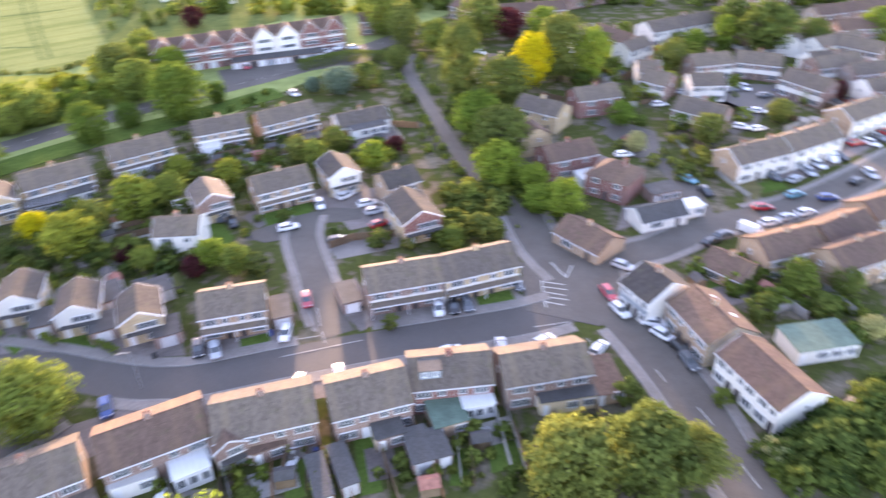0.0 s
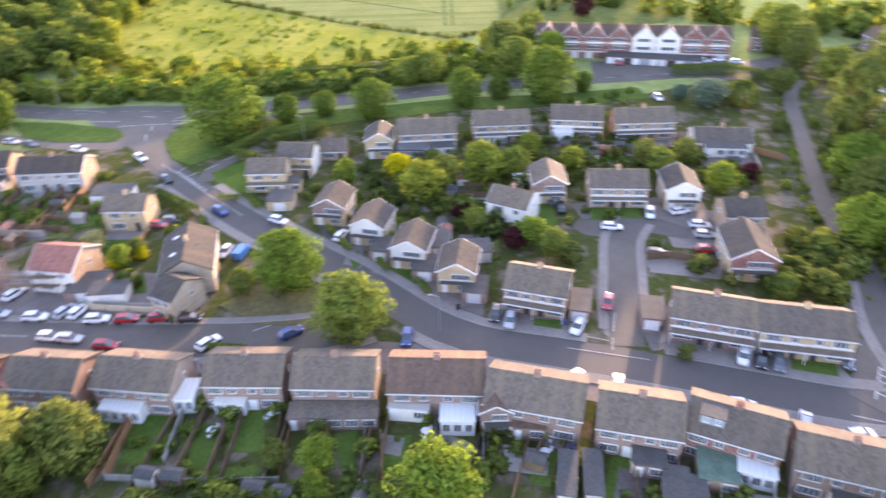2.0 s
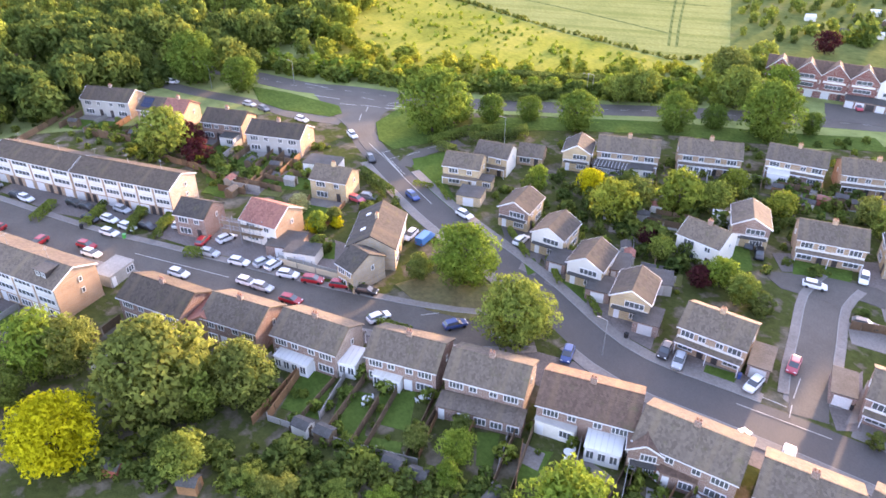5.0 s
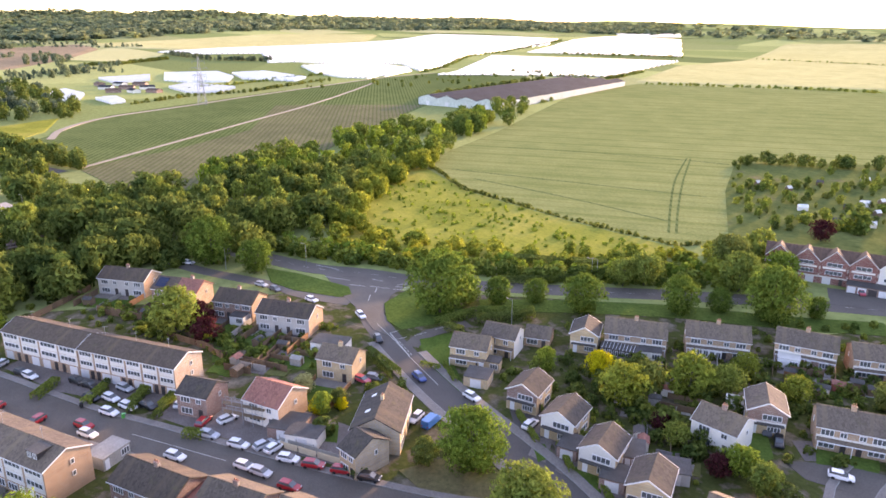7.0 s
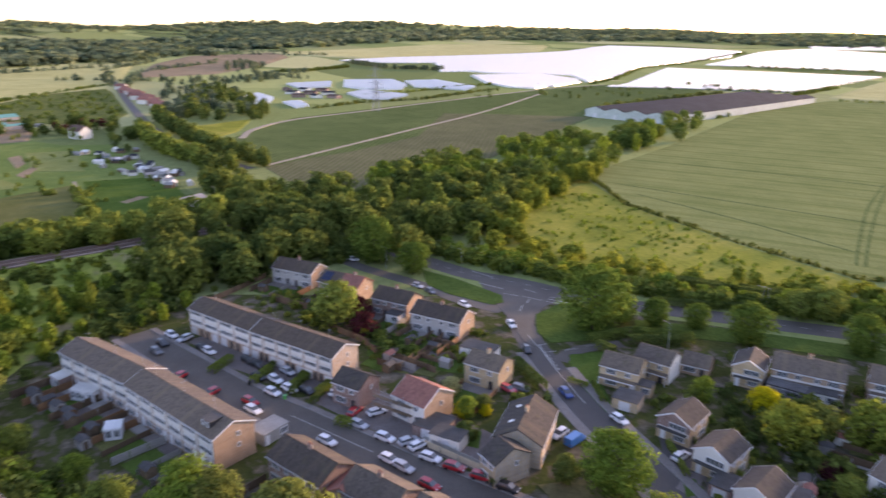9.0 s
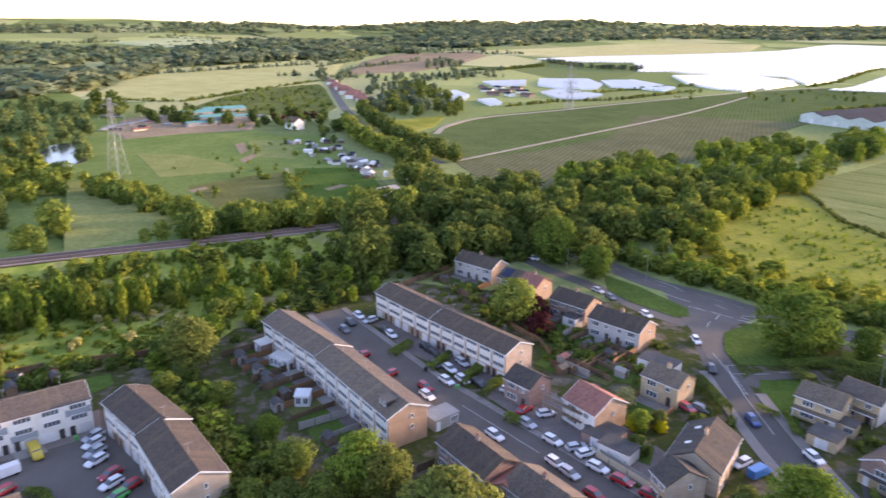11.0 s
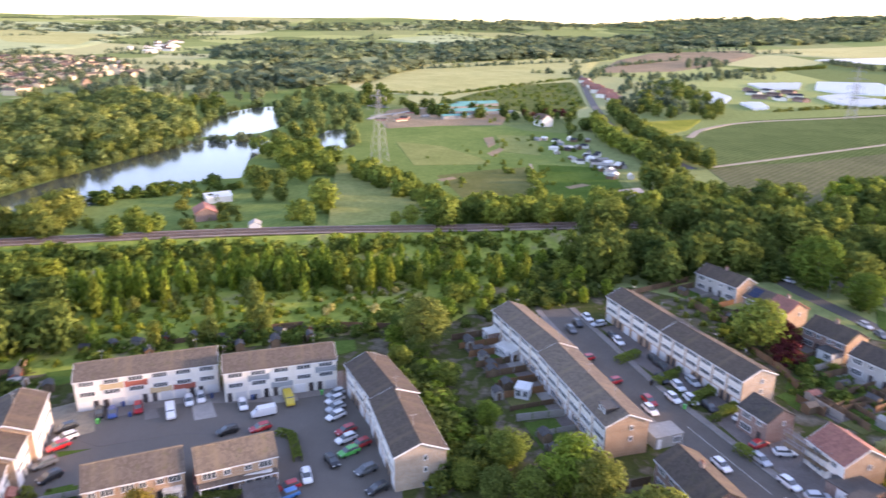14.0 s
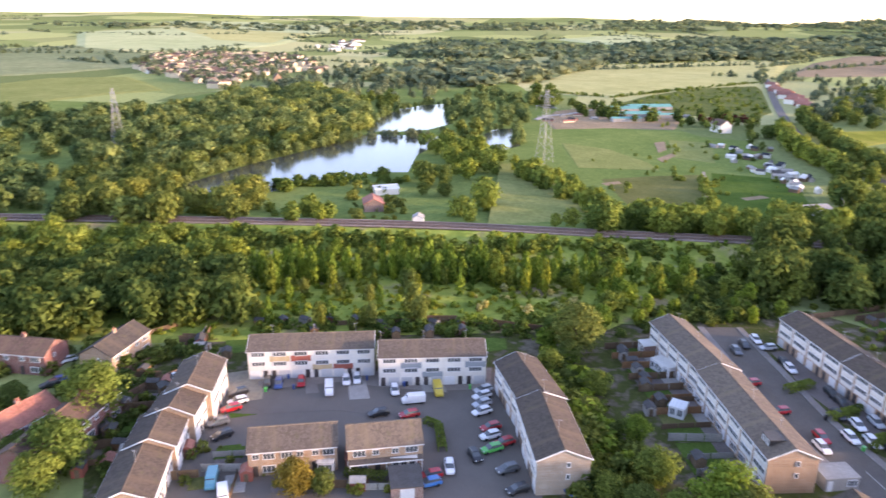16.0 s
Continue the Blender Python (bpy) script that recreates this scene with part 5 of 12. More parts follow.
sheet('wheat_field', [(-304.6, 246.7), (-363.5, 369.1), (-529.6, 677.6), (-546.0, 816.2), (-385.4, 903.2), (-292.2, 937.5), (-118.7, 452.7), (-92.2, 362.5), (-108.6, 283.9), (-113.0, 234.2), (-114.7, 233.3), (-127.0, 220.0), (-175.1, 218.5), (-240.8, 222.7)], 'wheat', 0.10, 'pale green-gold field of ripening wheat with tramlines', cut=60)
sheet('allotment', [(-118.8, 244.7), (-158.4, 316.6), (-189.7, 385.9), (-162.5, 426.1), (-120.3, 458.5), (-63.2, 274.8), (-95.6, 243.9)], 'scrubland', 0.17, 'green allotment land with sheds beside the wheat', category='field')
sheet('meadow', [(-207.3, 128.6), (-265.6, 167.6), (-292.1, 213.8), (-296.6, 247.1), (-239.3, 221.4), (-173.8, 217.0), (-125.9, 218.3), (-120.5, 195.9), (-128.1, 178.8), (-150.6, 154.9), (-169.5, 137.1), (-187.6, 129.6)], 'meadow', 0.08, 'rough sunlit meadow dotted with low scrub')
sheet('vineyard', [(-496.8, 85.1), (-629.1, 178.7), (-738.3, 387.9), (-847.2, 720.2), (-715.1, 777.1), (-628.2, 630.5), (-535.6, 444.4), (-447.8, 322.7), (-337.4, 183.4), (-318.2, 125.4), (-329.9, 97.5), (-400.7, 95.8)], 'vineyard', 0.09, 'wide field planted in long rows', cut=60)
sheet('vineyard', [(-503.2, 83.3), (-549.0, 120.0), (-621.4, 176.5), (-667.3, 264.9), (-725.9, 381.4), (-486.5, 234.4), (-437.3, 161.0), (-423.6, 126.2), (-402.6, 96.3)], 'vineyard', 0.12, 'field planted in long green rows', cut=60)
sheet('vineyard', [(-725.9, 381.4), (-819.6, 586.7), (-847.2, 720.2), (-730.3, 795.6), (-628.2, 630.5), (-543.4, 450.7), (-602.8, 371.4), (-636.5, 345.0)], 'vineyard', 0.12, 'green cropped field with fine rows', cut=60)
sheet('ploughed_field', [(-400.7, 95.8), (-419.8, 125.0), (-433.5, 159.6), (-481.1, 231.8), (-612.0, 323.0), (-589.1, 363.0), (-532.7, 438.6), (-447.8, 322.7), (-337.4, 183.4), (-318.2, 125.4), (-329.9, 97.5)], 'vineyard_brown', 0.12, 'brown field planted in fine rows', cut=60)
sheet('gold_field', [(-568.4, 851.8), (-709.1, 1197.8), (-736.2, 1510.1), (-994.3, 2280.7), (-795.2, 2467.0), (-315.1, 1007.9), (-408.7, 956.3)], 'gold', 0.30, 'golden ripe corn field', cut=80)
sheet('gold_field', [(-1979.5, 493.2), (-2288.5, 1200.0), (-2177.4, 1548.7), (-1903.8, 1311.9), (-1677.1, 653.8), (-1797.5, 577.6)], 'gold', 0.50, 'golden field below the wooded hill', cut=80)
sheet('ploughed_field', [(-1235.5, 105.8), (-1589.9, 179.7), (-1873.7, 289.8), (-1975.6, 508.7), (-1760.2, 478.3), (-1457.1, 339.1), (-1277.4, 218.9)], 'plough', 0.50, 'bare brown ploughed field', cut=80)
sheet('tan_field', [(-848.8, -216.6), (-1153.4, -229.6), (-1423.9, -214.9), (-1525.5, -87.5), (-1667.6, 121.8), (-1134.4, 60.3), (-985.7, -24.8), (-816.7, -109.5), (-818.0, -162.7)], 'tan_crop', 0.50, 'pale tan corn field', cut=60)
sheet('pasture', [(-462.4, -84.1), (-510.1, -63.6), (-539.8, -15.8), (-525.4, 25.3), (-414.6, 33.8), (-337.1, 44.2), (-303.6, 38.2), (-284.0, 5.0), (-291.6, -16.2), (-313.3, -40.9), (-359.6, -68.3)], 'pasture', 0.08, 'green pasture with rough tufts', cut=50)
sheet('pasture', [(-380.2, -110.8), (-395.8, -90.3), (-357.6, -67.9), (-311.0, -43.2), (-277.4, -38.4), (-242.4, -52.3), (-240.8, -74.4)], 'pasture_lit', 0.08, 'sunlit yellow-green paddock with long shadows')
sheet('pasture', [(-175.7, -243.2), (-516.9, -674.7), (-543.4, -508.1), (-707.0, -540.6), (-817.7, -314.4), (-841.6, -235.6), (-580.3, -94.6), (-565.4, -25.0), (-481.3, 26.7), (-362.0, 38.0), (-290.2, 32.1), (-251.3, -18.8), (-233.2, -78.2), (-208.7, -155.0)], 'pasture', 0.03, 'rough green grassland round the lakes', cut=40)
sheet('pasture', [(-273.4, -173.8), (-303.9, -165.4), (-313.6, -155.5), (-268.8, -141.9), (-250.7, -137.7), (-244.8, -151.7)], 'pasture', 0.08, 'green lawn by the lake')
sheet('pasture', [(-905.4, -325.0), (-939.4, -264.8), (-782.9, -191.4), (-643.7, -171.0), (-636.8, -201.9)], 'pasture', 0.30, 'green field among trees', cut=50)
sheet('gold_field', [(-1087.6, -628.2), (-1269.8, -644.5), (-1088.7, -504.7), (-955.1, -504.3), (-957.4, -549.7)], 'gold', 0.40, 'small sunlit field by the village', cut=60)
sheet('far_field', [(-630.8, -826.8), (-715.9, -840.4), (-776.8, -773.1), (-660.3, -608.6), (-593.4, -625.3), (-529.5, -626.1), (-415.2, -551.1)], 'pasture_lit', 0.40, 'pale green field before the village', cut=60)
sheet('far_field', [(-1188.9, -1538.1), (-1374.0, -1518.7), (-1223.8, -1162.6), (-943.5, -911.6), (-806.4, -910.1), (-714.8, -933.9)], 'far_green', 0.50, 'pale green field on the far slope', cut=80)
sheet('far_field', [(-2447.9, -2159.0), (-2910.6, -2132.2), (-2556.0, -1524.3), (-1792.1, -1220.1), (-1788.2, -1414.5)], 'tan_crop', 0.80, 'pale field on the far hillside', cut=100)
sheet('far_field', [(-1867.3, -1999.7), (-2444.1, -2090.2), (-2028.9, -1282.0), (-1662.3, -1168.7), (-1381.7, -1190.7), (-1316.9, -1419.1)], 'pale_crop', 0.70, 'pale green field on the slope behind the village', cut=100)
sheet('far_field', [(-2796.3, -2477.6), (-3220.6, -2248.7), (-2943.9, -1684.9), (-2302.9, -1386.3), (-2502.6, -1955.5)], 'pale_crop', 0.90, 'pale field high on the far hillside', cut=100)
sheet('far_field', [(-2522.9, -520.5), (-2970.6, -357.2), (-2651.3, -157.4), (-2144.7, -256.6)], 'pale_crop', 0.90, 'pale field on the far hillside', cut=100)
sheet('yard', [(-587.4, -131.6), (-648.0, -135.6), (-704.5, -103.2), (-685.3, -30.7), (-565.2, -30.1), (-554.6, -77.7), (-532.3, -112.3)], 'plough', 0.35, 'bare brown earth of a works yard', cut=40, category='ground')
sheet('scrub_field', [(-697.0, -98.8), (-849.4, -66.9), (-967.9, -16.8), (-1023.1, 43.6), (-722.6, 44.5), (-669.3, 30.6), (-664.6, -67.5)], 'scrubland', 0.30, 'dark rough scrubland', cut=60)
sheet('pasture', [(-593.6, 72.1), (-634.6, 140.5), (-560.7, 113.3), (-519.4, 83.1), (-535.5, 69.7)], 'meadow', 0.12, 'yellow-green meadow strip by the track')
sheet('embankment', [(-105.0, -165.5), (-169.3, -252.5), (-204.4, -163.9), (-227.2, -83.4), (-253.7, 11.3), (-227.0, 21.3), (-195.8, -9.7), (-172.6, -22.0), (-150.4, -70.4), (-131.1, -108.3)], 'bank', 0.45, 'rough overgrown railway embankment', cut=8)
_verge = smooth_line([(-130.0, 127.4), (-118.7, 140.6), (-107.7, 151.7), (-90.4, 167.1), (-70.0, 180.9), (-49.5, 197.9)], 5.0)
_bm = bmesh.new()
ribbon(_bm, _verge, 5.0, -4.0, 0.16)
tagged(part('verge', _bm, 'verge'), 'mown grass verge beside the main road', 'verge', '', 'structure')
sheet('verge', [(-197.5, 96.8), (-185.7, 102.4), (-166.1, 107.8), (-160.7, 105.1), (-161.0, 101.0), (-174.3, 93.9), (-184.4, 91.9)], 'verge', 0.16, 'grass island between two roads')
sheet('verge', [(-148.9, 108.1), (-152.9, 119.4), (-141.5, 120.7), (-128.7, 123.0), (-128.4, 111.4), (-131.8, 100.9), (-138.8, 101.6)], 'verge', 0.16, 'rough grass corner by the junction')
sheet('verge', [(-121.2, 98.3), (-123.0, 105.5), (-121.6, 110.0), (-110.0, 99.1), (-99.1, 93.2), (-98.5, 90.9), (-109.6, 93.4)], 'lawn', 0.10, 'front lawn beside the street')
sheet('verge', [(-84.6, 63.9), (-80.8, 77.6), (-64.2, 76.7), (-63.9, 69.0), (-74.8, 63.3)], 'worn_grass', 0.16, 'worn brown grass green under two trees')
road([(-406.5, 97.3), (-453.0, 158.8), (-517.3, 244.2), (-614.3, 371.7), (-772.4, 553.1)], 3.5, 'track', 'farm_track', 'pale grass track across the planted field', z=0.22, step=12.0)
road([(-520.8, 108.7), (-567.6, 128.7), (-617.6, 175.3), (-661.8, 262.7), (-725.9, 381.4), (-819.6, 586.7), (-847.2, 720.2)], 5.0, 'track', 'farm_track', 'pale farm track along the field edge', z=0.22, step=12.0)
road([(-136.6, 232.9), (-157.2, 267.2), (-187.9, 321.1), (-216.8, 380.6)], 1.0, 'vineyard', 'farm_track', 'dark tractor tramline in the wheat', z=0.16, step=12.0)
road([(-134.2, 234.3), (-155.4, 270.5), (-184.5, 323.0), (-214.9, 381.7)], 1.0, 'vineyard', 'farm_track', 'dark tractor tramline in the wheat', z=0.16, step=12.0)
road([(-280.3, 250.6), (-221.0, 274.0), (-158.1, 298.7)], 0.9, 'vineyard', 'farm_track', 'dark tractor tramline in the wheat', z=0.16, step=12.0)
road([(-310.3, 325.9), (-248.7, 360.6), (-191.5, 382.8)], 0.9, 'vineyard', 'farm_track', 'dark tractor tramline in the wheat', z=0.16, step=12.0)
road([(-254.5, 243.1), (-199.3, 247.8), (-146.7, 247.8)], 0.9, 'vineyard', 'farm_track', 'dark tractor tramline in the wheat', z=0.16, step=12.0)

sheet('pasture', [(-399.4, 1.8), (-397.6, 41.8), (-316.9, 44.5), (-298.7, 3.7)], 'lawn', 0.15, 'bright mown green paddock', cut=50)
sheet('pasture', [(-360.2, -50.8), (-380.6, -23.8), (-393.1, -2.2), (-295.2, 2.0), (-298.0, -26.8)], 'lawn_dry', 0.13, 'rough olive grazing land', cut=50)
# Two strips whose sunlit look is painted by the paler grass colour.
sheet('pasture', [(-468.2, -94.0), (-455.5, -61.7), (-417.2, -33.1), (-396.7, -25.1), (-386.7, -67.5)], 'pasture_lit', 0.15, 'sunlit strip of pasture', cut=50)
sheet('pasture', [(-510.8, -28.2), (-507.7, 0.3), (-430.2, 3.0), (-441.3, -21.8)], 'pasture_lit', 0.15, 'pale green strip of pasture in a sunlit tint', cut=50)
sheet('bare_ground', [(-319.8, -82.5), (-324.8, -79.6), (-323.7, -75.1), (-319.1, -77.3)], 'plough', 0.18, 'worn patch of bare earth in the grass', category='ground')
sheet('bare_ground', [(-432.4, -29.5), (-455.9, -22.8), (-448.4, -19.6), (-422.0, -25.4)], 'plough', 0.18, 'worn patch of bare earth in the grass', category='ground')
sheet('bare_ground', [(-342.9, 15.3), (-352.3, 24.4), (-348.5, 27.9), (-338.9, 17.7)], 'plough', 0.18, 'worn patch of bare earth in the grass', category='ground')
sheet('bare_ground', [(-350.5, -49.3), (-358.9, -41.9), (-353.8, -39.8), (-345.9, -46.4)], 'plough', 0.18, 'worn patch of bare earth in the grass', category='ground')
sheet('bare_ground', [(-494.4, -36.5), (-501.9, -30.3), (-468.3, -26.4), (-453.3, -30.2)], 'plough', 0.18, 'worn patch of bare earth in the grass', category='ground')
road([(-401.3, -2.4), (-356.7, -0.2), (-296.3, 2.4)], 1.6, 'track', 'farm_track', 'worn earth path across the paddocks', z=0.24, step=8.0)
road([(-578.9, -139.1), (-608.9, -135.8), (-627.4, -121.9), (-675.7, -107.1)], 5.0, 'concrete', 'farm_track', 'pale concrete track into the works yard', z=0.5, step=12.0)
# ---- roads ----
_main = road([(-247.8, 91.2), (-224.4, 95.8), (-203.5, 102.8), (-186.5, 109.0), (-173.9, 117.8), (-157.0, 127.0), (-140.3, 139.7), (-122.8, 155.3), (-110.7, 166.5), (-96.8, 179.6), (-71.6, 199.6), (-49.2, 216.5), (-27.9, 236.4), (-2.1, 266.0)], 8.5, 'asphalt', label='wide grey main road with painted markings')
road([(-167.1, 113.5), (-153.4, 105.2), (-138.8, 98.2), (-124.5, 93.9), (-109.8, 90.0), (-96.5, 87.1), (-74.5, 83.6), (-64.4, 81.7), (-51.8, 78.4), (-41.3, 77.7), (-28.5, 81.1), (-14.7, 84.7), (-0.1, 88.0), (13.1, 91.1), (23.3, 95.2)], 7.0, 'asphalt_new', foot=2.2, label='curving dark asphalt residential street')
sheet('road', [(-180.0, 108.1), (-156.6, 124.4), (-152.5, 113.3), (-143.1, 102.4), (-130.3, 96.2), (-135.9, 95.3), (-151.7, 100.5), (-164.3, 103.2)], 'asphalt', 0.10, 'flared asphalt mouth of the street')
road([(-184, 7.5), (-177, 10), (-157.5, 17.7), (-139, 25.3), (-124, 33), (-107, 41.5), (-94, 48), (-83, 54), (-73, 60), (-65, 66), (-59, 73)], 8.5, 'asphalt', label='grey asphalt residential street lined with parked cars', z=0.08, foot=1.6)
sheet('paving', [(-112, 33), (-80, 47), (-55, 60.5), (-42, 68), (-28, 72), (-12, 75.5), (2, 79), (18, 80), (18, 84), (0, 84.5), (-14, 80.5), (-30, 78), (-45, 74), (-58, 68), (-82, 53), (-112, 40)], 'drive', 0.031, 'paved front yards along the terrace', category='paving')
sheet('paving', [(-130, 38), (-118, 43), (-100, 53), (-86, 60), (-95, 68), (-112, 62), (-128, 52), (-142, 45)], 'drive', 0.031, 'paved front drives along the side street', category='paving')
road([(15.0, 125.1), (17.6, 112.6), (21.7, 103.8), (26.6, 94.3), (30.6, 84.6), (34.2, 72.3), (36.1, 59.9), (38.3, 53.7)], 7.5, 'asphalt', foot=1.8, z=0.057, label='grey asphalt road past the junction')
road([(22.7, 103.5), (29.7, 108.0), (39.0, 111.4), (52.2, 119.1), (70.7, 125.4), (86.6, 134.6), (106.1, 147.9)], 7.0, 'asphalt', foot=1.5, z=0.064, label='grey asphalt street lined with parked cars')
_lane = road([(17.2, 119.5), (14.1, 126.3), (9.4, 136.8), (4.6, 147.2), (1.0, 160.2), (-2.9, 175.5), (-7.3, 193.4), (-12.2, 214.5), (-12.0, 230.0)], 3.8, 'asphalt', z=0.074, label='narrow tree-lined asphalt lane')
road([(-18.8, 88.0), (-22.0, 95.5), (-25.9, 106.9), (-29.7, 118.3), (-30.0, 126.5)], 5.5, 'asphalt', foot=1.6, z=0.069, label='short grey cul-de-sac road')
sheet('road', [(-41.9, 118.8), (-35.1, 125.2), (-25.0, 129.6), (-18.8, 128.6), (-18.4, 124.6), (-27.7, 122.9), (-28.7, 118.6), (-36.8, 116.3)], 'asphalt', 0.09, 'turning head of the cul-de-sac')
road([(-122.4, 96.7), (-125.2, 102.8), (-125.0, 109.2), (-123.5, 116.9)], 4.0, 'asphalt', z=0.067, label='narrow access road behind the verge')
_far_road = road([(-400.8, 86.2), (-479.7, 64.2), (-563.0, 58.4), (-657.6, 55.9), (-850.1, 57.4), (-1110.2, 62.9), (-1222.2, 66.3), (-1500.8, 98.5)], 7.5, 'asphalt', z=0.25, label='long straight road into the country', step=20.0)
road([(-155.8, 101.6), (-169.6, 94.2), (-182.5, 91.1), (-206.8, 80.7), (-223.5, 75.8)], 5.0, 'asphalt', z=0.061, label='service road in front of the houses')
road([(51.9, 121.4), (51.7, 134.4), (49.6, 147.9), (46.6, 163.5), (39.5, 171.5)], 4.5, 'asphalt', z=0.076, label='narrow close between brick houses')
road([(-70.9, 212.5), (-49.6, 222.5), (-28.9, 236.2)], 6.0, 'asphalt', z=0.083, label='pale forecourt before a row of garages')
sheet('road', [(-112.3, -83.6), (-121.0, -70.5), (-123.1, -57.8), (-125.9, -45.8), (-130.1, -39.5), (-125.8, -32.6), (-101.8, -21.3), (-94.9, -24.4), (-92.8, -31.5), (-107.2, -38.8), (-113.5, -44.8), (-110.5, -64.7), (-104.0, -77.9), (-105.3, -82.9)], 'asphalt_worn', 0.06, 'grey asphalt courtyard with parked cars')
sheet('paving', [(-100.4, -97.6), (-111.8, -87.6), (-138.5, -39.5), (-102.0, -20.4), (-96.1, -19.0), (-72.4, -80.1), (-92.8, -88.2)], 'asphalt_worn', 0.03, 'worn tarmac and paving round the courtyard', category='paving')
sheet('paving', [(-115.4, -95.8), (-118.2, -92.4), (-115.4, -86.1), (-108.6, -81.8), (-105.7, -85.6), (-108.9, -91.1)], 'track', 0.06, 'pale gravel corner of the courtyard', category='paving')
sheet('paving', [(-121.9, -68.8), (-123.8, -65.4), (-117.1, -60.9), (-115.1, -64.7)], 'concrete', 0.07, 'pale concrete parking pad before the terrace', category='paving')
sheet('paving', [(-118.8, -77.9), (-118.5, -74.6), (-115.3, -72.1), (-113.9, -74.4)], 'paving', 0.07, 'pale concrete parking pad before the terrace', category='paving')
sheet('paving', [(-127.2, -53.6), (-129.0, -49.1), (-125.6, -46.8), (-123.7, -51.5)], 'concrete', 0.07, 'pale concrete parking pad before the terrace', category='paving')
sheet('paving', [(-114.6, -87.1), (-116.3, -84.9), (-113.3, -82.2), (-113.1, -85.9)], 'paving', 0.07, 'pale concrete parking pad before the terrace', category='paving')
sheet('verge', [(-101.3, -84.7), (-102.9, -79.4), (-103.1, -79.2), (-99.9, -83.2)], 'lawn', 0.09, 'small grass bed in the courtyard')
sheet('paving', [(-115.9, -92.0), (-140.0, -41.3), (-130.4, -38.6), (-108.5, -85.2)], 'paving', 0.05, 'paved forecourts before the terrace', category='paving')
sheet('paving', [(-172.9, 19.3), (-178.0, 26.9), (-133.3, 48.9), (-126.9, 43.1), (-134.8, 37.7), (-153.9, 25.5)], 'drive', 0.04, 'paved front drives of the terrace', category='paving')
sheet('paving', [(-42.9, 88.1), (-26.6, 90.1), (-25.5, 84.2), (-41.3, 82.2)], 'drive', 0.04, 'paved front drive', category='paving')
sheet('paving', [(-14.7, 94.9), (11.0, 99.4), (13.6, 95.0), (-0.1, 92.0), (-13.2, 89.0)], 'paving', 0.04, 'concrete forecourt before the terrace', category='paving')
sheet('paving', [(-54.4, 88.6), (-45.9, 91.1), (-42.7, 83.7), (-51.5, 83.4)], 'drive', 0.04, 'block-paved front drive', category='paving')
sheet('paving', [(-27.3, 133.2), (-14.7, 139.2), (-11.4, 123.5), (-20.3, 120.3)], 'drive', 0.04, 'block-paved parking yard', category='paving')
sheet('paving', [(12.8, 107.2), (20.9, 112.1), (27.3, 106.6), (30.4, 105.7), (30.7, 93.1), (24.1, 88.8), (12.4, 93.2), (12.5, 99.2)], 'asphalt', 0.09, 'wide worn asphalt of the junction', category='road')
sheet('paving', [(-73.3, 218.0), (-36.7, 237.2), (-23.7, 230.8), (-24.9, 222.6), (-48.3, 214.6), (-67.3, 205.3)], 'asphalt', 0.09, 'pale asphalt forecourt before the red terrace', category='paving')
sheet('paving', [(80.3, 191.9), (96.9, 195.3), (92.7, 177.2), (75.8, 174.2)], 'asphalt', 0.05, 'asphalt parking court of the far estate', category='paving')
sheet('paving', [(71.6, 197.4), (85.0, 200.7), (82.4, 188.8), (70.1, 187.3)], 'asphalt', 0.05, 'asphalt parking court of the far estate', category='paving')
sheet('paving', [(-88.4, 95.4), (-87.8, 103.9), (-76.8, 97.4), (-73.4, 87.3), (-80.3, 89.2)], 'asphalt_new', 0.04, 'dark asphalt front drive', category='paving')
sheet('paving', [(-76.4, 92.5), (-72.3, 98.2), (-63.2, 97.3), (-55.0, 92.9), (-48.7, 87.3), (-52.9, 84.9), (-65.7, 88.2)], 'drive', 0.04, 'paved front drives of the gabled houses', category='paving')
sheet('paving', [(26.6, 102.6), (32.7, 107.1), (37.8, 81.7), (33.3, 81.5)], 'paving', 0.04, 'paved strip before the shops', category='paving')
sheet('lawn', [(-34.8, 87.3), (-30.3, 89.0), (-29.3, 85.1), (-33.6, 83.5)], 'lawn', 0.07, 'mown green garden lawn')
sheet('lawn', [(3.5, 99.9), (9.7, 101.5), (11.2, 95.3), (4.8, 93.9)], 'lawn', 0.07, 'mown green garden lawn')
sheet('lawn', [(-40.2, 129.9), (-30.8, 132.5), (-28.7, 126.8), (-37.9, 124.4)], 'lawn', 0.07, 'mown green garden lawn')
sheet('lawn', [(-74.6, 88.8), (-71.0, 89.2), (-70.0, 87.4), (-73.7, 86.9)], 'lawn', 0.07, 'mown green garden lawn')
sheet('lawn', [(-64.3, 89.2), (-59.9, 89.9), (-56.9, 84.6), (-62.3, 85.7)], 'lawn', 0.07, 'mown green garden lawn')
sheet('lawn', [(4.2, 65.9), (8.8, 65.4), (9.3, 61.3), (4.6, 59.8)], 'lawn', 0.07, 'mown green garden lawn')
sheet('lawn', [(-0.5, 64.0), (1.8, 64.0), (1.6, 58.0), (-0.9, 58.0)], 'lawn', 0.07, 'mown green garden lawn')
sheet('lawn', [(-22.8, 61.9), (-19.6, 63.0), (-18.3, 57.1), (-21.6, 56.0)], 'lawn', 0.07, 'mown green garden lawn')
sheet('lawn', [(-14.5, 68.5), (-11.7, 69.0), (-9.3, 57.3), (-12.1, 56.7)], 'lawn', 0.07, 'mown green garden lawn')
sheet('lawn', [(42.9, 105.6), (49.6, 107.1), (51.1, 99.7), (45.7, 95.7)], 'lawn', 0.07, 'mown green garden lawn')
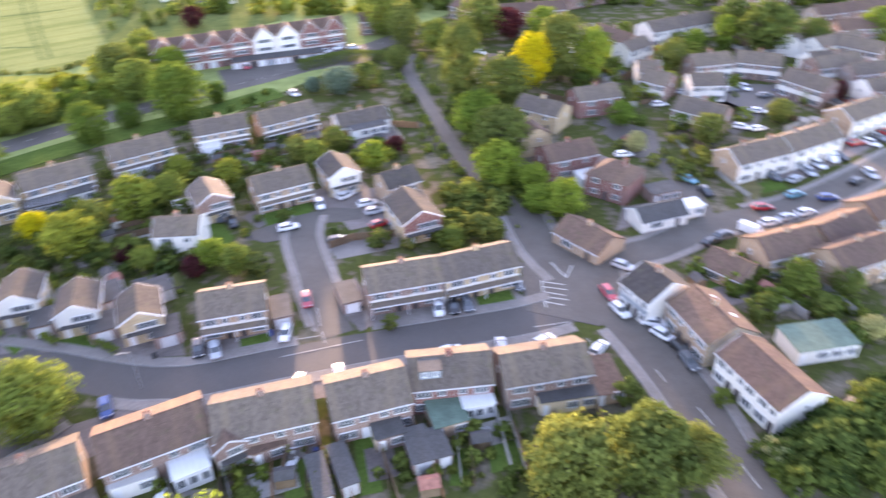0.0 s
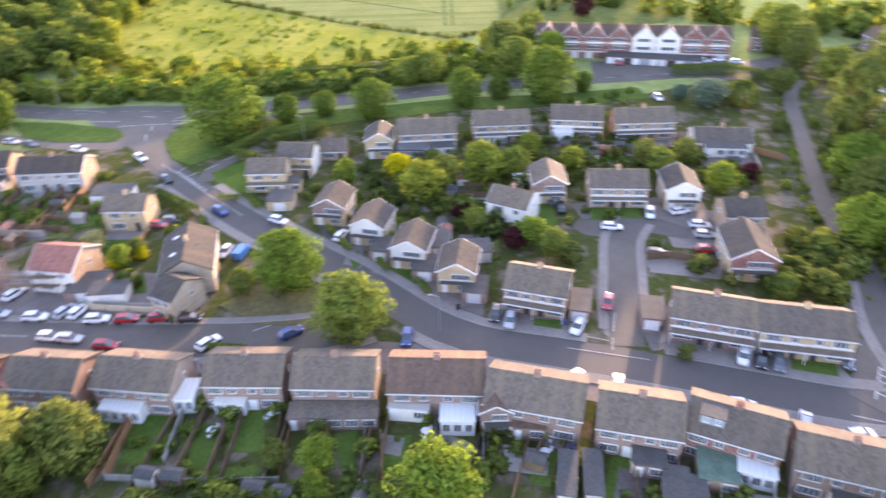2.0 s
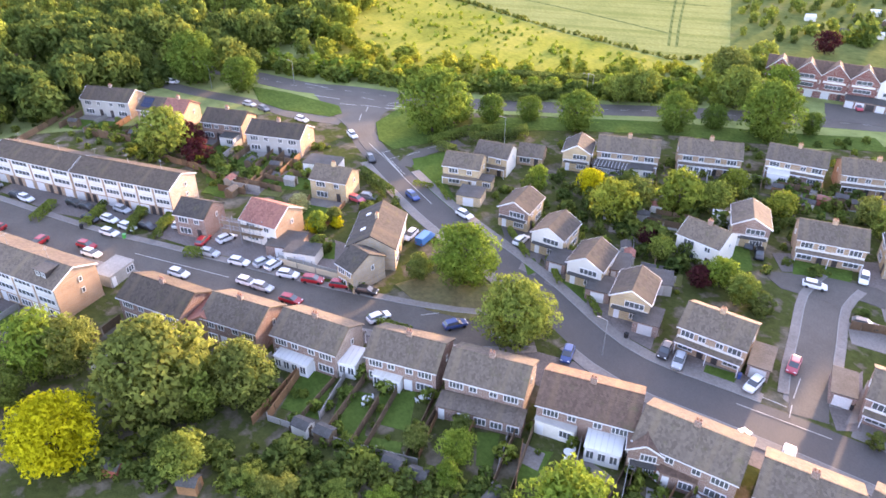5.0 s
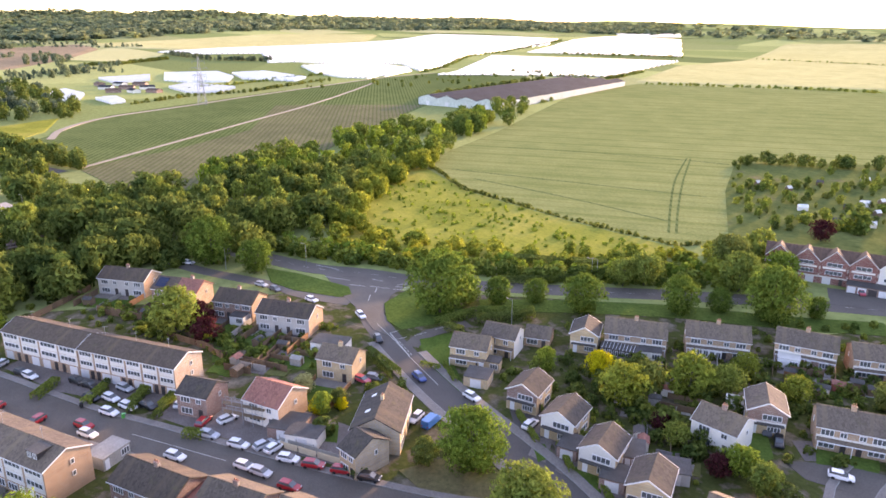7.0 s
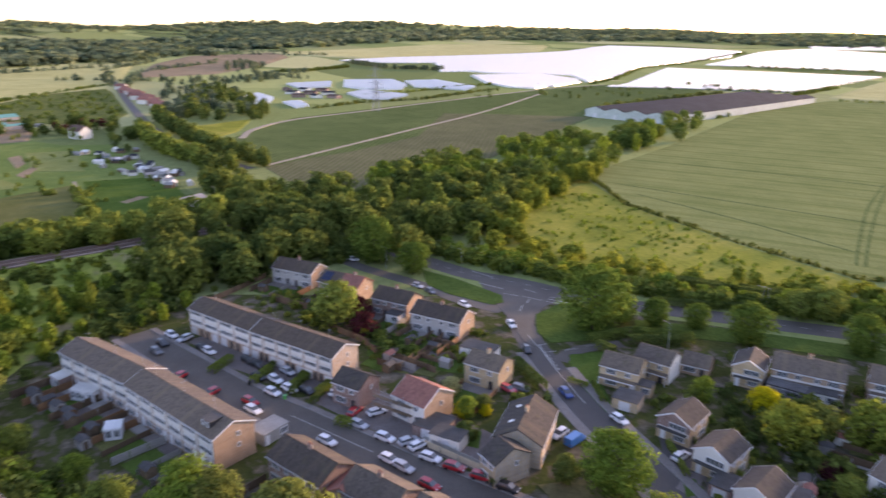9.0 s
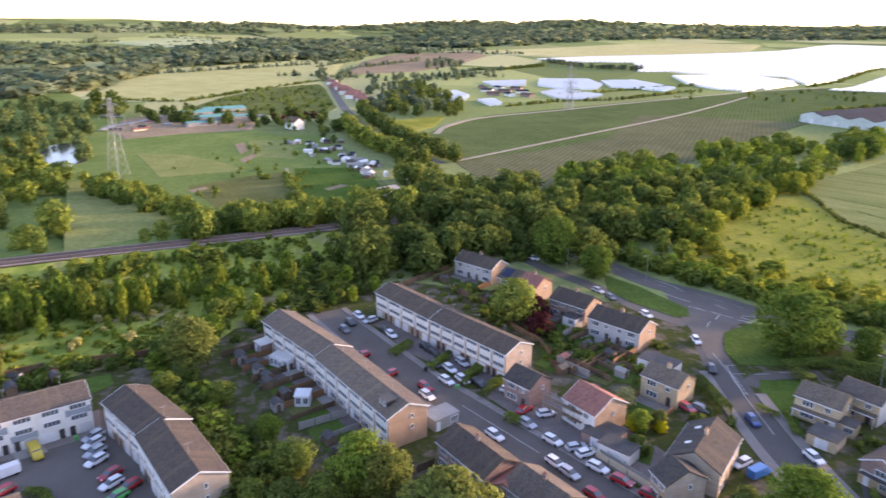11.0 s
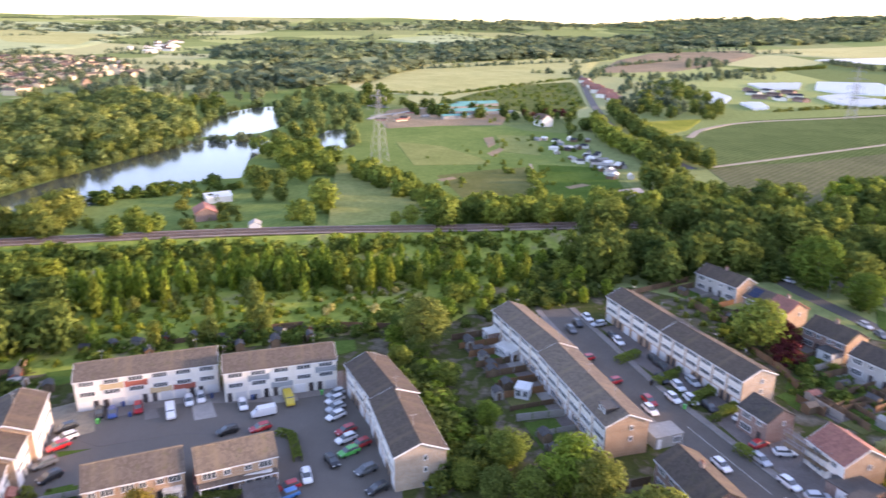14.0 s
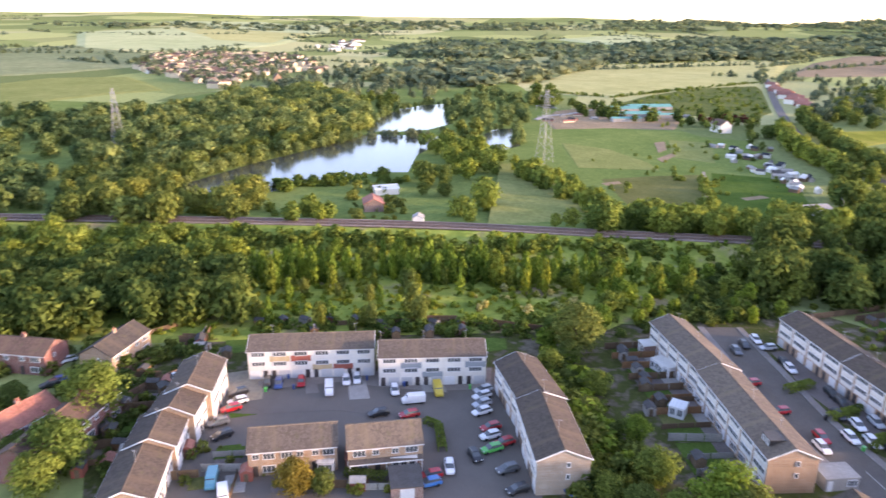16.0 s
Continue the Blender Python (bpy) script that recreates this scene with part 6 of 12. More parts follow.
sheet('lawn', [(64.9, 135.2), (73.2, 137.8), (73.1, 133.3), (64.5, 131.0)], 'lawn', 0.07, 'mown green garden lawn')
sheet('lawn', [(-76.3, 39.6), (-72.4, 42.6), (-65.3, 34.9), (-71.2, 31.9)], 'lawn', 0.07, 'mown green back-garden lawn')
sheet('lawn', [(-68.7, 40.9), (-64.6, 43.7), (-57.3, 36.7), (-62.9, 35.0)], 'lawn', 0.07, 'mown green back-garden lawn')
sheet('lawn', [(-64.0, 44.6), (-60.6, 49.1), (-55.1, 43.1), (-59.5, 40.5)], 'lawn', 0.07, 'mown green back-garden lawn')
sheet('lawn', [(-108.4, 60.3), (-103.9, 64.0), (-99.0, 60.4), (-103.4, 56.8)], 'lawn', 0.07, 'mown green back-garden lawn')
sheet('lawn', [(-48.7, 50.3), (-46.3, 52.5), (-42.9, 47.5), (-44.5, 46.0)], 'lawn', 0.07, 'mown green back-garden lawn')
sheet('lawn', [(-42.5, 53.0), (-39.1, 55.6), (-37.4, 49.4), (-39.2, 48.0)], 'lawn', 0.07, 'mown green back-garden lawn')
sheet('lawn', [(-36.6, 54.9), (-34.1, 58.8), (-30.1, 54.2), (-33.2, 49.9)], 'lawn', 0.07, 'mown green back-garden lawn')
sheet('lawn', [(-58.8, 37.9), (-54.1, 41.2), (-51.5, 37.9), (-55.7, 35.5)], 'lawn', 0.07, 'mown green back-garden lawn')
sheet('paving', [(-72.0, 90.9), (-68.4, 93.7), (-64.9, 91.3), (-67.5, 86.8)], 'drive', 0.05, 'paved front drive', category='paving')
sheet('paving', [(-60.6, 89.4), (-57.5, 91.5), (-53.1, 87.1), (-56.5, 84.9)], 'paving', 0.05, 'paved front drive', category='paving')
sheet('paving', [(-52.0, 85.4), (-48.5, 92.0), (-43.7, 87.7), (-48.5, 82.8)], 'drive', 0.05, 'paved front drive', category='paving')
sheet('paving', [(-31.0, 136.5), (-21.7, 144.4), (-14.8, 133.2), (-15.3, 123.1), (-23.3, 123.8)], 'drive', 0.05, 'paved front drive', category='paving')
sheet('verge', [(-75.2, 88.3), (-73.4, 89.8), (-69.9, 87.5), (-70.4, 84.5)], 'lawn', 0.09, 'small mown garden lawn', category='lawn')
sheet('verge', [(-66.4, 87.7), (-63.9, 89.6), (-57.8, 86.4), (-58.2, 83.8), (-63.1, 85.2)], 'lawn', 0.09, 'small mown garden lawn', category='lawn')
sheet('verge', [(-124.2, 100.9), (-122.5, 106.0), (-111.5, 100.3), (-108.8, 94.3), (-114.1, 94.2)], 'lawn', 0.09, 'small mown garden lawn', category='lawn')
sheet('verge', [(-40.8, 129.7), (-32.0, 136.3), (-29.2, 128.7), (-37.5, 122.4)], 'lawn', 0.09, 'small mown garden lawn', category='lawn')
sheet('verge', [(-53.0, 125.3), (-50.1, 128.6), (-43.3, 118.3), (-44.5, 113.6)], 'lawn', 0.09, 'small mown garden lawn', category='lawn')
sheet('verge', [(-144.8, 68.0), (-142.9, 72.0), (-135.7, 68.5), (-139.4, 65.5)], 'lawn', 0.09, 'small mown garden lawn', category='lawn')
sheet('verge', [(-138.9, 70.9), (-133.2, 77.3), (-126.1, 73.6), (-131.9, 67.0)], 'lawn', 0.09, 'small mown garden lawn', category='lawn')
sheet('verge', [(-152.8, 59.6), (-148.9, 63.8), (-141.7, 60.3), (-145.5, 56.3)], 'lawn', 0.09, 'small mown garden lawn', category='lawn')
sheet('verge', [(-165.2, 66.2), (-161.2, 70.6), (-155.8, 68.1), (-159.8, 63.7)], 'lawn', 0.09, 'small mown garden lawn', category='lawn')
sheet('verge', [(-202.3, 48.5), (-196.4, 55.0), (-186.9, 52.1), (-190.8, 45.0)], 'lawn', 0.09, 'small mown garden lawn', category='lawn')
sheet('verge', [(-142.2, 59.1), (-137.9, 64.0), (-132.5, 61.4), (-136.7, 56.6)], 'lawn_dry', 0.09, 'dry yellowish garden lawn', category='lawn')
sheet('paving', [(-28.0, 100.2), (-26.8, 104.6), (-19.2, 87.9), (-23.1, 89.1)], 'paving', 0.05, 'worn paved front yard', category='paving')
sheet('paving', [(-19.0, 94.1), (-17.7, 104.5), (-12.6, 91.1), (-15.1, 88.7)], 'drive', 0.05, 'worn paved front yard', category='paving')
sheet('paving', [(-42.8, 92.6), (-37.0, 92.9), (-34.7, 85.2), (-40.4, 84.9)], 'drive', 0.05, 'worn paved front yard', category='paving')
sheet('paving', [(-24.8, 115.4), (-20.4, 116.2), (-9.5, 119.6), (-10.1, 113.6), (-21.6, 109.9)], 'paving', 0.05, 'worn paved front yard', category='paving')
sheet('paving', [(-71.2, 91.6), (-66.0, 93.0), (-62.2, 85.8), (-66.7, 84.9)], 'drive', 0.05, 'worn paved front yard', category='paving')
sheet('paving', [(-59.9, 89.8), (-55.6, 92.6), (-51.6, 83.3), (-57.5, 84.2)], 'drive', 0.05, 'worn paved front yard', category='paving')
sheet('paving', [(-16.3, 102.7), (-14.5, 105.0), (-13.3, 93.0), (-14.8, 90.8)], 'paving', 0.05, 'worn paved front yard', category='paving')
sheet('paving', [(-75.9, 90.4), (-73.5, 92.3), (-69.4, 85.4), (-73.1, 84.8)], 'drive', 0.05, 'worn paved front yard', category='paving')
sheet('paving', [(39.3, 91.9), (41.3, 91.1), (43.6, 74.1), (41.7, 75.2)], 'drive', 0.05, 'worn paved front yard', category='paving')
sheet('paving', [(64.3, 144.3), (99.6, 161.8), (98.1, 155.7), (63.3, 138.2)], 'drive', 0.05, 'worn paved front yard', category='paving')
sheet('paving', [(-43.8, 126.7), (-37.6, 132.8), (-33.8, 127.6), (-39.3, 121.8)], 'drive', 0.05, 'worn paved front yard', category='paving')
sheet('verge', [(-154.8, -47.9), (-156.3, -42.7), (-150.6, -40.7), (-147.3, -44.9)], 'lawn', 0.10, 'small mown lawn behind a terrace', category='lawn')
sheet('verge', [(-133.9, -111.1), (-136.3, -105.0), (-126.6, -97.9), (-123.5, -101.8)], 'lawn', 0.10, 'small mown lawn beside a terrace', category='lawn')
sheet('patio', [(-27.3, 60.2), (-21.4, 62.3), (-20.0, 58.2), (-25.1, 56.4)], 'concrete', 0.085, 'pale slabbed patio behind a house', category='paving')
sheet('patio', [(3.7, 68.3), (7.5, 69.7), (8.8, 65.7), (4.5, 64.2)], 'concrete', 0.085, 'pale slabbed patio behind a house', category='paving')
sheet('patio', [(-36.3, 57.9), (-31.4, 58.2), (-30.7, 52.6), (-32.7, 52.5)], 'paving', 0.085, 'pale slabbed patio behind a house', category='paving')
sheet('patio', [(-12.4, 64.1), (-8.7, 65.1), (-7.3, 59.7), (-11.2, 58.7)], 'drive', 0.085, 'pale slabbed patio behind a house', category='paving')
sheet('patio', [(-43.1, 53.6), (-39.7, 54.5), (-38.4, 51.5), (-41.1, 50.8)], 'paving', 0.085, 'pale slabbed patio behind a house', category='paving')
sheet('patio', [(-24.7, 66.2), (-19.6, 67.3), (-18.6, 63.5), (-23.1, 62.5)], 'paving', 0.085, 'pale slabbed patio behind a house', category='paving')
paint_line((-27.2, 82.9), (-14.8, 86.5), 0.14)
paint_line((-23.4, 95.3), (-22.1, 90.3), 0.14)
paint_line((-21.6, 88.8), (-20.7, 86.0), 0.14)
paint_line((16.1, 101.4), (20.1, 100.3), 0.25)
paint_line((16.1, 99.9), (20.2, 98.8), 0.25)
paint_line((16.1, 98.4), (19.7, 97.2), 0.25)
paint_line((16.1, 97.0), (20.0, 95.9), 0.25)
paint_line((16.1, 95.5), (19.1, 94.5), 0.25)
paint_line((16.1, 101.8), (15.9, 94.0), 0.25)
paint_line((20.6, 102.5), (22.3, 106.3), 0.25)
paint_line((20.6, 102.5), (18.5, 107.4), 0.25)
paint_line((30.6, 78.4), (31.5, 75.6), 0.14)
paint_line((34.6, 70.5), (35.7, 67.3), 0.14)
paint_line((37.1, 60.7), (38.2, 56.7), 0.14)
paint_line((21.6, 85.8), (24.8, 75.5), 0.14)
paint_line((13.3, 88.9), (19.6, 90.1), 0.14)
paint_line((-129.4, 96.2), (-118.9, 93.2), 0.14)
paint_line((-131.7, 99.9), (-132.0, 96.5), 0.14)
paint_line((-126.6, 32.2), (-106.9, 42.1), 0.14)
paint_line((-74.4, 61.6), (-72.1, 65.5), 0.14)
paint_line((-28.5, 86.4), (-21.9, 87.8), 0.14)
paint_line((-132.0, 97.5), (-119.4, 93.4), 0.25)
paint_line((-189.4, 110.8), (-181.0, 114.0), 0.25)
paint_line((-178.4, 107.1), (-170.5, 111.2), 0.25)
paint_line((-157.4, 118.6), (-152.1, 122.0), 0.25)
paint_line((-138.5, 98.3), (-128.0, 95.8), 0.16, 0.112)
paint_line((-119.0, 93.1), (-103.4, 89.2), 0.16, 0.112)
paint_line((-127.8, 96.1), (-127.3, 99.2), 0.16, 0.112)
paint_line((-126.6, 101.2), (-126.1, 104.9), 0.16, 0.112)
paint_line((-126.2, 107.6), (-125.8, 110.7), 0.16, 0.112)
paint_line((-126.6, 95.5), (-125.5, 95.2), 0.22, 0.112)
paint_line((-126.6, 96.2), (-125.5, 95.9), 0.22, 0.112)
paint_line((-124.8, 95.0), (-123.6, 94.6), 0.22, 0.112)
paint_line((-124.8, 95.7), (-123.7, 95.3), 0.22, 0.112)
paint_line((-123.0, 94.5), (-121.9, 94.1), 0.22, 0.112)
paint_line((-123.0, 95.2), (-122.0, 94.9), 0.22, 0.112)
paint_line((-121.3, 94.0), (-120.2, 93.6), 0.22, 0.112)
paint_line((-121.3, 94.7), (-120.2, 94.3), 0.22, 0.112)
paint_line((-119.5, 93.5), (-118.5, 93.2), 0.22, 0.112)
paint_line((-119.6, 94.2), (-118.6, 93.9), 0.22, 0.112)
paint_line((-167.4, 109.1), (-163.3, 112.0), 0.2, 0.112)
paint_line((-162.5, 112.9), (-157.2, 116.3), 0.2, 0.112)
paint_line((-156.1, 116.7), (-152.7, 119.5), 0.2, 0.112)
paint_line((-167.3, 116.9), (-163.5, 118.4), 0.2, 0.112)
paint_line((-158.2, 119.6), (-156.8, 122.8), 0.2, 0.112)
paint_line((-153.2, 105.7), (-156.7, 109.0), 0.2, 0.112)
paint_line((-157.4, 111.1), (-159.9, 113.7), 0.2, 0.112)
dashes(_main, 6.0, 2.5)
dashes(_far_road, 14.0, 5.0, 0.25, z=0.27)
footpaths()

# ---- the near terrace along the street ----
house(-102.6, 29.1, 22.8, 13.4, 8.0, 'semi', roof='tile_dark', n=2, wall='brick_brown', group='houses of the near terrace', bars=3, label='semi-detached brick houses with dark weathered tile roof', front=1)
gardens(-102.6, 29.1, 22.8, 13.4, 8.0, 2, -1, 13)
house(-89.8, 36.6, 24.9, 10.7, 8.0, 'semi', roof='tile_grey', n=2, wall='brick_brown', group='houses of the near terrace', bars=3, label='brick houses with grey tile roof and side gable', front=1)
gardens(-89.8, 36.6, 24.9, 10.7, 8.0, 2, -1, 13)
house(-77.8, 43.1, 23.2, 11.7, 8.0, 'semi', n=2, wall='brick_brown', roof='tile_grey', group='houses of the near terrace', bars=3, label='pair of brick houses with grey concrete tile roof', front=1)
gardens(-77.8, 43.1, 23.2, 11.7, 8.0, 2, -1, 13)
house(-64.7, 51.3, 28.6, 11.3, 8.0, 'semi', n=2, wall='brick_brown', roof='tile_grey', group='houses of the near terrace', bars=3, label='pair of tan brick houses with grey tile roof', front=1)
gardens(-64.7, 51.3, 28.6, 11.3, 8.0, 2, -1, 13)
house(-53.0, 57.2, 28.0, 11.7, 8.0, 'semi', n=2, wall='brick_brown', roof='tile_grey', group='houses of the near terrace', bars=3, label='pair of brick houses with weathered grey tile roof', front=1)
gardens(-53.0, 57.2, 28.0, 11.7, 8.0, 2, -1, 13)
house(-39.8, 63.8, 27.3, 13.5, 8.6, 'semi', n=2, wall='brick_brown', roof='tile_brown', group='houses of the near terrace', bars=3, label='pair of brick houses with brown ribbed tile roof', front=1)
gardens(-39.8, 63.8, 27.3, 13.5, 8.6, 2, -1, 13)
house(-25.9, 67.5, 15.3, 13.3, 8.6, 'semi', n=2, wall='brick_brown', roof='tile_grey', group='houses of the near terrace', bars=3, label='pair of brick houses with grey ribbed tile roof', front=1)
gardens(-25.9, 67.5, 15.3, 13.3, 8.6, 2, -1, 13)
house(-12.2, 70.7, 16.9, 10.9, 8.6, 'semi', n=2, wall='brick_brown', roof='tile_grey', group='houses of the near terrace', bars=3, label='pair of brick houses with patched grey tile roof', front=1)
gardens(-12.2, 70.7, 16.9, 10.9, 8.6, 2, -1, 13)
_dorm = house(-0.7, 74.8, 6.4, 11.6, 8.0, 'semi', n=2, wall='brick_red', roof='tile_grey', group='houses of the near terrace', bars=3, label='pair of red brick houses with grey-brown tile roof and dormer', front=1)
gardens(-0.7, 74.8, 6.4, 11.6, 8.0, 2, -1, 13)
house(12.8, 75.7, 11.0, 12.6, 8.0, 'semi', n=2, wall='brick_brown', roof='tile_grey', group='houses of the near terrace', bars=3, label='brick end house with grey tile roof and long rear extension', front=1)
gardens(12.8, 75.7, 11.0, 12.6, 8.0, 2, -1, 13)
dormer(_dorm, -2.9, -1, 3.0)
house(-30.2, 63.2, -58.5, 4.6, 4.2, 'semi', eaves=4.4, n=1, wall='brick_brown', roof='tile_brown', chimneys=0, porch=False, label='rear gabled wing of a brick house', front=-1, endface=1)
house(-94.4, 32.9, -48.9, 6.0, 5.0, 'semi', eaves=4.0, n=1, wall='brick_brown', roof='tile_red', chimneys=0, porch=False, label='rear wing with faded pink tile roof', front=1)

# ---- houses across the street ----
house(-8.6, 98.1, 13.6, 12.8, 8.0, 'semi', n=2, group='houses of the middle block', wall='brick_brown', roof='tile_grey', clad='cladding_white', label='pair of houses with tan-streaked tile roof and white cladding', front=-1)
house(4.2, 101.6, 18.4, 13.6, 8.0, 'semi', n=2, group='houses of the middle block', wall='brick_yellow', roof='tile_grey', clad='cladding_white', gable='render_white', label='end-terrace houses with grey tile roof and white gable', front=-1)
house(-36.2, 91.9, 13.2, 10.5, 8.0, 'semi', n=2, group='houses of the middle block', wall='brick_tan', roof='tile_grey', clad='cladding_white', label='pair of houses with grey tile roof and white-clad front', front=-1)
house(-51.5, 91.0, -67.2, 8.2, 6.6, 'semi', eaves=4.5, n=1, wall='brick_yellow', roof='tile_tan', chimneys=0, porch=False, clad='', group='gable-fronted houses', gable='brick_yellow', label='tan-roofed detached house with cream front gable', front=1, endface=1)
house(-62.6, 93.2, -72.1, 8.2, 6.6, 'semi', eaves=4.5, n=1, wall='brick_yellow', roof='tile_tan', chimneys=0, porch=False, clad='', group='gable-fronted houses', gable='cladding_white', label='tan-roofed detached house with white-clad gable front', front=1, endface=1)
house(-73.9, 96.2, -73.8, 8.2, 6.6, 'semi', eaves=4.5, n=1, wall='brick_yellow', roof='tile_tan', chimneys=0, porch=False, clad='', group='gable-fronted houses', gable='render_white', label='grey-roofed detached house with white gable front', front=1, endface=1)
house(-85.6, 98.8, -70.9, 8.2, 6.6, 'semi', eaves=4.5, n=1, wall='brick_yellow', roof='tile_tan', chimneys=0, porch=False, clad='', group='gable-fronted houses', gable='brick_brown', label='brick detached house with pinkish roof and skylights', front=1, endface=1)
house(-107.2, 102.8, 30.2, 8.6, 7.0, 'semi', n=1, wall='brick_yellow', roof='tile_grey', chimneys=0, label='cream brick corner house with white-framed porch', group='houses by the junction', clad='', front=-1)
house(-106.7, 112.4, 24.4, 8.2, 7.0, 'semi', n=1, wall='brick_yellow', roof='tile_grey', chimneys=0, gable='render_white', label='house with grey roof and bright white gable wall', group='houses by the junction', front=-1)
house(-104.1, 122.7, 30.3, 6.1, 6.5, 'bung', n=1, wall='brick_tan', roof='tile_grey', chimneys=0, label='low bungalow with grey roof', group='houses by the junction', front=-1)
house(-95.1, 129.4, -58.8, 8.0, 6.5, 'semi', n=1, wall='brick_yellow', roof='tile_tan', chimneys=0, porch=False, clad='', group='gable-fronted houses', gable='brick_yellow', label='narrow cream brick house with front gable', front=1, endface=1)
house(-87.0, 138.2, 33.9, 14.3, 8.0, 'semi', n=2, wall='brick_tan', roof='tile_grey', clad='cladding_white', group='houses of the back row', label='pair of houses with grey roof and white-clad backs', front=-1)
gardens(-87.0, 138.2, 33.9, 14.3, 8.0, 2, -1, 10, fill=True)
house(-73.1, 151.5, 33.0, 14.3, 8.0, 'semi', n=2, wall='brick_tan', roof='tile_grey', clad='cladding_white', group='houses of the back row', label='pair of houses with grey roof and glazed rear rooms', front=-1)
gardens(-73.1, 151.5, 33.0, 14.3, 8.0, 2, -1, 10, fill=True)
house(-57.2, 163.4, 22.4, 12.9, 8.0, 'semi', n=2, wall='brick_tan', roof='tile_grey', clad='cladding_white', group='houses of the back row', label='pair of houses with grey roof and rear dormers', skylights=1, front=-1)
gardens(-57.2, 163.4, 22.4, 12.9, 8.0, 2, -1, 10, fill=True)
house(-42.0, 169.5, 31.6, 14.9, 8.0, 'semi', n=2, wall='brick_tan', roof='tile_grey', clad='cladding_white', group='houses of the back row', label='pair of white-backed houses with plain grey roof', front=-1)
gardens(-42.0, 169.5, 31.6, 14.9, 8.0, 2, -1, 10, fill=True)
house(-22.9, 171.8, 24.7, 13.6, 8.0, 'bung', n=1, wall='render_white', roof='tile_grey', label='grey-roofed bungalow with white front gable', group='houses of the back row', front=-1)
gardens(-22.9, 171.8, 24.7, 13.6, 8.0, 1, -1, 10, fill=True)
house(-50.2, 128.4, -60.2, 8.5, 7.0, 'semi', n=1, wall='brick_yellow', roof='tile_grey', chimneys=0, porch=False, clad='', group='gable-fronted houses', gable='brick_brown', label='detached house with tan-grey roof and brick gable', front=-1, endface=1)
house(-36.5, 133.5, 26.8, 12.0, 8.0, 'semi', n=2, wall='brick_tan', roof='tile_grey', clad='cladding_white', label='pair of white-clad houses at the head of the cul-de-sac', group='houses of the cul-de-sac', front=-1)
house(-24.6, 139.1, -64.1, 9.0, 7.0, 'semi', n=1, wall='brick_yellow', roof='tile_tan', chimneys=0, porch=False, clad='', group='gable-fronted houses', gable='render_white', label='detached house with white-clad gable front', front=-1, endface=1)
house(-11.2, 133.4, 29.9, 7.6, 7.5, 'semi', n=1, wall='brick_tan', roof='tile_tan', chimneys=1, porch=False, label='detached house with tan tile roof', group='houses of the cul-de-sac', front=-1)
house(-7.5, 120.4, -66.0, 11.0, 8.0, 'semi', n=1, wall='brick_yellow', roof='tile_tan', chimneys=0, porch=False, clad='', group='gable-fronted houses', gable='brick_red', label='detached house with tan roof and red brick gable', front=-1, endface=1)
house(-52.4, 115.7, 3.3, 8.6, 7.5, 'semi', n=1, wall='render_white', roof='tile_grey', chimneys=1, porch=False, label='small white-rendered house with grey roof', group='houses of the cul-de-sac', front=-1)

# ---- right of the junction ----
house(33.8, 93.5, -62.3, 6.9, 9.0, 'semi', n=2, wall='render_white', roof='tile_tan', label='black and white shop house with tan tile roof', porch=False, clad='cladding_grey', group='houses past the junction', front=-1)
house(40.2, 84.9, -73.2, 10.8, 8.5, 'semi', n=2, wall='brick_tan', roof='tile_brown', skylights=2, porch=False, label='row of houses with brown tile roof and skylights', gable='brick_yellow', group='houses past the junction', front=-1)
house(44.4, 72.2, -69.0, 12.5, 8.0, 'semi', n=3, wall='render_white', roof='tile_brown', porch=False, chimneys=0, label='long white-rendered house with plain brown tile roof', group='houses past the junction', front=-1)
house(49.5, 102.0, -48.6, 7.9, 7.0, 'bung', n=1, wall='brick_tan', roof='tile_brown', label='brown-roofed bungalow in a back garden', group='houses past the junction', front=-1)
house(26.3, 112.7, -50.2, 10.9, 8.0, 'bung', n=1, wall='brick_tan', roof='tile_brown', label='long bungalow with mottled brown tile roof', group='houses past the junction', front=-1)
house(41.4, 121.0, 18.1, 10.3, 6.0, 'bung', n=1, wall='render_white', roof='felt', chimneys=0, label='low white building with flat grey roof', group='houses past the junction', front=-1)
hip_house(35.4, 133.6, -37.8, 9.5, 8.6, 'brick_red', 'tile_brown', 'red brick detached house with brown hipped roof', 'houses past the junction')
hip_house(13.8, 205.0, -20.0, 11.0, 10.0, 'render_cream', 'tile_grey', 'pale detached house with grey hipped roof among trees', 'houses past the junction', 4.4)
house(26.5, 144.4, 19.8, 12.1, 8.0, 'semi', label='red brick house with dark brown roof', wall='brick_red', roof='tile_brown', n=1, porch=False, group='houses past the junction', front=-1)
house(18.8, 156.8, -65.9, 9.5, 8.0, 'semi', wall='brick_yellow', roof='tile_brown', n=1, porch=False, group='houses past the junction', label='cream brick house with brown roof', front=-1)
house(24.4, 170.5, -36.0, 12.2, 8.0, 'semi', wall='brick_yellow', roof='tile_grey', n=1, porch=False, group='houses past the junction', label='cream brick house with dark roof', front=-1)
house(39.0, 178.7, 14.3, 12.2, 8.0, 'semi', label='red brick house with dark grey roof', wall='brick_red', roof='tile_grey', n=1, porch=False, group='houses past the junction', front=-1)
house(67.8, 141.9, 22.1, 14.9, 8.0, 'semi', n=2, wall='render_white', roof='tile_grey', gable='brick_tan', porch=False, chimneys=2, group='white terrace of the broad street', label='white-fronted terraced houses with tan brick gables', front=-1)
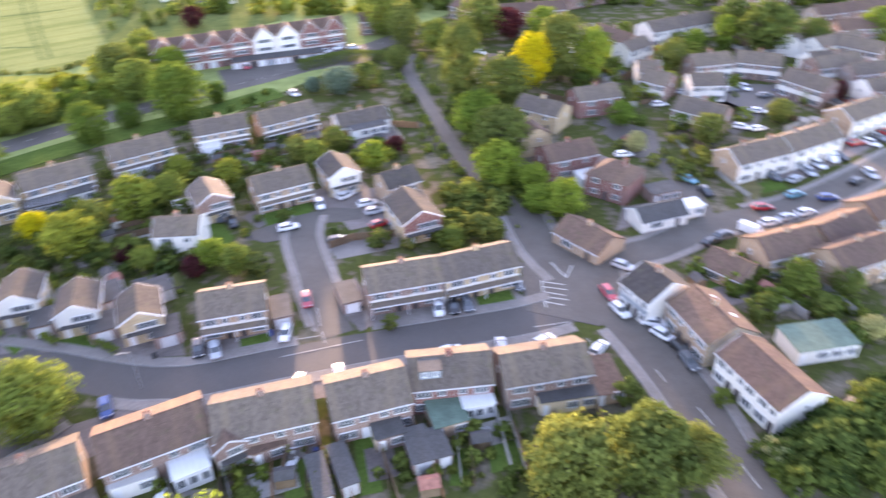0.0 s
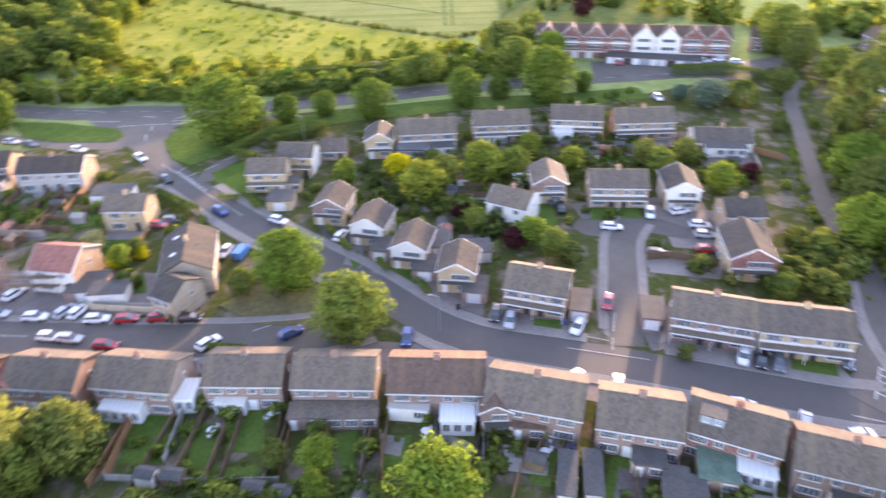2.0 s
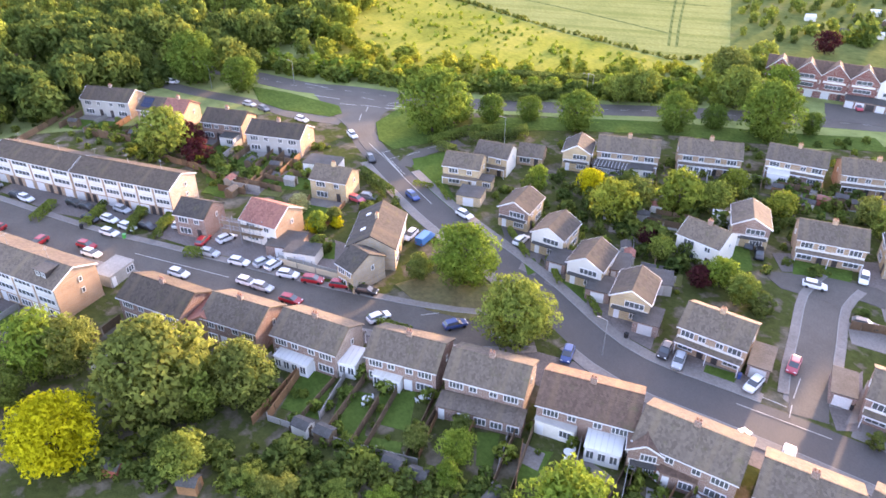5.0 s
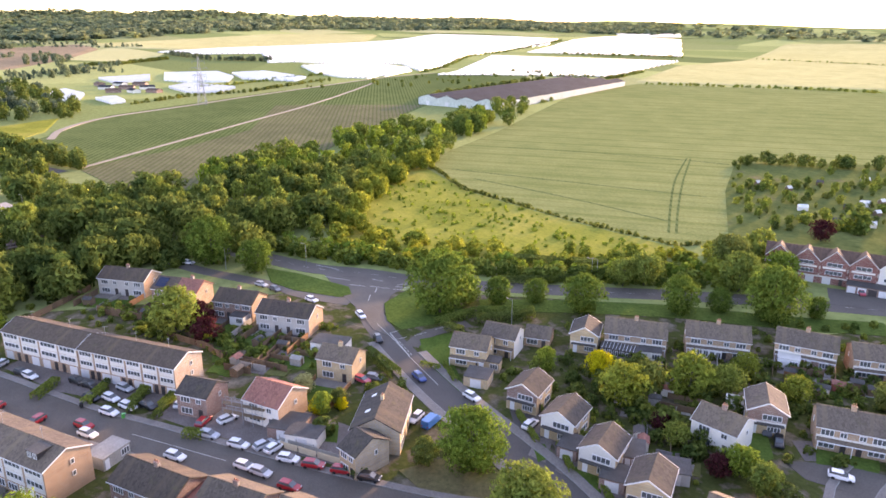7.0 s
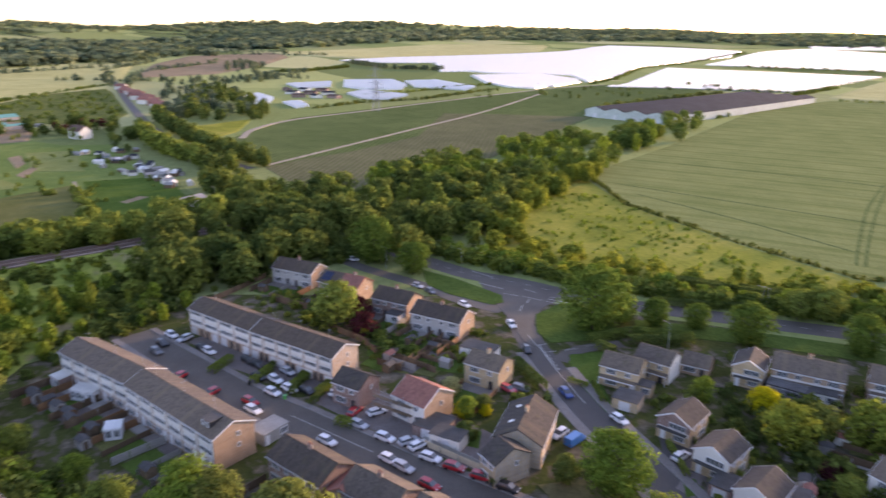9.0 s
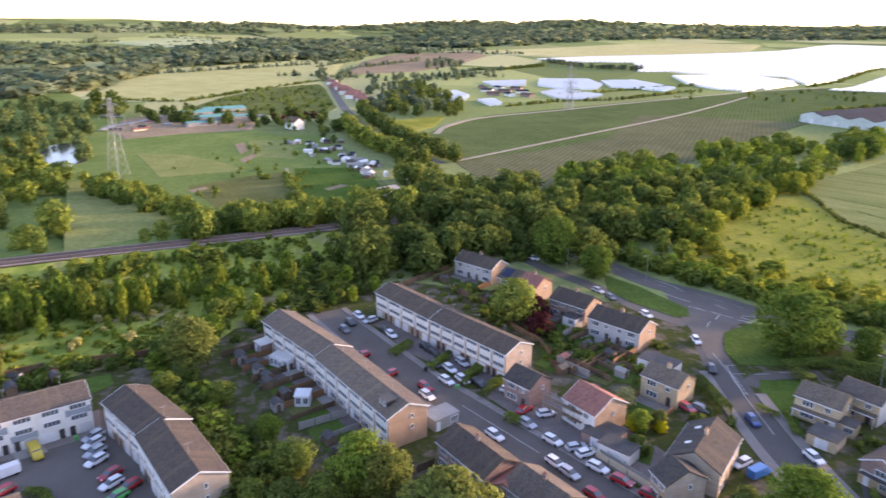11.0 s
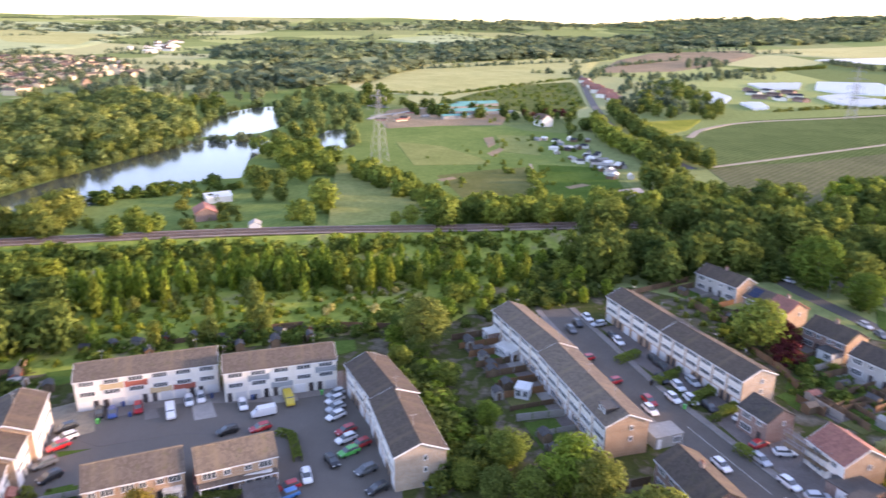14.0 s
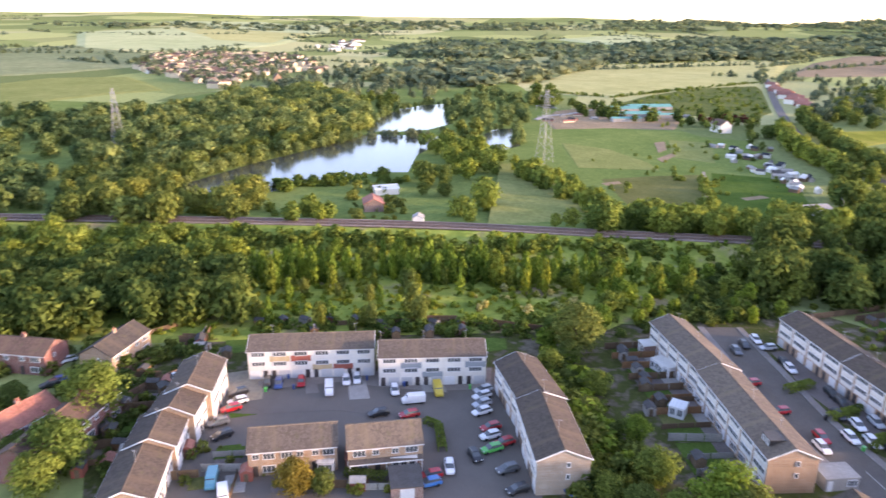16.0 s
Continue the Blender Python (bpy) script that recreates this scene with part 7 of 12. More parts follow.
house(81.9, 148.3, 26.9, 16.1, 8.0, 'semi', n=2, wall='render_white', roof='tile_grey', gable='brick_tan', porch=False, chimneys=2, group='white terrace of the broad street', label='white-fronted terraced houses with tan brick gables', front=-1)
house(102.4, 163.8, 28.3, 16.7, 8.0, 'semi', n=2, wall='render_white', roof='tile_grey', gable='brick_tan', porch=False, chimneys=2, group='white terrace of the broad street', label='white-fronted terraced houses with tan brick gables', front=-1)
house(118.2, 172.3, 28.8, 19.3, 8.0, 'semi', n=2, wall='render_white', roof='tile_grey', gable='brick_tan', porch=False, chimneys=2, group='white terrace of the broad street', label='white-fronted terraced houses with tan brick gables', front=-1)
house(59.4, 105.2, 18.0, 12.0, 8.0, 'semi', n=2, wall='brick_tan', roof='tile_brown', porch=False, group='tan terrace of the broad street', label='tan brick houses with brown tile roof', front=-1)
house(71.5, 109.8, 27.4, 12.2, 8.0, 'semi', n=2, wall='brick_tan', roof='tile_brown', porch=False, group='tan terrace of the broad street', label='tan brick houses with brown tile roof', front=-1)
house(70.5, 101.8, 22.4, 12.9, 8.0, 'semi', n=2, wall='brick_tan', roof='tile_brown', porch=False, group='tan terrace of the broad street', label='tan brick houses with brown tile roof', front=-1)
house(84.4, 117.7, 22.1, 13.3, 8.0, 'semi', n=2, wall='brick_tan', roof='tile_brown', porch=False, group='tan terrace of the broad street', label='tan brick houses with brown tile roof', front=-1)
house(76.8, 202.5, 10.5, 12.1, 8.0, 'semi', n=2, wall='brick_brown', roof='tile_grey', porch=False, clad='cladding_white', group='houses of the far estate', label='estate houses with grey roof and white-clad front', front=-1)
house(91.4, 201.9, -23.1, 12.7, 8.0, 'semi', n=2, wall='brick_brown', roof='tile_grey', porch=False, clad='cladding_white', group='houses of the far estate', label='estate houses with grey roof and white-clad front', front=-1)
house(98.2, 183.4, -57.0, 13.2, 8.0, 'semi', n=2, wall='brick_brown', roof='tile_grey', porch=False, clad='cladding_white', group='houses of the far estate', label='estate houses with grey roof and white-clad front', front=-1)
house(64.0, 166.2, -40.8, 12.4, 8.0, 'semi', n=2, wall='brick_brown', roof='tile_grey', porch=False, clad='cladding_white', group='houses of the far estate', label='estate houses with grey roof and white-clad front', front=-1)
house(58.6, 188.4, -40.8, 7.7, 8.0, 'semi', n=2, wall='brick_brown', roof='tile_grey', porch=False, clad='cladding_white', group='houses of the far estate', label='estate houses with grey roof and white-clad front', front=-1)
house(111.9, 198.8, 14.9, 15.2, 8.0, 'semi', n=2, wall='brick_brown', roof='tile_grey', porch=False, clad='cladding_white', group='houses of the far estate', label='estate houses with grey roof and white-clad front', front=-1)
house(126.5, 212.3, -46.6, 12.7, 8.0, 'semi', n=2, wall='brick_brown', roof='tile_grey', porch=False, clad='cladding_white', group='houses of the far estate', label='estate houses with grey roof and white-clad front', front=-1)
house(80.2, 240.8, 23.5, 31.4, 9.0, 'semi', n=5, wall='render_white', roof='tile_grey', porch=False, group='houses of the far estate', label='long white terrace with grey roof', front=-1)
house(-23.1, 257.1, 10.2, 16.4, 8.0, 'semi', n=2, wall='brick_brown', roof='tile_brown', porch=False, group='houses of the far estate', label='brown-roofed house of the far estate', front=-1)
house(30.3, 263.5, 7.5, 27.4, 8.0, 'semi', n=2, wall='brick_brown', roof='tile_brown', porch=False, group='houses of the far estate', label='brown-roofed house of the far estate', front=-1)
house(54.8, 228.9, -58.3, 15.6, 8.0, 'semi', n=2, wall='brick_brown', roof='tile_brown', porch=False, group='houses of the far estate', label='brown-roofed house of the far estate', front=-1)
house(61.1, 289.8, 27.6, 33.5, 8.0, 'semi', n=2, wall='brick_brown', roof='tile_brown', porch=False, group='houses of the far estate', label='brown-roofed house of the far estate', front=-1)
house(119.5, 276.4, 20.4, 29.2, 8.0, 'semi', n=2, wall='brick_brown', roof='tile_brown', porch=False, group='houses of the far estate', label='brown-roofed house of the far estate', front=-1)
house(142.3, 253.4, 16.1, 30.6, 8.0, 'semi', n=2, wall='brick_brown', roof='tile_brown', porch=False, group='houses of the far estate', label='brown-roofed house of the far estate', front=-1)
house(9.6, 266.9, -52.6, 16.5, 8.0, 'semi', n=2, wall='brick_brown', roof='tile_brown', porch=False, group='houses of the far estate', label='brown-roofed house of the far estate', front=-1)
house(135.1, 232.8, 6.6, 15.7, 8.0, 'semi', n=2, wall='brick_brown', roof='tile_brown', porch=False, group='houses of the far estate', label='brown-roofed house of the far estate', front=-1)
house(58.0, 217.9, 38.3, 11.0, 7.5, 'semi', n=2, wall='render_white', roof='tile_grey', porch=False, group='houses of the far estate', label='pale estate house with grey roof', front=-1)
house(58.0, 197.8, -4.5, 6.3, 7.5, 'semi', n=2, wall='render_white', roof='tile_grey', porch=False, group='houses of the far estate', label='pale estate house with grey roof', front=-1)
house(111.2, 202.3, 10.0, 12.7, 7.5, 'semi', n=2, wall='render_white', roof='tile_grey', porch=False, group='houses of the far estate', label='pale estate house with grey roof', front=-1)
house(117.4, 191.9, 11.2, 10.8, 7.5, 'semi', n=2, wall='brick_red', roof='tile_grey', porch=False, group='houses of the far estate', label='pale estate house with grey roof', front=-1)
house(121.0, 218.1, 21.7, 18.4, 7.5, 'semi', n=2, wall='render_white', roof='tile_grey', porch=False, group='houses of the far estate', label='pale estate house with grey roof', front=-1)
house(113.3, 226.2, 51.2, 19.5, 7.5, 'semi', n=2, wall='render_white', roof='tile_grey', porch=False, group='houses of the far estate', label='pale estate house with grey roof', front=-1)
house(43.2, 231.9, 41.6, 13.1, 7.5, 'semi', n=2, wall='render_white', roof='tile_grey', porch=False, group='houses of the far estate', label='pale estate house with grey roof', front=-1)
house(70.8, 186.1, 1.2, 9.3, 7.5, 'semi', n=2, wall='render_white', roof='tile_grey', porch=False, group='houses of the far estate', label='pale estate house with grey roof', front=-1)
house(115.8, 179.8, 12.5, 12.0, 7.5, 'semi', n=2, wall='render_white', roof='tile_grey', porch=False, group='houses of the far estate', label='pale estate house with grey roof', front=-1)

# ---- red gabled terrace ----
_red = house(-64.5, 230.2, 21.5, 61.8, 9.0, 'red', n=8, wall='brick_red', roof='tile_brown', porch=False, chimneys=0, clad='cladding_white', front=-1, group='red terrace', label='red brick three-storey terrace with a row of gables')
front_gables(_red, 8)

# ---- townhouses by the railway ----
house(-124.8, -79.0, -64.2, 27.6, 9.0, 'town', n=6, porch=False, group='townhouses', wall='render_white', roof='tile_grey', chimneys=0, gable='brick_tan', clad=['cladding_white', 'cladding_white', 'cladding_red', 'cladding_white', 'cladding_tan'], label='three-storey terrace with white and coloured panel front', front=1)
house(-131.6, -52.8, -65.6, 23.3, 9.0, 'town', n=5, porch=False, group='townhouses', wall='render_white', roof='tile_grey', chimneys=0, gable='brick_tan', clad=['cladding_white', 'cladding_grey', 'cladding_white'], label='three-storey terrace with white and grey panel front', front=1)
house(-125.4, -29.1, 33.1, 17.4, 9.0, 'town', n=3, porch=False, group='townhouses', wall='brick_tan', roof='tile_dark', clad='cladding_white', chimneys=0, front=-1, label='three-storey brick townhouses with dark roof and white panels')
house(-109.5, -20.9, 25.1, 19.8, 9.0, 'town', n=4, porch=False, group='townhouses', wall='brick_tan', roof='tile_dark', clad='cladding_white', chimneys=0, front=-1, label='three-storey tan brick townhouses with dark grey roof')
house(-155.1, 1.1, 27.7, 25.9, 8.6, 'town', n=5, porch=False, group='townhouses', wall='brick_tan', roof='tile_grey', clad='cladding_white', chimneys=0, front=1, label='long three-storey townhouse terrace with white panelled back')
gardens(-155.1, 1.1, 27.7, 25.9, 8.6, 5, -1, 11, fill=True)
_row = house(-129.2, 12.8, 23.0, 31.0, 8.6, 'town', n=6, porch=False, group='townhouses', wall='brick_tan', roof='tile_grey', clad='cladding_white', chimneys=0, front=1, label='long townhouse terrace with orange brick gable end')
gardens(-129.2, 12.8, 23.0, 31.0, 8.6, 6, -1, 11, fill=True)
house(-170.2, 29.9, 26.6, 23.7, 8.6, 'town', n=4, porch=False, group='townhouses', wall='brick_tan', roof='tile_dark', clad='cladding_white', chimneys=0, front=-1, label='three-storey townhouse terrace with white panelled front')
house(-148.1, 41.5, 28.8, 26.1, 8.6, 'town', n=6, porch=False, group='townhouses', wall='brick_tan', roof='tile_dark', clad='cladding_white', chimneys=0, front=-1, label='three-storey townhouse terrace with orange brick gable end')
house(-92.5, -63.6, -60.4, 15.2, 8.0, 'semi', n=3, wall='brick_tan', roof='tile_grey', eaves=5.0, chimneys=0, porch=False, group='townhouses', label='low brick terrace with brown roof before the courtyard', clad='', front=1)
house(-99.2, -49.1, -59.3, 13.1, 8.0, 'semi', n=2, wall='brick_tan', roof='tile_grey', eaves=5.0, chimneys=0, porch=True, group='townhouses', label='low brick terrace with brown roof and pink extension', front=1)
house(-101.8, -92.2, 26.0, 13.9, 8.5, 'town', n=2, wall='render_white', roof='tile_dark', clad='', eaves=6.9, front=1, porch=False, chimneys=0, gable='brick_tan', group='stepped terrace', label='stepped cream terrace with tan tile roofs')
house(-92.5, -89.1, 22.7, 8.6, 8.5, 'town', n=2, wall='render_white', roof='tile_dark', clad='', eaves=6.15, front=1, porch=False, chimneys=0, gable='brick_tan', group='stepped terrace', label='stepped cream terrace with tan tile roofs')
house(-84.5, -86.8, 28.0, 10.6, 8.5, 'town', n=2, wall='render_white', roof='tile_dark', clad='', eaves=5.4, front=1, porch=False, chimneys=0, gable='brick_tan', group='stepped terrace', label='stepped cream terrace with tan tile roofs')
house(-73.7, -81.8, 29.7, 13.9, 8.5, 'town', n=2, wall='render_white', roof='tile_dark', clad='', eaves=4.65, front=1, porch=False, chimneys=0, gable='brick_tan', group='stepped terrace', label='stepped cream terrace with tan tile roofs')
house(-101.7, -140.1, -77.5, 14.8, 8.0, 'semi', n=2, wall='brick_red', roof='tile_brown', porch=False, group='stepped terrace', label='red-brown brick houses behind trees', front=1)
house(-111.1, -123.2, 10.7, 14.6, 8.0, 'semi', n=2, wall='brick_tan', roof='tile_tan', porch=False, group='stepped terrace', label='tan brick house beside the wood', front=1)
house(-79.9, -115.2, -3.0, 11.3, 8.0, 'semi', n=2, wall='brick_red', roof='tile_red', porch=False, group='stepped terrace', label='red tiled houses at the edge of the estate', front=1)
house(-80.7, -105.9, 12.4, 24.2, 8.0, 'semi', n=4, wall='brick_red', roof='tile_brown', porch=False, chimneys=2, group='stepped terrace', label='red-brown brick terrace with brown tile roof', front=1)
dormer(_row, 11.5, -1, 2.8, "door_dark")

# ---- yards and things past the junction ----
sheet('paving', [(39.0, 165.0), (44.0, 172.0), (52.5, 164.0), (50.5, 150.0), (44.0, 150.0)], 'asphalt', 0.085, 'grey tarmac turning head between brick houses', category='paving')
sheet('paving', [(71.1, 161.0), (79.8, 168.0), (84.0, 176.0), (95.0, 181.0), (96.2, 188.0), (91.0, 195.0), (78.0, 196.0), (74.5, 187.0), (79.0, 178.0), (70.0, 166.0)], 'asphalt_worn', 0.07, 'grey tarmac parking court of the far estate', category='paving')
sheet('bank', [(56.0, 163.0), (60.5, 160.0), (64.5, 148.0), (68.0, 134.0), (64.5, 128.5), (61.5, 134.0), (58.0, 147.0), (54.5, 158.0)], 'worn_grass', 0.09, 'dry tan bank between a close and a street', category='bank')
fence([(55.2, 158.5), (58.0, 147.5), (61.6, 135.0), (63.4, 129.5)], 1.1, 'concrete', label='low pale block wall along the close', posts=False)
fence([(58.6, 160.5), (62.6, 149.0), (66.4, 137.5)], 1.6, 'wood_fence', label='weathered timber fence on the bank', posts=False)
sheet('paving', [(63.0, 136.0), (76.0, 143.5), (101.0, 157.0), (114.0, 164.5), (112.0, 160.5), (99.0, 151.0), (84.0, 141.5), (76.5, 136.5), (70.0, 140.5)], 'drive', 0.075, 'paved front yards of the white terrace', category='paving')
sheet('paving', [(33.0, 118.0), (51.5, 126.0), (49.0, 130.5), (36.0, 127.0)], 'drive', 0.075, 'paved yard round a low white building', category='paving')
sheet('paving', [(30.0, 136.0), (40.0, 136.0), (43.0, 144.0), (36.0, 152.0), (30.0, 150.0)], 'drive', 0.075, 'paved drive between red brick houses', category='paving')
lean(30.3, 137.6, 20.0, 4.5, 4.0, 2.6, wall='upvc', roof='glasshouse', glass=True, label='white conservatory beside a red brick house', name='conservatory')
lean(44.8, 130.6, 18.0, 6.5, 4.2, 2.6, wall='brick_brown', roof='felt', label='dark flat-roofed double garage', name='garage')
lean(48.6, 123.6, 18.0, 5.0, 3.2, 2.7, wall='render_white', roof='sheeting', label='white lean-to annexe of a low building', name='annexe')
for _x, _y, _a, _c in ((44.6, 158.0, -60, 'pink'), (41.3, 150.5, 10, 'white'), (33.6, 143.6, 40, 'silver'), (57.4, 180.6, 10, 'white'), (66.5, 188.5, -30, 'silver'), (60.5, 172.0, 50, 'black'), (74.2, 164.4, -25, 'white'), (77.8, 163.3, 20, 'white'),
                       (104.2, 156.4, -60, 'grey'), (107.5, 158.6, -64, 'red'), (100.9, 153.6, -62, 'white'), (90.4, 146.7, -66, 'black'), (71.6, 137.8, -60, 'grey'), (63.4, 118.9, 20, 'white'), (67.5, 120.6, 22, 'silver'), (72.0, 122.4, 22, 'white')):
    car(_x, _y, _a, _c, 'hatch', 'on the estate')

# ---- semis by the main road ----
house(-204.2, 57.4, 35.8, 15.0, 8.0, 'semi', wall='render_grey', label='pair of pebble-dashed houses with dark roof', n=2, roof='tile_dark', porch=False, gable='brick_tan', group='semis by the main road', front=-1)
gardens(-204.2, 57.4, 35.8, 15.0, 8.0, 2, -1, 11, fill=True)
house(-188.9, 63.8, 33.9, 7.0, 8.0, 'semi', wall='brick_brown', label='brick house with solar panels on its brown roof', solar=1, n=1, roof='tile_dark', porch=False, chimneys=0, group='semis by the main road', front=-1)
house(-183.1, 67.8, 33.9, 7.0, 8.0, 'semi', wall='brick_brown', label='brick house with a red tiled roof', n=1, roof='tile_red', porch=False, gable='brick_tan', chimneys=1, group='semis by the main road', front=-1)
gardens(-186.0, 65.8, 33.9, 14.0, 8.0, 2, -1, 11, fill=True)
house(-167.5, 74.2, 33.3, 11.5, 8.0, 'semi', wall='brick_brown', label='brick houses with very dark brown roof', n=2, roof='tile_dark', porch=False, gable='brick_tan', group='semis by the main road', front=-1)
gardens(-167.5, 74.2, 33.3, 11.5, 8.0, 2, -1, 11, fill=True)
house(-151.4, 80.0, 32.8, 14.8, 8.0, 'semi', wall='render_grey', label='pair of pale rendered houses with very dark brown roof', n=2, roof='tile_dark', porch=False, gable='brick_tan', group='semis by the main road', front=-1)
gardens(-151.4, 80.0, 32.8, 14.8, 8.0, 2, -1, 11, fill=True)
house(-121.5, 76.2, 29.8, 8.6, 7.0, 'semi', n=1, wall='brick_yellow', roof='tile_grey', porch=False, group='semis by the main road', label='cream brick house with grey roof', front=-1)
gardens(-121.5, 76.2, 29.8, 8.6, 7.0, 1, -1, 11, fill=True)
house(-115.2, 56.6, 22.7, 8.6, 9.0, 'semi', n=1, wall='render_white', roof='tile_red', gable='brick_tan', porch=False, chimneys=0, group='houses of the side street', label='house under building work with new red tile roof', front=-1)
house(-126.8, 46.5, 30.0, 7.0, 7.0, 'semi', n=1, wall='brick_brown', roof='tile_tan', porch=False, chimneys=0, group='houses of the side street', label='small brick house beside the terrace', front=-1)
house(-96.0, 68.9, -47.7, 13.5, 9.0, 'semi', n=2, wall='brick_yellow', roof='tile_tan', skylights=2, porch=False, group='houses of the side street', label='cream brick house with tan roof and skylights', front=1)
house(-89.5, 60.1, 3.8, 4.5, 7.5, 'semi', n=1, wall='brick_yellow', roof='tile_tan', porch=False, chimneys=0, group='houses of the side street', label='cream brick wing with a wide gable', front=-1)


def railway():
    """Ballast, sleepers and rails of a two-track line on its bank."""
    line = smooth_line(RAIL, 4.0)
    bm = bmesh.new()
    ribbon(bm, line, 4.6, -4.6, 0.75)
    tagged(part("railway_bed", bm, "gravel"), "brown stone ballast of a two-track railway", "railway", "", "structure")
    for k, d in enumerate((2.6, 1.15, -1.15, -2.6)):
        bm = bmesh.new()
        ribbon(bm, line, d + 0.06, d - 0.06, 1.02)
        tagged(part("rail", bm, "rail"), "long rusty steel rail on the ballast", "rail", "rails", "structure")
    bm = bmesh.new()
    fine = smooth_line(RAIL, 0.8)
    for a, b in zip(fine, fine[1:]):
        if -260 < a.y < 120:
            t = (b - a).normalized()
            for d in (1.87, -1.87):
                m = Matrix.Translation((a.x - t.y * d, a.y + t.x * d, float(land(a.x, a.y)) + 0.82)) @ Matrix.Rotation(math.atan2(t.y, t.x), 4, "Z")
                box(bm, 0, 0, 0, 0.26, 2.6, 0.16, m)
    tagged(part("sleepers", bm, "sleeper"), "dark railway sleepers under the rails", "sleepers", "", "stuff")

# ---- parked vehicles ----
car(28.1, 92.2, -66, 'white')
car(27.1, 97.0, -74, 'pink')
car(32.9, 88.9, -15, 'white')
car(33.6, 85.7, -50, 'white')
car(35.5, 82.4, -67, 'black')
car(35.9, 79.5, -77, 'grey')
car(31.4, 105.0, -35, 'silver')
car(-25.3, 96.8, -77, 'pink')
car(-27.4, 88.1, -88, 'white')
car(-40.7, 84.6, -72, 'black')
car(-37.9, 84.2, -70, 'silver')
car(-2.4, 93.7, -82, 'white')
car(0.2, 94.1, -82, 'black')
car(2.6, 94.7, -79, 'grey')
car(11.7, 100.3, -80, 'grey')
car(-32.9, 121.1, 22, 'white')
car(-27.8, 130.2, -73, 'white')
car(-22.1, 116.0, 19, 'black')
car(-17.6, 130.2, 22, 'white')
car(-15.8, 126.9, 23, 'silver')
car(-14.4, 121.7, 32, 'red')
car(-22.6, 133.9, 46, 'white')
car(-50.6, 72.2, -63, 'blue')
car(-60.7, 67.9, 21, 'silver')
car(52.7, 137.6, -53, 'teal')
car(54.8, 131.9, -76, 'black')
car(64.2, 124.8, 2, 'red')
car(72.9, 129.8, 19, 'teal')
car(79.1, 128.1, 2, 'blue')
car(83.7, 143.2, -74, 'white')
car(80.2, 139.8, -81, 'silver')
car(75.8, 136.6, 37, 'silver')
car(97.5, 153.8, 19, 'red')
car(94.8, 156.6, -54, 'grey')
car(49.8, 112.5, 32, 'black')
car(52.9, 114.8, 30, 'grey')
car(88.4, 135.1, 39, 'black')
car(93.0, 138.2, -84, 'silver')
car(11.1, 228.2, -47, 'white')
car(-45.8, 235.1, 12, 'blue')
car(-37.0, 236.8, 20, 'white')
car(-44.8, 123.4, -64, 'black')
car(-48.1, 125.7, -67, 'grey')
car(74.5, 193.9, -19, 'black')
car(76.5, 191.0, 9, 'blue')
car(79.7, 194.8, -3, 'silver')
car(80.3, 189.8, 12, 'grey')
car(84.4, 191.3, -80, 'white')
car(81.8, 174.2, -17, 'white')
car(87.9, 185.1, 10, 'grey')
car(93.2, 187.2, -64, 'blue')
car(-64.5, 219.8, -55, 'pink')
car(-59.0, 224.8, -49, 'white')
car(-31.3, 236.6, 2, 'silver')
car(-40.5, 233.4, 20, 'white')
car(58.5, 115.8, -47, 'white', 'van', 'on the street')
car(87.9, 146.5, -85, 'white', 'van', 'on the street')
car(-44.7, 195.2, -57, 'white', 'hatch', 'on the street')
car(-116.3, 43.0, 28, 'silver')
car(-99.7, 50.6, 34, 'white')
car(-95.2, 53.1, 37, 'red')
car(-90.5, 56.1, 38, 'red')
car(-85.8, 58.5, 34, 'black')
car(-68.1, 63.9, 68, 'blue')
car(-95.6, 76.7, -70, 'white')
car(-145.2, 97.7, -13, 'white')
car(-130.1, 92.5, -23, 'black')
car(-108.2, 87.8, -9, 'blue')
car(-79.3, 92.2, 100, 'white')
car(-94.4, 90.8, 3, 'white')
car(-183.3, 88.2, 18, 'silver')
car(-177.3, 89.5, 8, 'grey')
car(-163.2, 93.4, 11, 'white')
car(-216.8, 79.6, 32, 'white')
car(-114.4, 80.1, 30, 'grey')
car(-115.4, 77.5, 16, 'pink')
car(-109.6, 45.8, 30, 'white')
car(-106.5, 49.3, 95, 'silver')
car(-104.4, 50.4, 105, 'white')
car(-119.2, 48.1, 95, 'white')
car(-131.2, 43.5, 134, 'white')
car(-128.7, 45.1, 132, 'silver')
car(-121.5, 44.2, 125, 'red')
car(-102.6, 43.7, 25, 'white')
car(-99.2, 45.0, 23, 'silver')
car(-113.5, 35.5, 25, 'white')
car(-92.5, 46.8, 26, 'red')
car(-92.3, 77.8, 107, 'sky', 'van', 'on a front drive')
car(-78.2, 55.4, 81, 'white', 'hatch', 'on the street')
car(-178.0, 15.9, 20, 'white', 'hatch', 'before the townhouses')
car(-173.7, 13.2, 20, 'black', 'hatch', 'before the townhouses')
car(-169.4, 11.3, 20, 'grey', 'hatch', 'before the townhouses')
car(-174.1, 18.5, -60, 'silver', 'hatch', 'before the townhouses')
car(-166.7, 21.7, 20, 'black', 'hatch', 'before the townhouses')
car(-164.0, 22.7, 20, 'white', 'hatch', 'before the townhouses')
car(-153.2, 14.1, -60, 'red', 'hatch', 'before the townhouses')
car(-142.5, 19.2, -60, 'red', 'hatch', 'before the townhouses')
car(-154.8, 30.0, 20, 'black', 'hatch', 'before the townhouses')
car(-151.1, 31.5, 20, 'black', 'hatch', 'before the townhouses')
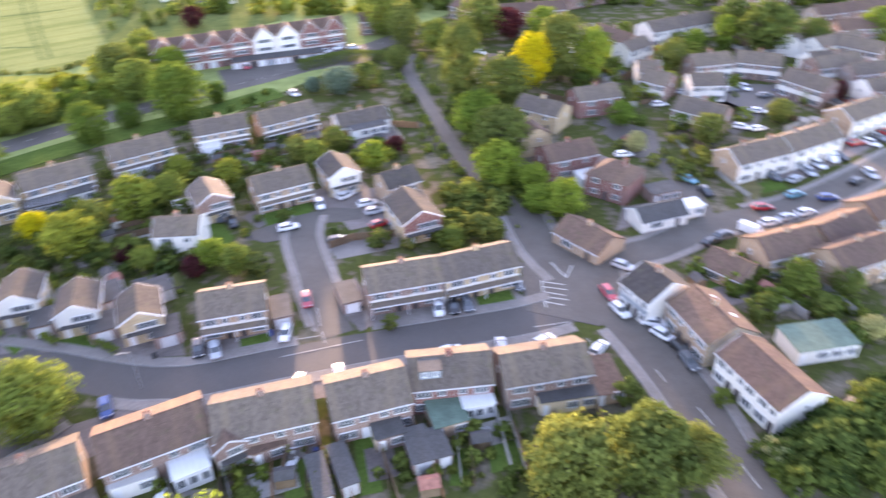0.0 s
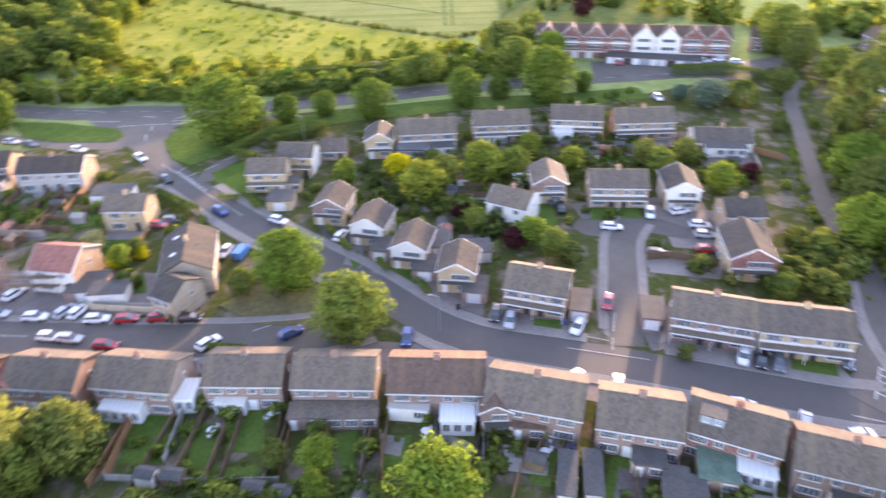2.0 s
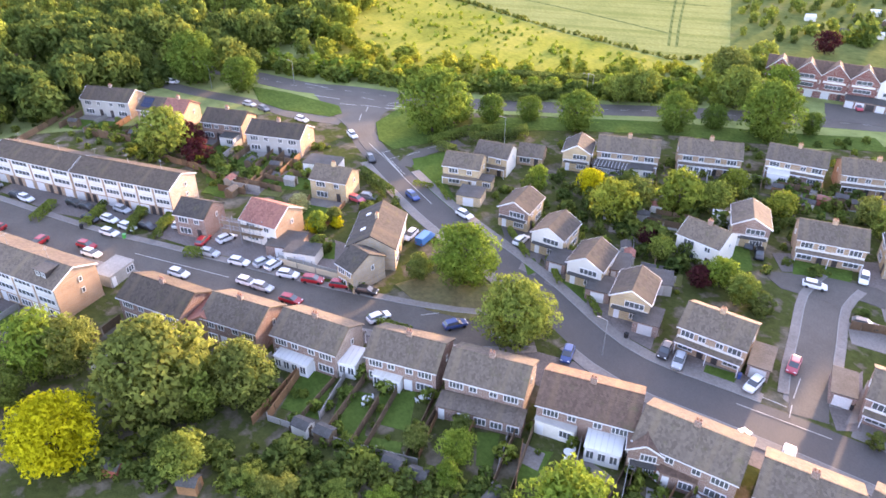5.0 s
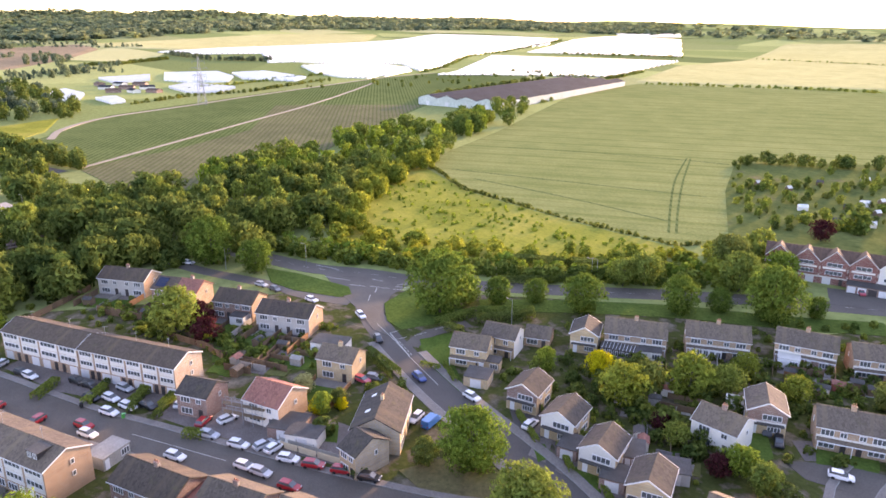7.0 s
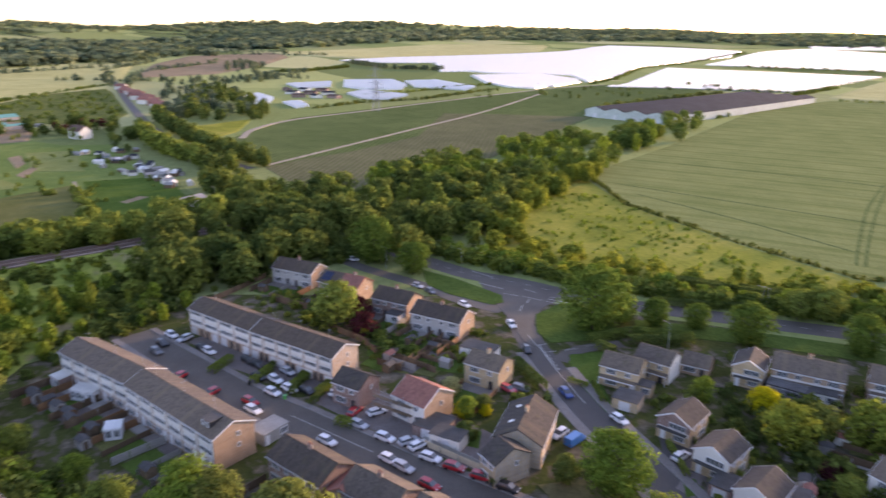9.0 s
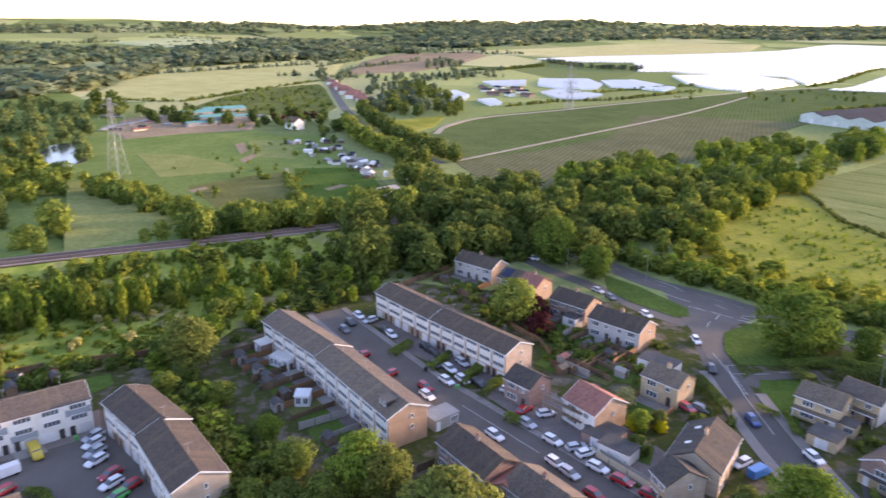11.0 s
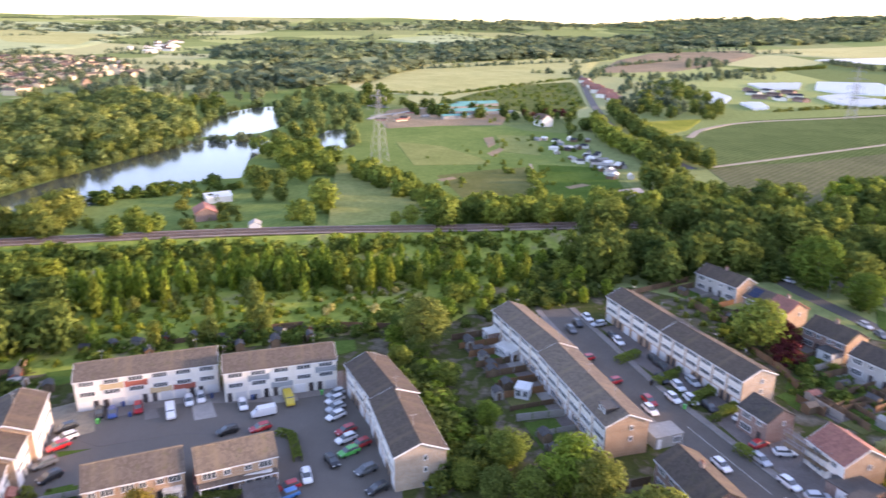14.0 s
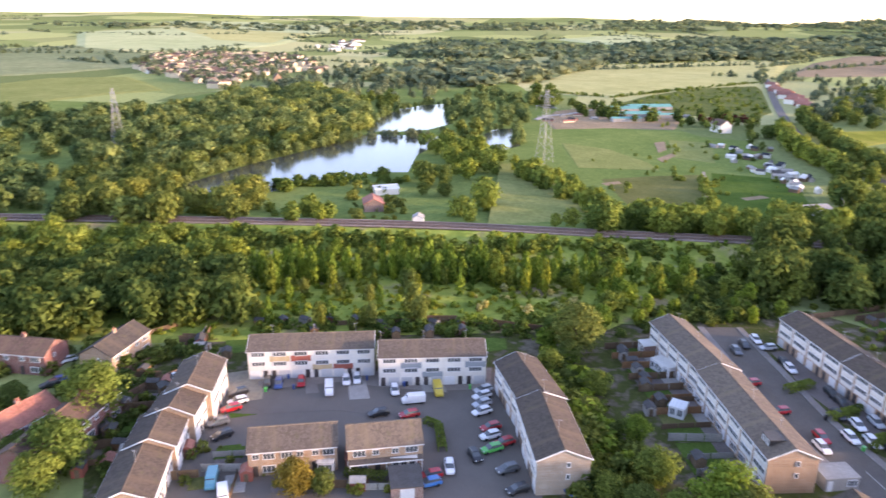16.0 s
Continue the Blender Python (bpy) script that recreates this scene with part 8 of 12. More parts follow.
car(-145.3, 30.2, 20, 'black', 'hatch', 'before the townhouses')
car(-142.4, 33.2, 20, 'white', 'hatch', 'before the townhouses')
car(-144.9, 36.8, 20, 'silver', 'hatch', 'before the townhouses')
car(-136.9, 31.2, 25, 'white', 'hatch', 'before the townhouses')
car(-136.8, 34.8, 20, 'white', 'hatch', 'before the townhouses')
car(-134.3, 38.0, 20, 'black', 'hatch', 'before the townhouses')
car(-135.0, 26.0, 25, 'red', 'hatch', 'before the townhouses')
car(-131.3, 25.7, 25, 'white', 'hatch', 'before the townhouses')
car(-114.2, -84.3, 30, 'black', 'hatch', 'in the courtyard')
car(-114.7, -81.8, 30, 'blue', 'hatch', 'in the courtyard')
car(-117.2, -77.7, 30, 'red', 'hatch', 'in the courtyard')
car(-121.4, -68.9, 30, 'white', 'hatch', 'in the courtyard')
car(-123.0, -67.1, 30, 'white', 'hatch', 'in the courtyard')
car(-121.4, -57.2, 30, 'white', 'hatch', 'in the courtyard')
car(-128.6, -39.7, -40, 'silver', 'hatch', 'in the courtyard')
car(-126.1, -39.1, -40, 'white', 'hatch', 'in the courtyard')
car(-123.0, -38.1, -40, 'silver', 'hatch', 'in the courtyard')
car(-120.0, -37.2, -40, 'white', 'hatch', 'in the courtyard')
car(-115.1, -33.8, -45, 'red', 'hatch', 'in the courtyard')
car(-112.3, -33.0, -45, 'white', 'hatch', 'in the courtyard')
car(-108.2, -31.4, -45, 'green', 'hatch', 'in the courtyard')
car(-111.0, -29.9, -45, 'red', 'hatch', 'in the courtyard')
car(-105.0, -33.6, 40, 'black', 'hatch', 'in the courtyard')
car(-103.3, -27.0, -45, 'grey', 'hatch', 'in the courtyard')
car(-98.4, -23.8, -45, 'black', 'hatch', 'in the courtyard')
car(-100.1, -36.7, 25, 'white', 'hatch', 'in the courtyard')
car(-96.7, -38.9, -50, 'red', 'hatch', 'in the courtyard')
car(-94.6, -38.3, -50, 'sky', 'hatch', 'in the courtyard')
car(-108.3, -87.6, -40, 'black', 'hatch', 'in the courtyard')
car(-105.2, -85.4, -40, 'white', 'hatch', 'in the courtyard')
car(-102.3, -84.9, -40, 'red', 'hatch', 'in the courtyard')
car(-97.0, -83.9, -40, 'grey', 'hatch', 'in the courtyard')
car(-93.6, -80.4, -30, 'black', 'hatch', 'in the courtyard')
car(-111.8, -56.3, -50, 'black', 'hatch', 'in the courtyard')
car(-113.6, -50.4, -50, 'red', 'hatch', 'in the courtyard')
car(-105.5, -103.5, -40, 'black', 'hatch', 'in the courtyard')
car(-108.6, -104.8, -40, 'white', 'hatch', 'in the courtyard')
car(-116.4, -70.3, 30, 'white', 'van', 'in the courtyard')
car(-119.0, -51.7, -58, 'white', 'van', 'in the courtyard')
car(-124.8, -48.6, 30, 'yellow', 'van', 'in the courtyard')
car(-78.5, -68.5, 40, 'white', 'van', 'in a yard')
car(-81.5, -73.1, 30, 'teal', 'van', 'in a yard')
car(-17.4, 78.5, 105, 'white', 'hatch', 'on a front drive')
car(-0.6, 82.9, 22, 'white', 'hatch', 'on a front drive')
car(7.6, 83.8, 93, 'silver', 'hatch', 'on a front drive')
car(14.4, 84.9, 36, 'white', 'hatch', 'on a front drive')
car(-23.5, 76.6, 81, 'grey', 'hatch', 'on a front drive')
car(22.7, 82.8, 50, 'white', 'hatch', 'on a front drive')
car(-103.6, -134.7, -35, 'white', 'hatch', 'in a parking court')
car(-106.3, -133.5, -35, 'white', 'hatch', 'in a parking court')
car(-98.0, -127.3, -35, 'blue', 'hatch', 'in a parking court')
car(-96.1, -127.2, -35, 'black', 'hatch', 'in a parking court')

# ---- trees of the streets and gardens ----
tree(14.6, 56.4, 11.7, 13.0, 'willow', 'leaf_olive', 1, 6500, 'behind the back gardens')
tree(24.0, 58.5, 11.3, 12.5, 'willow', 'leaf_olive', 2, 6500, 'behind the back gardens')
tree(30.2, 58.6, 8.0, 8.5, 'round', 'leaf_olive', 3, 6500, 'behind the back gardens')
tree(3.6, 188.0, 22.0, 12.5, 'tall', 'leaf_olive', 8, 3000, 'beside the lane')
tree(24.4, 198.0, 15.5, 11.5, 'neat', 'leaf_yellow', 9, 3000, 'in a garden')
tree(33.5, 203.0, 19.0, 15.5, 'neat', 'leaf_olive', 10, 3000, 'in a garden')
tree(42.0, 199.5, 16.0, 10.0, 'tall', 'leaf_bright', 11, 2400, 'in a garden')
tree(15.4, 184.0, 13.5, 14.0, 'neat', 'leaf_dark', 12, 3000, 'beside the lane')
tree(32.8, 241.5, 11.0, 11.5, 'round', 'leaf_bright', 13, 1700, 'in a garden')
tree(7.2, 164.5, 11.5, 13.0, 'neat', 'leaf_bright', 14, 3000, 'beside the lane')
tree(12.4, 151.5, 12.5, 13.5, 'neat', 'leaf_olive', 15, 3000, 'beside the lane')
tree(10.6, 137.5, 10.5, 10.5, 'neat', 'leaf_bright', 16, 3000, 'beside the lane')
tree(18.0, 134.5, 6.5, 7.5, 'neat', 'leaf_bright', 17, 2400, 'beside the lane')
tree(23.2, 125.2, 7.4, 9.5, 'neat', 'leaf_bright', 18, 2400, 'beside the lane')
tree(18.0, 126.2, 6.0, 7.0, 'neat', 'leaf_bright', 19, 2400, 'beside the lane')
tree(-31.3, 196.2, 7.8, 9.8, 'neat', 'leaf_blue', 20, 3600, 'in a garden')
tree(-39.4, 196.8, 4.7, 4.9, 'round', 'leaf_blue', 21, 1700, 'in a garden')
tree(-17.5, 146.8, 6.8, 7.2, 'round', 'leaf_bright', 22, 1700, 'in a garden')
tree(-12.9, 155.4, 4.4, 4.6, 'round', 'leaf_red', 33, 1700, 'in a garden')
tree(84.3, 167.9, 6.3, 6.6, 'round', 'leaf_olive', 34, 1700, 'in a garden')
tree(62.5, 155.9, 7.7, 8.1, 'round', 'leaf_olive', 35, 1700, 'in a garden')
tree(44.4, 153.0, 5.1, 5.4, 'round', 'leaf_pale', 36, 1700, 'in a garden')
tree(59.1, 96.6, 6.4, 6.7, 'round', 'leaf_green', 37, 1700, 'in a garden')
tree(101.2, 222.3, 16.0, 16.9, 'round', 'leaf_dark', 38, 1700, 'in a garden')
tree(96.9, 239.1, 12.6, 13.3, 'round', 'leaf_dark', 39, 1700, 'in a garden')
tree(89.5, 226.9, 10.9, 7.3, 'tall', 'leaf_bright', 40, 1700, 'in a garden')
tree(-0.2, 122.9, 1.7, 2.3, 'shrub', 'leaf_yellow', 41, 1700, 'in a garden')
tree(65.7, 84.4, 4.2, 4.4, 'round', 'leaf_pale', 42, 1700, 'in a garden')
tree(-15.1, 215.5, 7.5, 7.9, 'round', 'leaf_olive', 43, 1700, 'in a garden')
tree(-11.4, 187.7, 3.6, 4.8, 'shrub', 'leaf_olive', 44, 1700, 'in a garden')
tree(11.7, 243.0, 14.6, 15.4, 'round', 'leaf_dark', 45, 1700, 'in a garden')
tree(21.3, 242.5, 11.0, 11.6, 'round', 'leaf_red', 46, 1700, 'in a garden')
tree(-94.6, 266.2, 8.0, 8.4, 'round', 'leaf_red', 47, 1700, 'in a garden')
tree(-85.2, 211.6, 9.9, 10.4, 'round', 'leaf_bright', 48, 1700, 'in a garden')
tree(-88.8, 193.6, 12.2, 12.9, 'round', 'leaf_green', 49, 1700, 'in a garden')
tree(-101.0, 210.3, 11.5, 12.1, 'round', 'leaf_olive', 50, 1700, 'in a garden')
tree(-110.3, 177.1, 10.0, 10.5, 'round', 'leaf_green', 51, 1700, 'in a garden')
tree(-114.0, 171.8, 8.4, 8.9, 'round', 'leaf_green', 52, 1700, 'in a garden')
tree(44.1, 167.9, 6.8, 7.2, 'round', 'leaf_bright', 53, 1700, 'in a garden')
tree(47.0, 180.7, 5.8, 6.1, 'round', 'leaf_olive', 54, 1700, 'in a garden')
tree(47.7, 213.8, 10.4, 6.9, 'tall', 'leaf_dark', 55, 1700, 'in a garden')
tree(67.8, 208.1, 9.7, 10.2, 'round', 'leaf_olive', 56, 1700, 'in a garden')
tree(104.8, 181.0, 5.8, 6.1, 'round', 'leaf_red', 57, 1700, 'in a garden')
tree(50.9, 90.7, 4.2, 5.6, 'shrub', 'leaf_dark', 58, 1700, 'in a garden')
tree(60.9, 90.3, 4.2, 5.5, 'shrub', 'leaf_dark', 59, 1700, 'in a garden')
tree(66.8, 95.4, 5.4, 5.7, 'round', 'leaf_dark', 60, 1700, 'in a garden')
tree(58.0, 70.1, 4.1, 5.5, 'shrub', 'leaf_dark', 61, 1700, 'in a garden')
tree(48.0, 61.1, 6.5, 8.7, 'shrub', 'leaf_dark', 62, 1700, 'in a garden')
tree(41.9, 60.9, 3.3, 4.4, 'shrub', 'leaf_pale', 63, 1700, 'in a garden')
tree(38.3, 71.6, 2.4, 3.2, 'shrub', 'leaf_green', 64, 1700, 'in a garden')
tree(24.7, 72.4, 3.6, 4.8, 'shrub', 'leaf_dark', 65, 1700, 'in a garden')
tree(4.1, 130.7, 4.5, 6.0, 'shrub', 'leaf_green', 66, 1700, 'in a garden')
tree(0.2, 112.8, 4.9, 6.5, 'shrub', 'leaf_green', 67, 1700, 'in a garden')
tree(5.8, 116.5, 5.0, 6.6, 'shrub', 'leaf_olive', 68, 1700, 'in a garden')
tree(-23.3, 118.4, 1.9, 2.5, 'shrub', 'leaf_dark', 69, 1700, 'in a garden')
tree(-10.3, 89.8, 2.4, 3.2, 'shrub', 'leaf_olive', 70, 1700, 'in a garden')
tree(-14.0, 238.0, 15.0, 12.0, 'neat', 'leaf_olive', 141, 2400, 'beyond the lane')
tree(-22.0, 252.0, 16.0, 13.0, 'neat', 'leaf_green', 142, 2400, 'beyond the lane')
tree(-3.7, 232.4, 10.6, 11.2, 'round', 'leaf_green', 71, 1700, 'in a garden')
tree(-23.5, 200.9, 7.5, 10.0, 'shrub', 'leaf_dark', 72, 1700, 'in a garden')
tree(142.7, 232.4, 10.6, 11.1, 'round', 'leaf_bright', 73, 1700, 'in a garden')
tree(80.2, 225.9, 6.9, 7.3, 'round', 'leaf_bright', 74, 1700, 'in a garden')
tree(116.5, 222.9, 10.2, 10.8, 'round', 'leaf_dark', 75, 1700, 'in a garden')
tree(117.4, 176.3, 5.7, 6.0, 'round', 'leaf_olive', 76, 1700, 'in a garden')
tree(-76.9, 74.3, 11.5, 12.6, 'neat', 'leaf_bright', 77, 6500, 'on the green by the street')
tree(-59.3, 69.2, 11.2, 12.8, 'neat', 'leaf_green', 78, 6500, 'on the green by the street')
tree(-112.1, 68.3, 2.3, 3.0, 'shrub', 'leaf_green', 80, 1700, 'in a garden')
tree(-83.1, 68.8, 5.1, 5.4, 'round', 'leaf_dark', 81, 1700, 'on the green by the street')
tree(-133.8, 116.2, 16.6, 17.5, 'neat', 'leaf_deep', 82, 3600, 'on the verge of the main road')
tree(-134.6, 126.8, 7.4, 7.8, 'neat', 'leaf_deep', 83, 3600, 'on the verge of the main road')
tree(-128.3, 132.6, 7.7, 8.1, 'neat', 'leaf_deep', 84, 3600, 'on the verge of the main road')
tree(-122.1, 141.5, 6.9, 7.2, 'neat', 'leaf_deep', 85, 3600, 'on the verge of the main road')
tree(-108.8, 145.6, 10.9, 11.5, 'neat', 'leaf_deep', 86, 3600, 'on the verge of the main road')
tree(-91.5, 165.7, 10.5, 11.0, 'neat', 'leaf_deep', 87, 3600, 'on the verge of the main road')
tree(-85.0, 175.3, 6.8, 7.2, 'neat', 'leaf_deep', 88, 3600, 'on the verge of the main road')
tree(-72.6, 179.4, 15.1, 15.9, 'neat', 'leaf_deep', 89, 3600, 'on the verge of the main road')
tree(-65.8, 191.3, 5.9, 6.2, 'neat', 'leaf_deep', 90, 3600, 'on the verge of the main road')
tree(-195.9, 92.8, 10.5, 11.1, 'neat', 'leaf_deep', 91, 3600, 'on the verge of the main road')
tree(-212.2, 85.6, 15.6, 16.4, 'neat', 'leaf_deep', 92, 3600, 'on the verge of the main road')
tree(-72.9, 113.5, 9.1, 9.6, 'neat', 'leaf_lime', 94, 1700, 'in a garden')
tree(-72.2, 121.5, 7.0, 7.4, 'round', 'leaf_dark', 95, 1700, 'in a garden')
tree(-65.3, 126.5, 10.0, 10.5, 'neat', 'leaf_lime', 96, 1700, 'in a garden')
tree(-60.4, 132.8, 7.0, 7.4, 'round', 'leaf_green', 97, 1700, 'in a garden')
tree(-49.8, 141.8, 5.8, 6.2, 'neat', 'leaf_lime', 98, 1700, 'in a garden')
tree(-62.2, 110.5, 3.9, 4.1, 'round', 'leaf_red', 99, 1700, 'in a garden')
tree(-57.2, 108.1, 4.8, 5.1, 'round', 'leaf_green', 100, 1700, 'in a garden')
tree(-44.8, 108.2, 6.0, 6.3, 'round', 'leaf_bright', 101, 1700, 'in a garden')
tree(-39.6, 106.2, 5.8, 6.1, 'round', 'leaf_green', 102, 1700, 'in a garden')
tree(-47.2, 105.1, 4.4, 4.6, 'round', 'leaf_red', 103, 1700, 'in a garden')
tree(-165.9, 55.8, 12.4, 13.0, 'round', 'leaf_green', 104, 1700, 'in a garden')
tree(-109.5, 63.6, 4.9, 4.1, 'round', 'leaf_bright', 106, 1700, 'in a garden')
tree(-110.4, 68.3, 3.6, 3.8, 'round', 'leaf_olive', 107, 1700, 'in a garden')
tree(-103.0, 59.9, 3.6, 4.8, 'shrub', 'leaf_dark', 108, 1700, 'in a garden')
tree(-92.0, 111.5, 6.5, 4.4, 'tall', 'leaf_bright', 109, 1700, 'in a garden')
tree(-93.4, 110.3, 3.9, 5.2, 'shrub', 'leaf_green', 110, 1700, 'in a garden')
tree(-88.4, 57.9, 3.1, 4.1, 'shrub', 'leaf_dark', 111, 1700, 'in a garden')
tree(-168.2, 62.9, 6.4, 8.5, 'shrub', 'leaf_red', 112, 1700, 'in a garden')
tree(-35.9, 106.5, 3.8, 5.0, 'shrub', 'leaf_olive', 113, 1700, 'in a garden')
tree(-83.1, 19.2, 14.8, 16.4, 'willow', 'leaf_olive', 114, 6500, 'behind the back gardens')
tree(-76.9, 29.3, 9.5, 10.6, 'willow', 'leaf_olive', 115, 6500, 'behind the back gardens')
tree(-79.6, 22.8, 8.6, 9.6, 'willow', 'leaf_green', 116, 6500, 'behind the back gardens')
tree(-99.6, 11.7, 9.5, 10.0, 'round', 'leaf_olive', 117, 6500, 'behind the back gardens')
tree(-81.4, 4.7, 11.2, 11.8, 'round', 'leaf_yellow', 118, 6500, 'behind the back gardens')
tree(-69.2, 16.4, 6.5, 6.9, 'round', 'leaf_green', 119, 3600, 'in a garden')
tree(-52.1, 42.1, 3.7, 3.9, 'round', 'leaf_olive', 120, 3600, 'in a garden')
tree(-47.0, 44.7, 5.0, 5.3, 'round', 'leaf_bright', 121, 3600, 'in a garden')
tree(-44.3, 40.7, 5.0, 3.3, 'tall', 'leaf_bright', 122, 3600, 'in a garden')
tree(-29.5, 46.7, 10.5, 11.0, 'round', 'leaf_bright', 123, 3600, 'in a garden')
tree(-27.3, 53.7, 2.7, 3.6, 'shrub', 'leaf_green', 124, 3600, 'in a garden')
tree(-61.2, 21.9, 3.8, 5.0, 'shrub', 'leaf_green', 125, 3600, 'in a garden')
tree(-56.7, 23.3, 4.7, 6.3, 'shrub', 'leaf_olive', 126, 3600, 'in a garden')
tree(-52.4, 29.4, 3.2, 4.3, 'shrub', 'leaf_green', 127, 3600, 'in a garden')
tree(-47.6, 32.8, 3.2, 4.2, 'shrub', 'leaf_bright', 128, 3600, 'in a garden')
tree(-36.4, 43.6, 3.2, 4.2, 'shrub', 'leaf_dark', 129, 3600, 'in a garden')
tree(-26.3, 55.9, 2.7, 3.6, 'shrub', 'leaf_dark', 130, 3600, 'in a garden')
tree(-50.0, 48.3, 3.0, 4.0, 'shrub', 'leaf_dark', 131, 3600, 'in a garden')
tree(-155.6, -25.2, 12.0, 12.6, 'round', 'leaf_olive', 132, 3600, 'in the strip between the terraces')
tree(-142.2, -28.6, 5.9, 6.2, 'round', 'leaf_green', 133, 3600, 'in the strip between the terraces')
tree(-136.2, -16.8, 5.8, 6.1, 'round', 'leaf_green', 134, 3600, 'in the strip between the terraces')
tree(-125.3, -16.9, 5.0, 5.2, 'round', 'leaf_olive', 135, 3600, 'in the strip between the terraces')
tree(-121.0, -6.9, 5.4, 5.7, 'round', 'leaf_bright', 136, 3600, 'in the strip between the terraces')
tree(-108.5, -2.4, 7.1, 7.5, 'round', 'leaf_green', 137, 3600, 'in the strip between the terraces')
tree(-102.1, 8.6, 10.6, 11.1, 'round', 'leaf_bright', 138, 3600, 'in the strip between the terraces')
tree(-101.7, -9.4, 5.1, 5.3, 'round', 'leaf_green', 139, 3600, 'in the strip between the terraces')
tree(-137.1, -23.1, 4.6, 6.2, 'shrub', 'leaf_dark', 140, 3600, 'in the strip between the terraces')
tree(-115.6, -16.4, 4.5, 4.7, 'round', 'leaf_dark', 141, 3600, 'in the strip between the terraces')
tree(-98.4, -4.0, 6.1, 6.4, 'round', 'leaf_dark', 142, 3600, 'in the strip between the terraces')
tree(-98.1, 2.2, 6.8, 7.2, 'round', 'leaf_green', 143, 3600, 'in the strip between the terraces')
tree(-149.2, -25.3, 5.8, 6.1, 'round', 'leaf_dark', 144, 3600, 'in the strip between the terraces')
tree(-158.1, 60.0, 5.7, 7.7, 'shrub', 'leaf_red', 146, 1700, 'in a garden')
tree(-90.0, -107.5, 11.8, 12.4, 'round', 'leaf_green', 147, 3600, 'in a garden')
tree(-74.3, -99.4, 10.6, 11.2, 'round', 'leaf_green', 148, 3600, 'in a garden')
tree(-84.4, -58.4, 6.4, 6.6, 'neat', 'leaf_bronze', 149, 3600, 'in a garden')
tree(-86.0, -54.2, 4.6, 4.2, 'neat', 'leaf_olive', 150, 2400, 'in a garden')
tree(-67.9, -97.5, 7.9, 8.3, 'round', 'leaf_green', 150, 3600, 'in a garden')
tree(-74.0, -109.1, 5.7, 6.0, 'round', 'leaf_dark', 151, 3600, 'in a garden')
tree(-86.8, -126.5, 5.4, 5.7, 'round', 'leaf_dark', 152, 3600, 'in a garden')

tree(-31.0, 148.0, 7.2, 6.6, 'round', 'leaf_green', 153, 1700, 'in a garden')
tree(-27.5, 156.5, 6.8, 6.2, 'round', 'leaf_dark', 154, 1700, 'in a garden')
tree(-36.0, 152.0, 6.4, 6.0, 'round', 'leaf_olive', 155, 1700, 'in a garden')

# ---- hedges ----
hedge([(-46.8, 217.0), (-31.6, 225.8), (-18.5, 223.2)], h=3.0, w=3.0, label='tall clipped green hedge beside the garages')
hedge([(-127.4, 109.5), (-126.2, 122.7), (-116.5, 134.6)], h=2.2, w=2.4, leaf='leaf_green')
hedge([(-152.3, 158.8), (-124.4, 181.4), (-108.8, 195.8)], h=3.0, w=4.0, label='long clipped hedge along the main road')
hedge([(-133.7, 34.1), (-146.0, 42.2)], h=1.5)
hedge([(-128.7, 37.4), (-138.5, 46.1)], h=1.5)
hedge([(-146.7, 31.3), (-153.4, 37.8)], h=1.2)
hedge([(-125.3, 86.0), (-111.8, 84.3)], h=2.2, w=2.2)
hedge([(-143.3, 28.2), (-148.2, 33.7)], h=1.5, w=1.8, leaf='leaf_green', label='thick hedge between two front drives')
hedge([(-137.5, 35.6), (-142.1, 41.4)], h=1.5, w=1.8, leaf='leaf_green', label='thick hedge between two front drives')
hedge([(-132.1, 39.8), (-135.1, 43.6)], h=1.5, w=1.8, leaf='leaf_green', label='thick hedge between two front drives')
hedge([(-152.6, 21.1), (-157.8, 26.6)], h=1.5, w=1.8, leaf='leaf_green', label='thick hedge between two front drives')
hedge([(-119.7, 39.5), (-116.6, 42.1)], h=1.5, w=1.8, leaf='leaf_green', label='thick hedge between two front drives')
hedge([(-109.6, 96.4), (-101.9, 93.0)], h=1.1, w=0.9, leaf='leaf_green', label='low green hedge round a front garden')
hedge([(-113.2, 92.2), (-108.8, 94.3)], h=1.1, w=0.9, leaf='leaf_green', label='low green hedge round a front garden')
hedge([(-84.1, 93.8), (-74.5, 88.9)], h=1.1, w=0.9, leaf='leaf_green', label='low green hedge round a front garden')
hedge([(-71.5, 91.4), (-64.4, 86.7)], h=1.1, w=0.9, leaf='leaf_green', label='low green hedge round a front garden')
hedge([(-59.3, 87.9), (-53.7, 84.4)], h=1.1, w=0.9, leaf='leaf_green', label='low green hedge round a front garden')
hedge([(-79.4, 53.9), (-71.9, 57.4)], h=1.1, w=0.9, leaf='leaf_green', label='low green hedge round a front garden')

